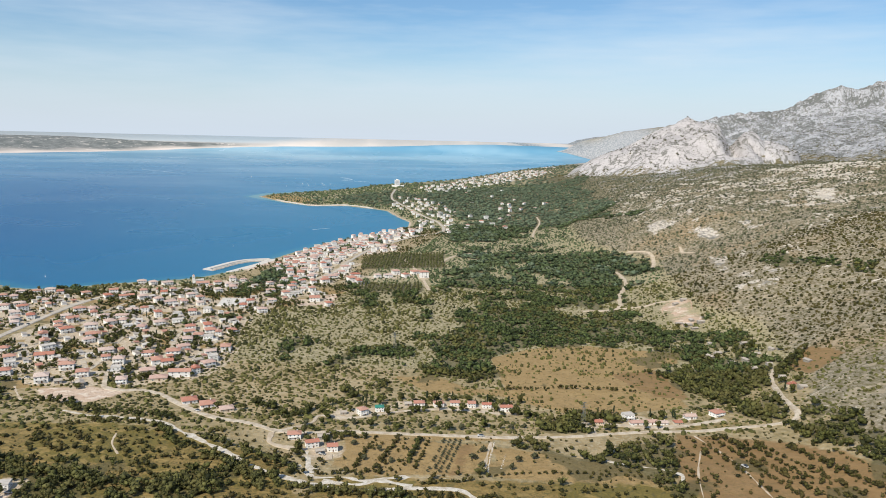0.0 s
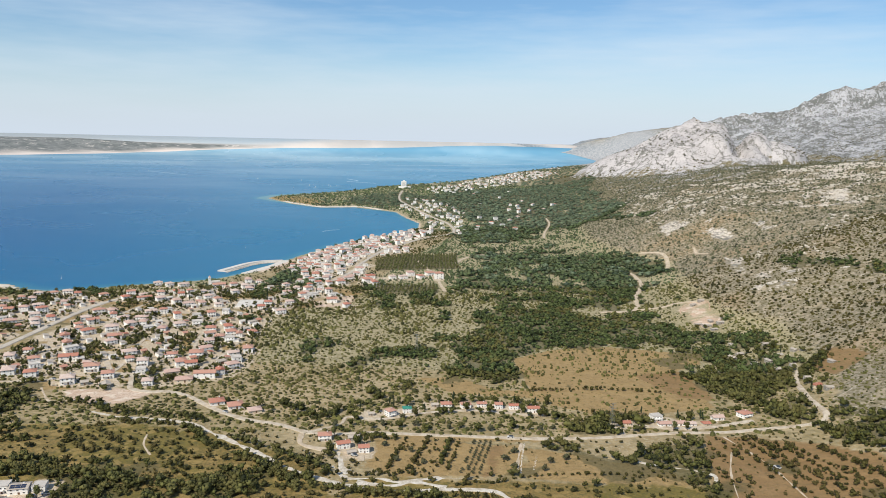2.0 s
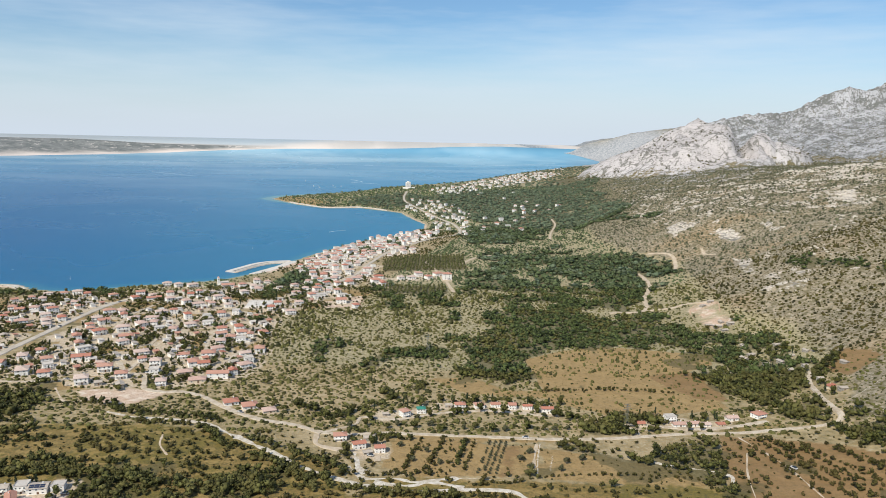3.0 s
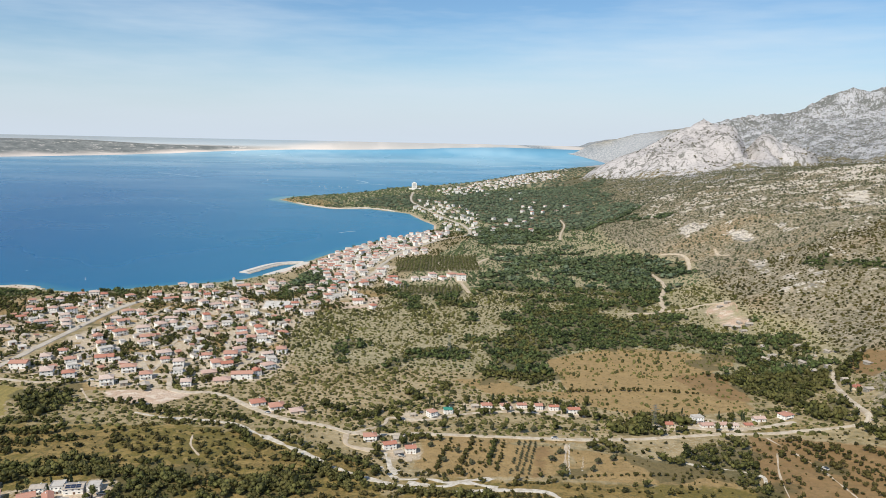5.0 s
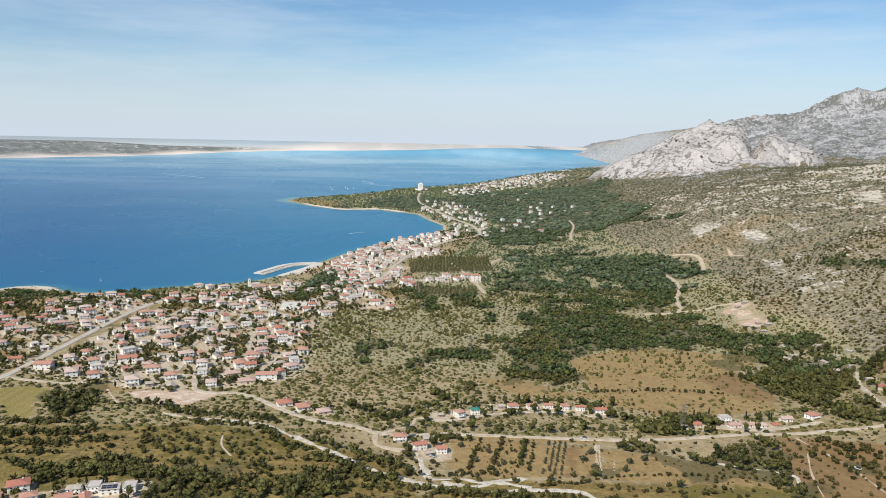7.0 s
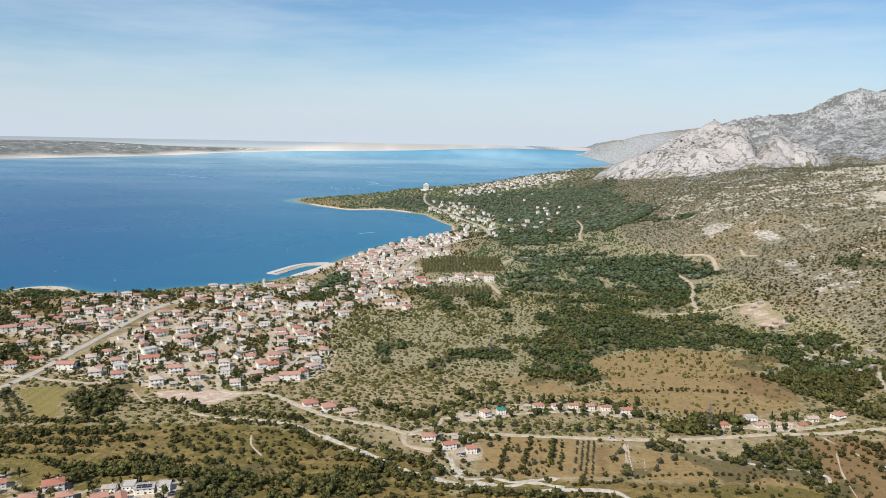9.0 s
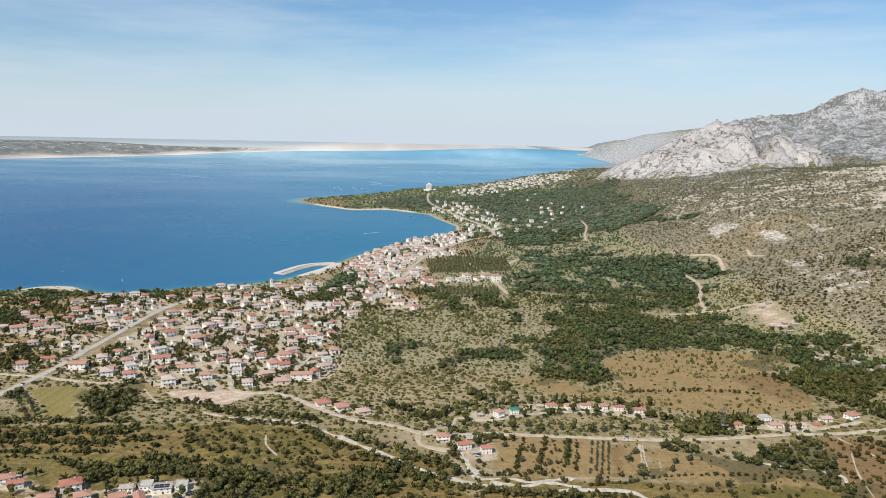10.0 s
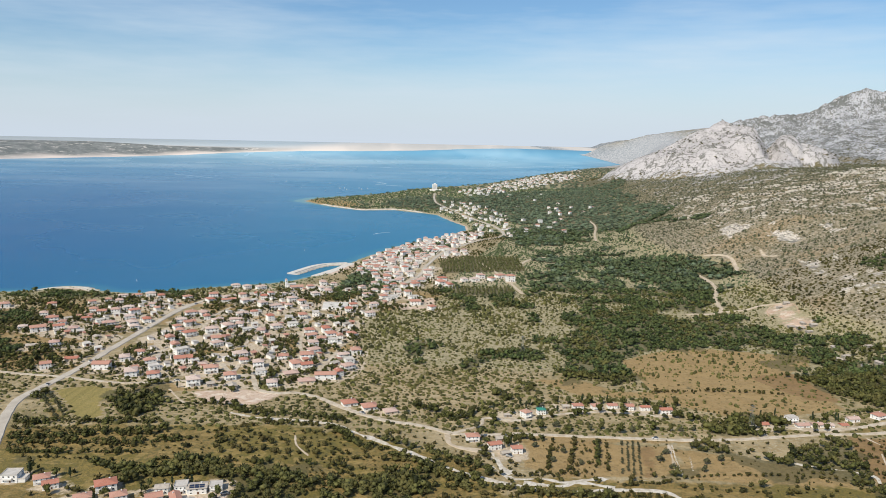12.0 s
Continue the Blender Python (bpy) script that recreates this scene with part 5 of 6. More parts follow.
def clump(seed, lobes, tufts, tuft_size, tall=1.0, spread=0.55, detail=1):
    """A crown one metre in radius, standing on z = 0: uneven lobes thick with leaf tufts. Returns vertices and triangles."""
    rnd = np.random.RandomState(seed)
    verts, faces, n = [], [], 0
    centres = []
    for i in range(lobes):
        a, r = rnd.uniform(0, 6.28), spread * (rnd.uniform(0.5, 1.0) if i else 0.15)
        size = rnd.uniform(0.62, 0.95) * lobes ** -0.33 if lobes > 1 else 0.8
        c = np.array([r * math.cos(a), r * math.sin(a), (rnd.uniform(0.45, 1.15) if i else 0.9) * tall])
        centres.append((c, size))
        v, f = ICO[detail]
        v = v * (1 + rnd.uniform(-0.36, 0.22, (len(v), 1))) * size * np.array([1, 1, 0.85 * max(1, tall * 0.8)]) + c
        v[:, 2] = np.maximum(v[:, 2], 0.02)
        verts.append(v)
        faces.append(f + n)
        n += len(v)
    for _ in range(tufts):
        c, size = centres[rnd.randint(lobes)]
        d = rnd.normal(size=3)
        d[2] = abs(d[2]) * 0.9 - 0.25
        d /= np.linalg.norm(d)
        p = c + d * size * rnd.uniform(0.85, 1.18) * np.array([1, 1, 0.85 * max(1, tall * 0.8)])
        p[2] = max(p[2], 0.08)
        u = rnd.normal(size=3)
        u -= d * (u @ d) * 0.7
        u /= np.linalg.norm(u)
        w = np.cross(u, d + rnd.normal(size=3) * 0.4)
        w /= np.linalg.norm(w) + 1e-9
        s = tuft_size * rnd.uniform(0.6, 1.3)
        if rnd.uniform() < 0.55:
            # a spray that stands out from the crown
            e = d + np.array([0, 0, 0.5])
            verts.append(np.array([p - u * s * 0.6 - d * s * 0.3, p + u * s * 0.6 - d * s * 0.3, p + u * s * 0.45 + e * s, p - u * s * 0.3 + e * s * 0.8]))
        else:
            verts.append(np.array([p - u * s, p + w * s * 0.7, p + u * s + d * s * 0.5, p - w * s * 0.7 + d * s * 0.3]))
        faces.append(np.array([[0, 1, 2], [0, 2, 3]]) + n)
        n += 4
    return np.concatenate(verts), np.concatenate(faces)


def joined(name, templates, places, material, label, category, parent=None):
    """One object of kind stuff, out of many turned and scaled copies of a few templates. places: x, y, z, radius, height factor."""
    rnd = np.random.RandomState(len(places))
    pick = rnd.randint(len(templates), size=len(places))
    all_v, all_f, n = [], [], 0
    for k, (v, f) in enumerate(templates):
        p = places[pick == k]
        if not len(p):
            continue
        a = rnd.uniform(0, 6.283, len(p))
        c, s = np.cos(a)[:, None], np.sin(a)[:, None]
        r, h = p[:, 3:4], p[:, 4:5]
        x = p[:, 0:1] + r * (v[None, :, 0] * c - v[None, :, 1] * s)
        y = p[:, 1:2] + r * (v[None, :, 0] * s + v[None, :, 1] * c)
        z = p[:, 2:3] - 0.15 + r * h * v[None, :, 2]
        x, y, z = fold(x, y, z)
        all_v.append(np.stack([x, y, z], 2).reshape(-1, 3))
        all_f.append((f[None] + (np.arange(len(p)) * len(v))[:, None, None]).reshape(-1, 3) + n)
        n += len(p) * len(v)
    v, f = np.concatenate(all_v), np.concatenate(all_f)
    me = bpy.data.meshes.new(name)
    me.vertices.add(len(v))
    me.vertices.foreach_set("co", v.astype(np.float32).ravel())
    me.loops.add(f.size)
    me.loops.foreach_set("vertex_index", f.astype(np.int32).ravel())
    me.polygons.add(len(f))
    me.polygons.foreach_set("loop_start", (np.arange(len(f)) * 3).astype(np.int32))
    me.update()
    me.validate()
    me.materials.append(material)
    return tagged(new(name, me), label, category, kind="stuff")


NEAR = [clump(10 + i, 2, 16, 0.3) for i in range(10)]
MID = [clump(30 + i, 2, 14, 0.34) for i in range(8)]
SMALL = [clump(40 + i, 1, 8, 0.4) for i in range(8)]
FAR = [clump(50 + i, 1, 4, 0.44) for i in range(6)]


def mound(seed, sides, rings, tufts):
    """A low bush: an uneven, lopsided heap with sprays of leaves. Returns vertices and triangles."""
    q = np.random.RandomState(seed)
    verts, faces = [], []
    long = q.uniform(1.0, 1.4)
    for k in range(rings):
        r, z = ((1.0, 0.0), (0.78, 0.72))[k]
        for i in range(sides):
            a = 6.283 * (i + q.uniform(-0.25, 0.25)) / sides
            rr = r * q.uniform(0.5, 1.25)
            verts.append((rr * math.cos(a) * long, rr * math.sin(a) / long ** 0.5, z * q.uniform(0.55, 1.35)))
    verts.append((q.uniform(-0.3, 0.3), q.uniform(-0.2, 0.2), q.uniform(1.0, 1.35)))
    for k in range(rings - 1):
        for i in range(sides):
            a, b = k * sides + i, k * sides + (i + 1) % sides
            faces += [(a, b, b + sides), (a, b + sides, a + sides)]
    base = (rings - 1) * sides
    faces += [(base + i, base + (i + 1) % sides, rings * sides) for i in range(sides)]
    for _ in range(tufts):
        a, r, h = q.uniform(0, 6.283), q.uniform(0.3, 0.95), q.uniform(0.35, 0.55)
        c = np.array([r * math.cos(a) * long, r * math.sin(a) / long ** 0.5, 0.75 - 0.55 * r])
        u = np.array([math.cos(a + 1.4), math.sin(a + 1.4), 0]) * h * 0.7
        e = np.array([math.cos(a) * 0.4, math.sin(a) * 0.4, 0.8]) * h
        n = len(verts)
        verts += [tuple(c - u), tuple(c + u), tuple(c + e + u * 0.4), tuple(c + e - u * 0.6)]
        faces += [(n, n + 1, n + 2), (n, n + 2, n + 3)]
    return np.array(verts), np.array(faces)


BUSH = [mound(110 + i, 6, 2, 6) for i in range(12)]
SHRUB = [mound(150 + i, 7, 2, 9) for i in range(10)]
LOW = [mound(170 + i, 6, 1, 4) for i in range(10)]
TINY = [mound(130 + i, 5, 1, 2) for i in range(8)]
WOODY = [clump(70 + i, 4, 46, 0.2, 1.25) for i in range(6)]
CONE = [clump(90 + i, 3, 12, 0.3, 1.5, 0.25) for i in range(4)]

HOME_XY = np.array(HOMES)
# trodden and paved yards round the houses
co = np.empty(len(ground.data.vertices) * 3, np.float32)
ground.data.vertices.foreach_get("co", co)
vx, vy = co[0::3].astype(float), co[1::3].astype(float)
yards = np.zeros(len(vx), np.float32)
for hx, hy in HOME_XY:
    if hy < 1500:
        k = np.where((np.abs(vx - hx) < 16) & (np.abs(vy - hy) < 16))[0]
        yards[k] = np.maximum(yards[k], np.clip(1.35 - np.hypot(vx[k] - hx, vy[k] - hy) / 17, 0, 1))
yards *= np.where(vx > 180, 0.4, np.where(vy < 520, 0.6, 1.0)).astype(np.float32)
yards *= (0.62 + 0.7 * fbm(vx / 18, vy / 18, 2, 99)).astype(np.float32)
ground.data.attributes.new("yard", "FLOAT", "POINT").data.foreach_set("value", yards)


def clear_of(x, y, road_gap=1.2, home_gap=6.5):
    """True where no road or house stands in the way."""
    ok = np.ones(len(x), bool)
    for points, width in ROADS:
        xs, ys = [p[0] for p in points], [p[1] for p in points]
        box_ = (x > min(xs) - 9) & (x < max(xs) + 9) & (y > min(ys) - 9) & (y < max(ys) + 9)
        idx = np.where(box_)[0]
        if len(idx):
            ok[idx] &= line_distance(x[idx], y[idx], smooth_line(points, 8.0)) > width / 2 + road_gap + 3.0 * (width > 6)
    for hx, hy in HOME_XY:
        ok &= np.abs(x - hx) + np.abs(y - hy) > home_gap * 1.25
    return ok


def candidates(y0, y1, step, seed, u0=-0.72, u1=0.72):
    rnd = np.random.RandomState(seed)
    out = []
    for y in np.arange(y0, y1, step):
        xs = np.arange(u0 * y - 60, u1 * y + 20, step)
        out.append(np.stack([xs, np.full(len(xs), y)], 1))
    p = np.concatenate(out)
    p += rnd.uniform(-0.5, 0.5, p.shape) * step
    dc = shore_distance(p[:, 0], p[:, 1])
    p = p[dc > 7]
    return p[:, 0], p[:, 1], rnd


def sow(y0, y1, step, seed):
    """Where plants stand, by what the land is: (woods, groves, scrub) as arrays of places."""
    x, y, rnd = candidates(y0, y1, step, seed)
    grove = zone(x, y, GROVE, 14)
    pines = zone(x, y, PINES, 5)
    bare = np.maximum(np.maximum(zone(x, y, TAN, 4), zone(x, y, BROWN, 4)), zone(x, y, SAND, 4) * 1.1)
    grass = zone(x, y, GRASS, 8)
    town = built_up(x, y)
    slope, d = slope_share(x, y)
    rock = rock_share(x, y)
    patchy = fbm(x / 38, y / 38, 3, 81)
    stands = fbm(x / 120, y / 120, 3, 85)
    roll = rnd.uniform(0, 1, len(x))
    cell = step * step
    is_wood = (wood_share(x, y) > 0.52) & (bare < 0.5) & (pines < 0.5) & (zone(x, y, [CROP], 2) < 0.3)
    # share of the cell's chance to hold a bush
    knot = soft_step(fbm(x / 12, y / 15, 3, 88), 0.4, 0.6)
    p = np.where(y > 440, 0.5 + 0.5 * knot + 0.45 * knot * soft_step(patchy, 0.4, 0.6) + 0.2 * soft_step(stands, 0.45, 0.7), 0.16 + 0.85 * soft_step(patchy, 0.4, 0.58) + 0.35 * soft_step(stands, 0.45, 0.7))
    p = np.where(slope > 0.5, 0.58 + 0.4 * knot + 0.1 * soft_step(patchy, 0.35, 0.6) + 0.2 * soft_step(y, 900, 1300), p)
    p = np.where(rock > 0.5, p * 0.7, p)
    p = np.where(zone(x, y, ROCKS, 6) > 0.5, 0.12, p)
    p = np.where(dome_share(x, y) > 0.4, 0.07, p)
    p = np.where(grass > 0.5, 0.14 + 0.4 * soft_step(patchy, 0.45, 0.6) + 1.0 * np.clip(hedge_lines(x, y), 0, 1) ** 0.4 * soft_step(fbm(x / 30, y / 30, 2, 87), 0.32, 0.46), p)
    p = np.where(bare > 0.4, 0.16 + 0.4 * soft_step(patchy, 0.46, 0.64), p)
    p = np.where(zone(x, y, TAN[3:5], 3) > 0.5, 0.13 + 0.35 * soft_step(patchy, 0.42, 0.6), p)
    lines = (x + 0.14 * y) / 11
    p = np.where(zone(x, y, BROWN[:1], 4) > 0.5, 0.1 + 1.5 * np.clip(1 - np.abs(lines - np.round(lines)) * 11 / 3.4, 0, 1) * soft_step(patchy, 0.3, 0.5), p)
    p = np.where(zone(x, y, [CROP], 3) > 0.5, 0.02, p)
    p = np.where(zone(x, y, SAND, 4) > 0.4, 0.03, p)
    p = np.where(town > 0.5, 0.22 + 0.52 * soft_step(patchy, 0.42, 0.58) + 0.18 * (y > 900), p)
    p = np.where(zone(x, y, LOTS, 4) > 0.5, 0.06, p)
    p = np.maximum(p, np.where((bare < 0.4) & (y > 520) & (slope < 0.5) & (town < 0.5), np.clip(1.3 * wood_share(x, y) - 0.1, 0, 0.9), 0))
    valley = (1 - slope) * soft_step(y, 1150, 1500)
    p = np.maximum(p, 0.62 * valley * (town < 0.5))
    scrub = (roll < p) & ~is_wood & (pines < 0.4)
    wood = is_wood & (roll < np.where(y < 560, 0.55, 0.3) + 0.65 * soft_step(fbm(x / 15, y / 15, 2, 89), 0.3, 0.52))
    free = clear_of(x, y, 0.6 if y0 < 800 else 3.5, 5.5 if y0 < 850 else 6.0 if y0 < 1400 else 8.0)
    orchard = zone(x, y, [ORCHARD], 1) > 0.5
    return x, y, rnd, wood & free, scrub & free & ~orchard, grove, d, town


def places(x, y, r, h):
    return np.stack([x, y, land_height(x, y), r, h], 1)


tri_rows = ((300, 440, 4.0, 1, NEAR, WOODY), (440, 560, 3.4, 7, SHRUB, MID), (560, 900, 3.7, 2, BUSH, MID), (900, 1500, 5.2, 3, LOW, SMALL), (1500, 2700, 8.6, 4, TINY, FAR))
for y0, y1, step, seed, low, high in tri_rows:
    x, y, rnd, wood, scrub, grove, d, town = sow(y0, y1, step, seed)
    n = int(wood.sum())
    r = max(step, 4.0) * (0.5 + 0.85 * rnd.uniform(0, 1, n) ** 1.6) * (0.74 if y0 < 800 else 0.84 if y0 < 1400 else 0.66)
    crowns = places(x[wood], y[wood], r, rnd.uniform(0.7, 1.2, n) * (0.95 if y0 < 560 else 0.8 if y0 < 900 else 0.7 if y0 < 1500 else 0.55))
    light = fbm(x[wood] / 30, y[wood] / 30, 2, 93) + rnd.uniform(-0.3, 0.3, n) > (0.72 if y0 > 440 else 0.58)
    # leaf colour pales by rows of distance, as painted haze
    leaf = M_HEDGE if y0 < 500 else M_WOOD if y0 < 900 else M_VALLEY if y0 < 1500 else M_HAZED_WOOD
    joined("woodland", high, crowns[~light], leaf, "dense dark green oak woodland with an uneven canopy", "woods")
    joined("woodland", high, crowns[light], M_GARRIGUE if y0 < 900 else M_HAZED_WOOD, "paler olive-green crowns among the oak woods", "woods")
    n = int(scrub.sum())
    hedge_ = np.clip(hedge_lines(x[scrub], y[scrub]), 0, 1) * zone(x[scrub], y[scrub], GRASS, 8)
    r = {4.0: 1.0, 3.4: 1.0, 3.7: 1.12, 5.2: 1.5, 8.6: 2.2}[step] * (0.7 + 1.5 * rnd.uniform(0, 1, n) ** 1.8) * np.where(town[scrub] > 0.5, 1.35 if y0 < 900 else 0.85, 1.0) * (1 + 0.45 * hedge_) * np.where(d[scrub] > 20, 0.82, 1.0)
    field = zone(x[scrub], y[scrub], TAN, 4) > 0.5
    if 500 < y0 < 1500:
        r = r * np.where((d[scrub] < 0) & ~field, 0.72 + 0.35 * soft_step(fbm(x[scrub] / 38, y[scrub] / 38, 3, 81), 0.42, 0.62), 1.0)
    r = r * np.where(field, 0.72, 1.0)
    spot = places(x[scrub], y[scrub], r, rnd.uniform(0.65, 1.25, n) * (0.85 if y0 < 560 else 1.0) * np.where(field, 1.5, 1.0))
    garden = (town[scrub] > 0.5) & (y[scrub] > 540)
    if garden.any():
        joined("garden_trees", MID, spot[garden], M_HEDGE, "dark green garden trees and bushes between houses", "trees")
    stony = (d[scrub] > 20) & (y[scrub] < 900) & (y0 > 500) & ~garden
    if stony.any():
        joined("slope_scrub", low, spot[stony], M_SCRUB, "small dark thorn bushes dotted over the stony slope", "scrub")
        garden = garden | stony
    upland = (d[scrub] > 20) & (y[scrub] >= 900) & ~garden
    if upland.any():
        joined("upland_scrub", low, spot[upland], M_UPLAND, "grey-olive thorn scrub between limestone ledges", "scrub")
        garden = garden | upland
    joined("scrub", low, spot[~garden], M_SCRUB if y0 < 440 else M_GARRIGUE if y0 < 900 else M_VALLEY, "scattered olive-green juniper and thorn scrub on dry ground", "scrub")

# scrub on the dome and the massif
x, y, rnd = candidates(2450, 4400, 14.0, 9, 0.12, 0.72)
s, d = slope_share(x, y)
gully = np.exp(-(line_distance(x, y, [(1130, 2830), (1085, 2700), (1050, 2600), (1020, 2480)]) / 34) ** 2)
dome = dome_share(x, y) > 0.4
keep = (d > 20) & (rnd.uniform(0, 1, len(x)) < (0.15 + 0.7 * soft_step(ridged(x / 160, y / 160, 3, 91), 0.6, 0.78)) * np.where(dome, 0.75, 1.0) + gully)
joined("mountain_scrub", TINY, places(x[keep], y[keep], 1.6 + 4.0 * rnd.uniform(0, 1, keep.sum()) ** 2, rnd.uniform(0.5, 0.9, keep.sum())), M_SCRUB, "dark scrub clinging to joints in the limestone", "scrub")
x, y, rnd = candidates(2700, 4700, 24.0, 12, -0.2, 0.3)
s, d = slope_share(x, y)
keep = (d < np.where(y > 3300, 90, 30)) & (rnd.uniform(0, 1, len(x)) < 0.8) & clear_of(x, y, 2, 12)
joined("coastal_woods", FAR, places(x[keep], y[keep], rnd.uniform(5.0, 9.0, keep.sum()), rnd.uniform(0.3, 0.5, keep.sum())), M_HAZED_WOOD, "dark woods along the far coast", "woods")

# hedges and tree lines between fields
def hedgerow(points, radius, step, spread, leaf, label):
    line = smooth_line(points, step)
    q = np.random.RandomState(len(line) + int(abs(line[0, 0])))
    n = len(line)
    at = np.concatenate([line + q.uniform(-spread, spread, (n, 2)) for _ in range(2)])
    at = at[q.uniform(0, 1, len(at)) < 0.92]
    ok = clear_of(at[:, 0], at[:, 1], 0.3, 5.5)
    at = at[ok]
    size = radius * (0.5 + 0.9 * q.uniform(0, 1, len(at)) ** 1.4)
    return joined("hedgerow", WOODY, places(at[:, 0], at[:, 1], size, q.uniform(0.7, 1.2, len(at))), leaf, label, "hedge")


TALL = "dark hedge of oak and hornbeam between fields"
hedgerow([(-232, 472), (-200, 466), (-176, 462), (-160, 455)], 2.2, 3.0, 2.2, M_HEDGE, "dark line of trees along the dry stream")
hedgerow([(-132, 427), (-120, 421), (-108, 414), (-92, 403), (-81, 395), (-71, 390)], 2.1, 2.4, 2.0, M_GARRIGUE, "dark line of trees along the dry stream")
hedgerow([(-168, 444), (-158, 436), (-150, 424), (-139, 413)], 2.3, 2.0, 2.4, M_HEDGE, "dark line of trees along the dry stream")
hedgerow([(-126, 404), (-112, 398), (-101, 386), (-90, 374), (-79, 362)], 2.2, 2.2, 2.6, M_GARRIGUE, "dark line of trees along the dry stream")
hedgerow([(-114, 489), (-100, 478), (-89, 464), (-78, 468), (-65, 480)], 2.6, 3.2, 4.0, M_HEDGE, "dark garden trees beside the lane")
hedgerow([(-175, 362), (-165, 366), (-147, 367), (-129, 367), (-121, 361)], 2.2, 2.0, 5.0, M_HEDGE, TALL)
hedgerow([(-383, 450), (-360, 444), (-346, 452), (-329, 449), (-300, 450), (-280, 452)], 2.0, 2.6, 2.6, M_HEDGE, TALL)
hedgerow([(-371, 427), (-350, 421), (-335, 424), (-319, 428), (-303, 432), (-286, 433), (-272, 435)], 2.2, 2.2, 4.0, M_HEDGE, TALL)
hedgerow([(-355, 412), (-334, 416), (-313, 417), (-293, 418), (-276, 418), (-255, 424)], 1.9, 2.8, 2.4, M_HEDGE, TALL)
hedgerow([(-350, 401), (-322, 401), (-300, 403), (-276, 403)], 1.8, 2.8, 1.4, M_HEDGE, TALL)
hedgerow([(-268, 487), (-247, 485), (-227, 467), (-210, 460)], 2.2, 2.4, 3.0, M_HEDGE, "dark line of trees along the dry stream")
hedgerow([(-392, 508), (-351, 455)], 1.3, 4.2, 0.5, M_OLIVE, "row of young olive trees beside the road")
hedgerow([(-388, 511), (-348, 460)], 1.3, 4.2, 0.5, M_OLIVE, "row of young olive trees beside the road")
hedgerow([(5, 376), (20, 373), (30, 375)], 1.6, 2.8, 1.5, M_SCRUB, "bushes along the dry stream bed")
hedgerow([(-74, 380), (-50, 380), (-20, 382)], 1.5, 3.4, 2.0, M_SCRUB, "bushes along the dry stream bed")
hedgerow([(-60, 365), (-35, 358), (-10, 358), (20, 356)], 1.7, 2.8, 2.5, M_SCRUB, "bushes along the dry stream bed")
hedgerow([(-340, 396), (-314, 394), (-286, 392)], 1.3, 4.6, 1.0, M_SCRUB, "row of thorn bushes in dry grass")
hedgerow([(-290, 384), (-258, 377), (-215, 380), (-176, 373), (-138, 364), (-101, 361)], 2.6, 2.6, 4.0, M_GARRIGUE, TALL)
hedgerow([(-240, 437), (-208, 451), (-177, 449)], 1.8, 3.6, 1.5, M_SCRUB, "row of thorn bushes in dry grass")
hedgerow([(-92, 379), (-68, 366), (-41, 359), (0, 352)], 2.3, 3.0, 3.0, M_GARRIGUE, TALL)
ROWS = "row of bushes across the brown field"
for k, line in enumerate(([(178, 423), (187, 378), (189, 350)], [(186, 430), (198, 376), (203, 350)], [(193, 430), (207, 374), (213, 349)], [(202, 424), (216, 370), (222, 346)],
                          [(208, 421), (224, 367), (230, 345)], [(222, 410), (234, 366), (242, 340)])):
    hedgerow(line, 1.5 + 0.2 * (k % 3), 4.2, 1.2, M_SCRUB, ROWS)
hedgerow([(236, 440), (249, 396), (256, 369), (262, 345)], 2.4, 2.8, 3.5, M_HEDGE, "dense hedge at the foot of the slope")
hedgerow([(1, 426), (-4, 396)], 1.8, 2.4, 0.8, M_HEDGE, "line of dark bushes in the orchard")
hedgerow([(-26, 430), (-34, 388)], 1.4, 3.6, 1.0, M_SCRUB, "line of bushes in the orchard")
hedgerow([(-11, 434), (-21, 388)], 1.6, 3.4, 1.4, M_SCRUB, "line of bushes in the orchard")
hedgerow([(7, 424), (0, 388)], 1.2, 4.0, 1.0, M_SCRUB, "line of bushes in the orchard")
hedgerow([(-67, 443), (-53, 434), (-32, 429)], 2.0, 3.4, 1.5, M_HEDGE, TALL)
hedgerow([(90, 482), (112, 478), (130, 474)], 1.7, 5.0, 2.0, M_SCRUB, "scattered bushes at the field's edge")
hedgerow([(62, 521), (92, 524), (126, 525), (160, 520)], 1.5, 4.0, 1.5, M_SCRUB, "line of low bushes across the tan field")
hedgerow([(37, 379), (70, 384), (117, 382), (150, 372)], 1.2, 4.0, 0.8, M_SCRUB, "row of low bushes in dry grass")
hedgerow([(186, 560), (205, 535), (214, 500), (225, 482)], 2.3, 2.8, 4.0, M_HEDGE, "dark hedge along the tan field")
hedgerow([(196, 545), (225, 575), (250, 600), (290, 618)], 2.6, 2.6, 6.0, M_HEDGE, "dark trees round the stone hamlet")
hedgerow([(262, 520), (285, 545), (310, 575)], 2.5, 2.8, 5.0, M_HEDGE, "dark trees round the stone hamlet")

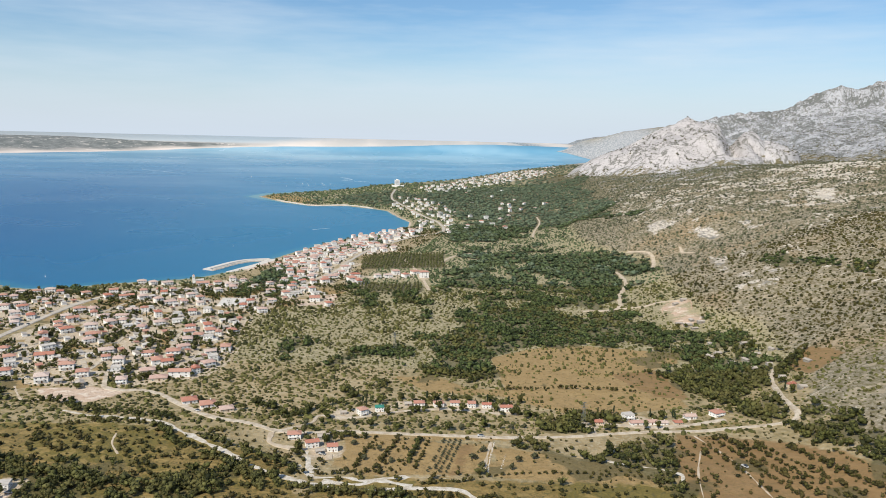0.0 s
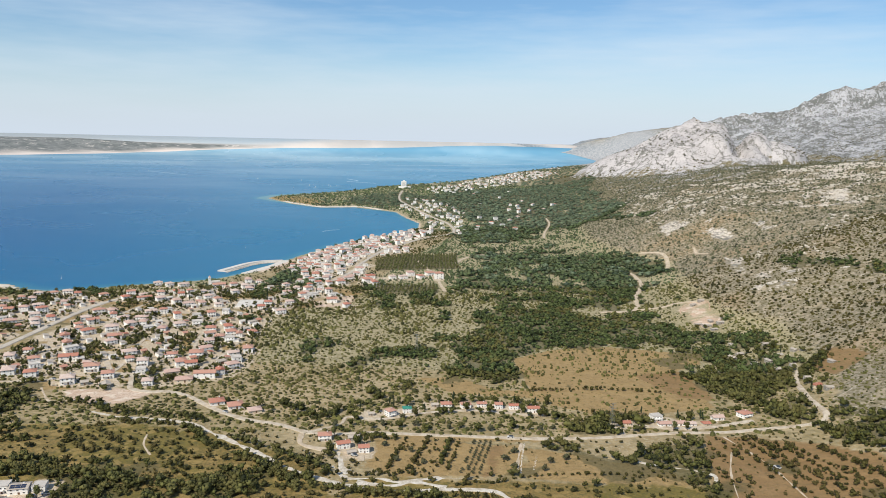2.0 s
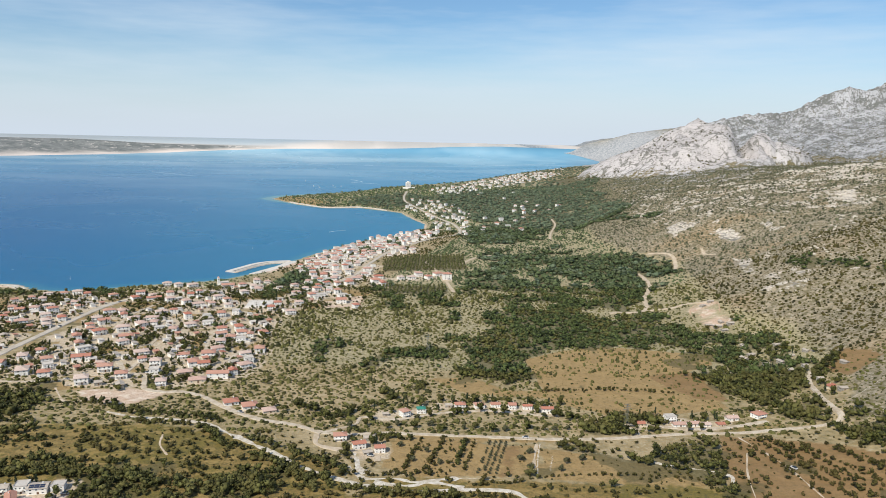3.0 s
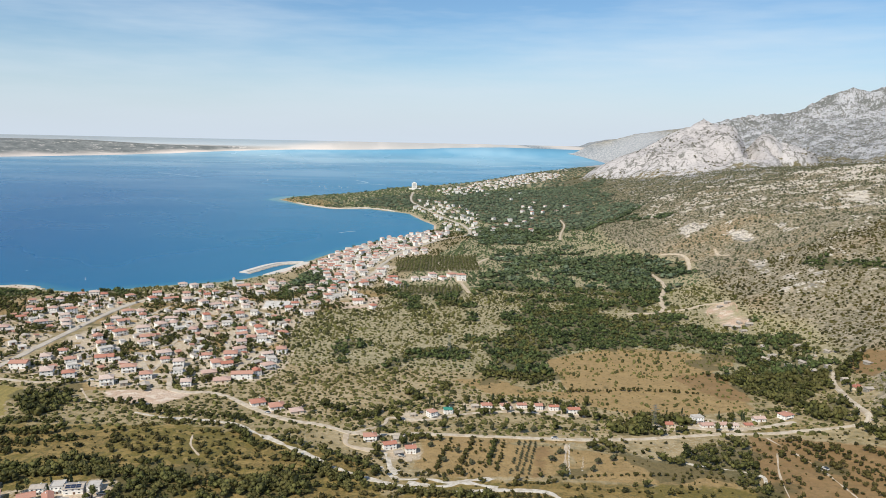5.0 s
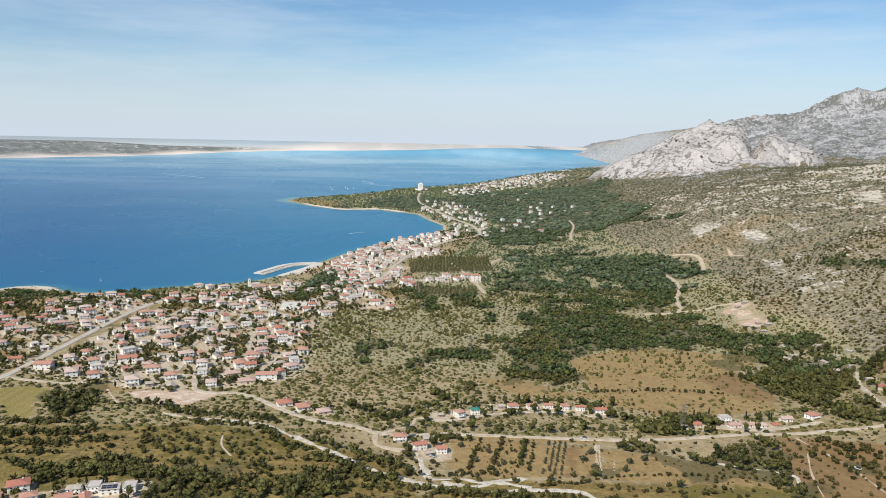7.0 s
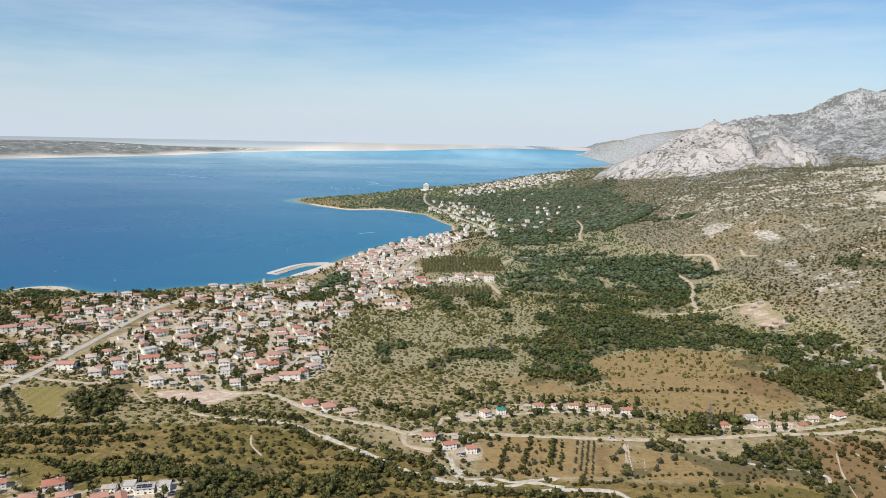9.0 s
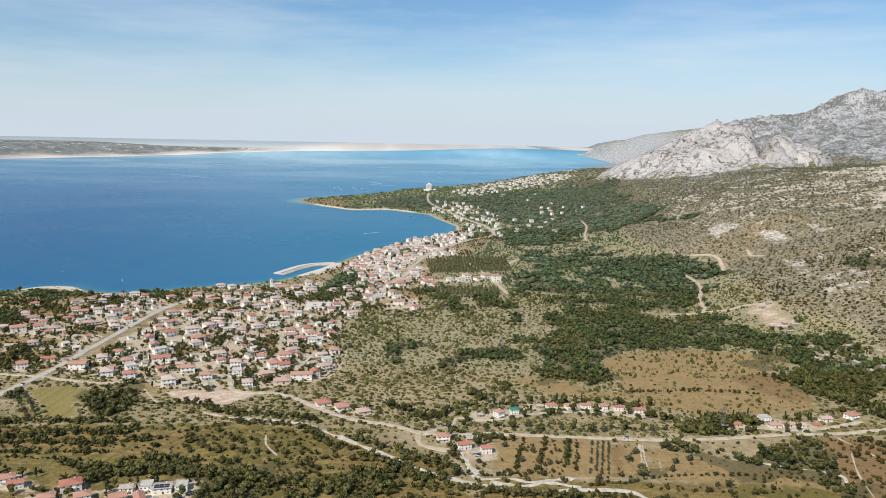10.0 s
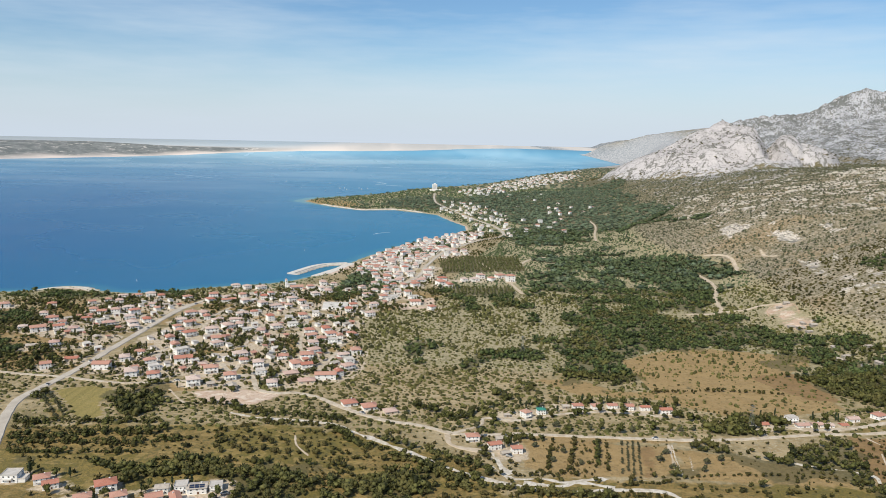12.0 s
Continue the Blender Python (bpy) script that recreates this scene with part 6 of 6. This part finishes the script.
# pine plantations, in rows
rows = []
for ring in PINES:
    xs, ys = [p[0] for p in ring], [p[1] for p in ring]
    X, Y = np.meshgrid(np.arange(min(xs), max(xs), 4.6), np.arange(min(ys), max(ys), 6.5))
    X, Y = X.ravel(), Y.ravel()
    k = inside_ring(X, Y, ring)
    rows.append(np.stack([X[k], Y[k]], 1))
rows = np.concatenate(rows)
rows += np.random.RandomState(5).uniform(-1.3, 1.3, rows.shape)
rnd = np.random.RandomState(6)
joined("pine_plantation", CONE, places(rows[:, 0], rows[:, 1], rnd.uniform(1.8, 2.7, len(rows)), rnd.uniform(0.65, 1.0, len(rows))), M_PINE, "young olive-green pines planted close in rows", "pine trees")

# limestone blocks on the slope
x, y, rnd = candidates(420, 1700, 7.0, 21, 0.15, 0.72)
s, d = slope_share(x, y)
rk = rock_share(x, y) + 1.0 * (fbm(x / 30, y / 30, 3, 95) - 0.5)
keep = (d > 15) & (rk > 0.47)
v, f = ICO[1]
STONES = []
for i in range(6):
    q = np.random.RandomState(200 + i)
    w = v * (1 + q.uniform(-0.35, 0.3, (len(v), 1))) * np.array([1.0, 0.8, 0.42])
    STONES.append((w + np.array([0, 0, 0.12]), f))
joined("limestone_blocks", STONES, places(x[keep], y[keep], rnd.uniform(0.7, 2.8, keep.sum()) * np.clip(y[keep] / 700, 1, 1.8), rnd.uniform(0.6, 1.1, keep.sum())), M_LIME, "pale grey limestone blocks lying on the slope", "rocks")


def tree(name, label, category, group, shape, leaf, trunk_h, trunk_r, radius, tall):
    """A tree of its own: tapered trunk with limbs, and a crown of leaf tufts."""
    root = tagged(new(name), label, category, group)
    bm = bmesh.new()
    ring = lambda r, z, dx=0.0, dy=0.0: [(r * math.cos(i * 1.0472) + dx, r * math.sin(i * 1.0472) + dy, z) for i in range(6)]
    prism(bm, [ring(trunk_r * 1.5, -0.4), ring(trunk_r, 0.5), ring(trunk_r * 0.75, trunk_h, 0.1), ring(trunk_r * 0.4, trunk_h + radius * 0.8, 0.2, 0.1)])
    for a in (0.3, 2.4, 4.4):
        dx, dy = math.cos(a) * radius * 0.5, math.sin(a) * radius * 0.5
        prism(bm, [ring(trunk_r * 0.45, trunk_h * 0.75), ring(trunk_r * 0.2, trunk_h + radius * 0.6, dx, dy)])
    part("trunk", bm, M_BARK, root)
    v, f = shape
    me = bpy.data.meshes.new("crown")
    w = v * np.array([radius, radius, radius * tall]) + np.array([0, 0, trunk_h * 0.55])
    me.from_pydata(w.tolist(), [], f.tolist())
    me.materials.append(leaf)
    crown = new("crown", me)
    crown.parent = root
    return root


GARDEN, FIELD = "trees in gardens and lanes", "trees in the fields"
KINDS = [
    tree("oak_tree", "round-crowned dark green oak tree in dry grass", "tree", FIELD, clump(301, 6, 150, 0.17, 1.1), M_HEDGE, 1.6, 0.2, 2.9, 1.0),
    tree("olive_tree", "low grey-green olive tree with a spreading crown", "tree", FIELD, clump(302, 5, 130, 0.17, 0.95, 0.6), M_OLIVE, 1.2, 0.22, 2.3, 0.95),
    tree("cypress_tree", "slender dark cypress tree beside a house", "tree", GARDEN, clump(303, 5, 120, 0.2, 3.0, 0.15), M_CYPRESS, 0.8, 0.14, 1.3, 1.15),
    tree("fig_tree", "broad leafy garden tree with mid-green crown", "tree", GARDEN, clump(304, 6, 140, 0.19, 1.0), M_HEDGE, 1.5, 0.18, 2.6, 0.95),
    tree("pine_tree", "tall pine tree with an uneven dark crown", "tree", GARDEN, clump(305, 6, 150, 0.17, 1.5, 0.4), M_PINE, 2.2, 0.2, 2.2, 1.15),
]
rnd = random.Random(77)
spots = []
for hx, hy in HOMES:
    if hy < 860:
        for _ in range(2 if hy < 560 else 1):
            a, r = rnd.uniform(0, 6.28), rnd.uniform(8.5, 13.0)
            spots.append((hx + r * math.cos(a), hy + r * math.sin(a), rnd.choice((2, 2, 3, 3, 4, 0))))
spots += [(x + rnd.uniform(-2, 2), y + rnd.uniform(-2.5, 1.5), rnd.choice((0, 3, 0, 1))) for x, y in smooth_line([(-60, 462), (-30, 467), (0, 475), (30, 478), (66, 470), (80, 468)], 4.5)]
spots += [(x + rnd.uniform(-4, 4), y + rnd.uniform(-2, 5), rnd.choice((0, 3, 4, 2))) for x, y in smooth_line([(-60, 482), (-15, 494), (20, 497), (70, 488)], 8.0)]
hedge = smooth_line([(-84, 444), (-50, 446), (0, 443), (60, 441), (100, 446)], 9.0)
spots += [(x + rnd.uniform(-3, 3), y + rnd.uniform(1, 8), rnd.choice((0, 1, 3))) for x, y in hedge]
spots += [(x, y, 1) for x, y in ((-38, 420), (-30, 400), (-22, 412), (-14, 396), (34, 402), (40, 412), (38, 392), (60, 398), (70, 403), (55, 388))]
sx_ = np.array([p[0] for p in spots])
sy_ = np.array([p[1] for p in spots])
free = clear_of(sx_, sy_, 0.8, 5.5)
used = set()
for (x, y, k), ok in zip(spots, free):
    if not ok:
        continue
    m = pose(x, y, height_at(x, y), 0, 0, rnd.uniform(0, 360)) @ Matrix.Diagonal((*[rnd.uniform(0.75, 1.2)] * 2, rnd.uniform(0.75, 1.25), 1))
    if k in used:
        copy_thing(KINDS[k], Matrix()).matrix_basis = m
    else:
        KINDS[k].matrix_basis = m
        used.add(k)

# young trees of the orchard, in rows
sapling = tree("orchard_tree", "small round fruit tree planted in a row", "tree", "fruit trees of the orchard", clump(306, 3, 60, 0.24), M_OLIVE, 0.6, 0.07, 0.95, 1.0)
first = True
for i in range(4):
    for j in range(14):
        if rnd.random() < 0.15:
            continue
        x, y = 17 + i * 3.4 - j * 0.75 + rnd.uniform(-0.3, 0.3), 427 - j * 3.3 + rnd.uniform(-0.5, 0.5)
        m = pose(x, y, height_at(x, y), 0, 0, rnd.uniform(0, 360)) @ Matrix.Diagonal((*[rnd.uniform(0.7, 1.25)] * 3, 1))
        if first:
            sapling.matrix_basis, first = m, False
        else:
            copy_thing(sapling, Matrix()).matrix_basis = m


# ---- walls, pier, hotel, pylons, boats, cars ----
def stone_wall(points, height, width, label, stone=None):
    """A drystone wall: a ragged bank of stones along a line."""
    line = smooth_line(points, 0.8)
    q = np.random.RandomState(len(line))
    spots = np.repeat(line, 2, axis=0) + q.uniform(-0.35, 0.35, (len(line) * 2, 2)) * width
    return joined("drystone_wall", STONES, places(spots[:, 0], spots[:, 1], q.uniform(0.25, 0.55, len(spots)) * width, q.uniform(0.9, 1.5, len(spots)) * height), stone or M_LIME, label, "stone wall")


stone_wall([(48, 426), (44, 405), (41, 384)], 1.2, 1.1, "pale drystone wall between two fields")
stone_wall([(53, 408), (51, 398), (49, 390)], 0.6, 1.2, "heap of pale field stones beside the wall")
stone_wall([(-60, 431), (-20, 432), (30, 429), (47, 427)], 0.8, 0.7, "low drystone wall along the road")
stone_wall([(52, 424), (75, 416), (92, 408)], 0.8, 0.7, "low drystone wall at the field's edge")
stone_wall([(66, 446), (40, 449), (10, 449)], 0.8, 0.6, "low drystone wall above the road")
stone_wall([(-62, 462), (-40, 461)], 1.2, 0.9, "pale garden wall in front of the houses")
TERRACE = "low terrace wall of reddish stone in a bare clearing"
for line in ([(253, 760), (268, 766), (286, 772)], [(251, 744), (268, 749), (284, 752)], [(252, 727), (270, 731), (282, 734)], [(266, 784), (281, 789), (288, 776), (280, 745)],
             [(252, 753), (258, 772), (266, 784)], [(258, 703), (270, 708), (280, 716)]):
    stone_wall(line, 1.5, 1.3, TERRACE, M_RUDDY)
stone_wall([(255, 470), (280, 480), (300, 492)], 1.0, 0.9, "pale drystone wall on the slope")


def breakwater():
    root = tagged(new("breakwater"), "curved pale stone breakwater sheltering the small harbour", "breakwater")
    line = smooth_line([(-309, 1001), (-298, 1032), (-286, 1062), (-270, 1080), (-243, 1090)], 3.0)
    way = np.gradient(line, axis=0)
    side = np.stack([-way[:, 1], way[:, 0]], 1) / np.linalg.norm(way, axis=1)[:, None]
    bm = bmesh.new()
    rings = []
    for p, s in zip(line, side):
        rings.append([(*(p + s * o), z) for o, z in ((-8.5, -3), (-7.0, 1.6), (-4.4, 1.7), (-4.4, 2.8), (-3.0, 2.8), (-3.0, 1.7), (8.0, 1.6), (9.5, -3))])
    prism(bm, rings)
    part("mole", bm, M_CONCRETE, root, "pale concrete mole with a parapet")
    bm = bmesh.new()
    q = random.Random(3)
    for p, s in zip(line, side):
        for _ in range(3):
            at = p - s * q.uniform(7.0, 10.5)
            bmesh.ops.create_icosphere(bm, subdivisions=1, radius=q.uniform(0.8, 1.5), matrix=Matrix.Translation((*at, q.uniform(-0.3, 0.8))))
    part("armour_stones", bm, M_LIME, root, "heap of limestone boulders")
    return root


breakwater()


def quay(points, width, label):
    line = smooth_line(points, 4.0)
    way = np.gradient(line, axis=0)
    side = np.stack([-way[:, 1], way[:, 0]], 1) / np.linalg.norm(way, axis=1)[:, None]
    bm = bmesh.new()
    prism(bm, [[(*(p + s * o), z) for o, z in ((-width / 2, -2.5), (-width / 2, 1.5), (width / 2, 1.5), (width / 2, -2.5))] for p, s in zip(line, side)])
    return tagged(part("quay", bm, M_CONCRETE), label, "quay", kind="structure")


quay([(-272, 985), (-258, 1020), (-246, 1050), (-238, 1092)], 16, "pale concrete quay along the harbour")


def hotel():
    root = tagged(new("hotel"), "white hotel tower above a low pale base on the far shore", "hotel")
    root.location = (-132, 2555, height_at(-132, 2555))
    bm = bmesh.new()
    box(bm, 0, 0, -2, 17, 13, 25)
    part("tower", bm, M_WHITE, root)
    for i in range(6):
        bm = bmesh.new()
        box(bm, 0, -6.9, 3.2 + i * 3.2, 14, 1.0, 1.0)
        part("balcony", bm, M_WHITE, root)
        bm = bmesh.new()
        box(bm, 0, -6.55, 4.5 + i * 3.2, 12, 0.12, 0.7)
        part("window", bm, M_GLASS, root, "dark band of windows")
    bm = bmesh.new()
    box(bm, 3, -16, -2, 42, 14, 8)
    part("base_wing", bm, M_WHITE, root)
    bm = bmesh.new()
    box(bm, 0, 0, 23, 8, 7, 3.0)
    part("roof_house", bm, M_WHITE, root)
    return root


hotel()


def pylon(x, y, h, first=[]):
    """A lattice mast: four legs, braces and cross-arms."""
    if first:
        return copy_thing(first[0], pose(x, y, height_at(x, y), 0, 0, 20))
    root = tagged(new("power_pylon"), "thin grey steel lattice power pylon rising out of scrub", "pylon", "power pylons")
    root.matrix_basis = pose(x, y, height_at(x, y), 0, 0, 20)

    def bar(bm, a, b, r=0.022):
        a, b = Vector(a), Vector(b)
        m = Matrix.Translation((a + b) / 2) @ (b - a).to_track_quat("Z", "Y").to_matrix().to_4x4() @ Matrix.Diagonal((r * 2, r * 2, (b - a).length, 1))
        bmesh.ops.create_cube(bm, size=1.0, matrix=m)

    corners = [(1, 1), (-1, 1), (-1, -1), (1, -1)]
    for cx, cy in corners:
        bm = bmesh.new()
        bar(bm, (cx * 1.5, cy * 1.5, -0.5), (cx * 0.3, cy * 0.3, h), 0.04)
        part("leg", bm, M_STEEL, root)
    for k in range(7):
        z0, z1 = h * k / 7, h * (k + 1) / 7
        w0, w1 = 1.5 - 1.2 * k / 7, 1.5 - 1.2 * (k + 1) / 7
        bm = bmesh.new()
        for i in range(4):
            (ax, ay), (bx, by) = corners[i], corners[(i + 1) % 4]
            bar(bm, (ax * w0, ay * w0, z0), (bx * w1, by * w1, z1))
            bar(bm, (bx * w0, by * w0, z0), (ax * w1, ay * w1, z1))
        part("brace", bm, M_STEEL, root)
    for z, l in ((h * 0.78, 3.2), (h * 0.88, 2.6), (h * 0.97, 2.0)):
        bm = bmesh.new()
        bar(bm, (-l, 0, z), (l, 0, z), 0.1)
        part("cross_arm", bm, M_STEEL, root)
    first.append(root)
    return root


pylon(-25, 618, 17)
pylon(108, 452, 15)


def sailboat(x, y, turn, size=1.0, first=[]):
    m = pose(x, y, 0, 0, 0, turn) @ Matrix.Diagonal((size, size, size, 1))
    if first:
        o = copy_thing(first[0], Matrix())
        o.matrix_basis = m
        return o
    root = tagged(new("sailboat"), "small white sailing boat on the blue sea", "boat", "boats off the cape")
    root.matrix_basis = m
    bm = bmesh.new()
    prism(bm, [[(sx * w, y0, z) for sx, z in ((-1, 1.0), (-0.7, -0.3), (0.7, -0.3), (1, 1.0))] for y0, w in ((-5, 1.1), (-1, 1.6), (3, 1.2), (5.6, 0.1))])
    part("hull", bm, M_SAIL, root)
    bm = bmesh.new()
    box(bm, 0, 0.4, 0.9, 0.16, 0.16, 12.5)
    part("mast", bm, M_STEEL, root)
    bm = bmesh.new()
    prism(bm, [[(0.05, 0.2, 2.0), (0.35, -4.6, 2.0), (0.05, 0.2, 13.0)], [(-0.05, 0.2, 2.0), (0.25, -4.6, 2.0), (-0.05, 0.2, 13.0)]])
    part("sail", bm, M_SAIL, root)
    first.append(root)
    return root


rnd = random.Random(8)
for x, y in ((-735, 2919), (-611, 2606), (-551, 2869), (-474, 2614), (-459, 2618), (-441, 2542), (-425, 2599), (-393, 2581), (-375, 2612), (-354, 2564), (-508, 2499), (-332, 1211), (-409, 2640), (-1309, 3271), (-500, 935)):
    sailboat(x, y, rnd.uniform(0, 360), 0.45 if y > 2000 else 0.3)


def wake(points, width, label):
    """A boat's wake: a faint raised ribbon of churned water."""
    line = smooth_line(points, 20.0)
    way = np.gradient(line, axis=0)
    side = np.stack([-way[:, 1], way[:, 0]], 1) / np.linalg.norm(way, axis=1)[:, None]
    bm = bmesh.new()
    prism(bm, [[tuple(float(c) for c in fold(*(p + s * o * w), np.float64(z))) for o, z in ((-1, -0.2), (-0.6, 0.25), (0.6, 0.25), (1, -0.2))] for p, s, w in zip(line, side, np.linspace(width, width * 0.3, len(line)))])
    return tagged(part("wake", bm, M_FOAM), label, "wake", kind="structure")


M_FOAM = plain("foam", (0.5, 0.6, 0.66), (0.3, 0.45, 0.55), 8, 0.6, grain=0.3)
wake([(-237, 1429), (-224, 1448), (-207, 1459)], 1.3, "pale curved wake of a small boat in the bay")
wake([(-1309, 3271), (-1220, 3200), (-1128, 3113), (-1040, 3040)], 3.0, "long faint wake of a motor boat")
wake([(-1647, 4522), (-1300, 4530), (-1055, 4536), (-700, 4400), (-336, 4290)], 9.0, "pale streak of smooth water across the channel")
wake([(-336, 4290), (10, 4420), (362, 4672), (817, 5234)], 9.0, "pale streak of smooth water across the channel")
wake([(-390, 3020), (-330, 2900), (-370, 2860), (-250, 2790)], 4.0, "pale curved wake beyond the cape")


def car(x, y, turn, first=[]):
    m = pose(x, y, height_at(x, y) + 0.38, 0, 0, turn)
    if first:
        return copy_thing(first[0], m)
    root = tagged(new("car"), "parked car on a dusty pale road", "car", "parked cars")
    root.matrix_basis = m
    bm = bmesh.new()
    prism(bm, [[(sx * 0.86, y0, z) for sx, z in ((-1, 0.3), (-1, zt), (1, zt), (1, 0.3))] for y0, zt in ((-2.1, 0.75), (-2.0, 0.9), (0.9, 0.95), (2.0, 0.8), (2.1, 0.6))])
    part("body", bm, M_CAR, root)
    bm = bmesh.new()
    prism(bm, [[(sx * w, y0, z) for sx, z, w in ((-1, 0.9, 0.82), (-1, zt, 0.66), (1, zt, 0.66), (1, 0.9, 0.82))] for y0, zt in ((-1.8, 0.95), (-1.2, 1.45), (0.2, 1.48), (1.1, 0.97))])
    part("cabin", bm, M_GLASS, root, "dark glazed cabin")
    for sx in (-0.8, 0.8):
        for y0 in (-1.3, 1.3):
            bm = bmesh.new()
            bmesh.ops.create_cone(bm, cap_ends=True, segments=10, radius1=0.32, radius2=0.32, depth=0.22, matrix=Matrix.Translation((sx, y0, 0.32)) @ Matrix.Rotation(radians(90), 4, "Y"))
            part("wheel", bm, M_RUBBER, root)
    first.append(root)
    return root


for x, y, a in ((-55, 405, 70), (-70, 412, 80), (-389, 580, 2), (-386, 690, 0), (-392, 520, 8), (-376, 800, -20), (-262, 549, 10), (-246, 552, 80), (-150, 471, 60), (-214, 351, 20), (-209, 354, 100), (40, 434, 88), (-300, 534, 80), (-341, 640, 0), (-228, 640, 10), (189, 392, 30)):
    car(x, y, a)
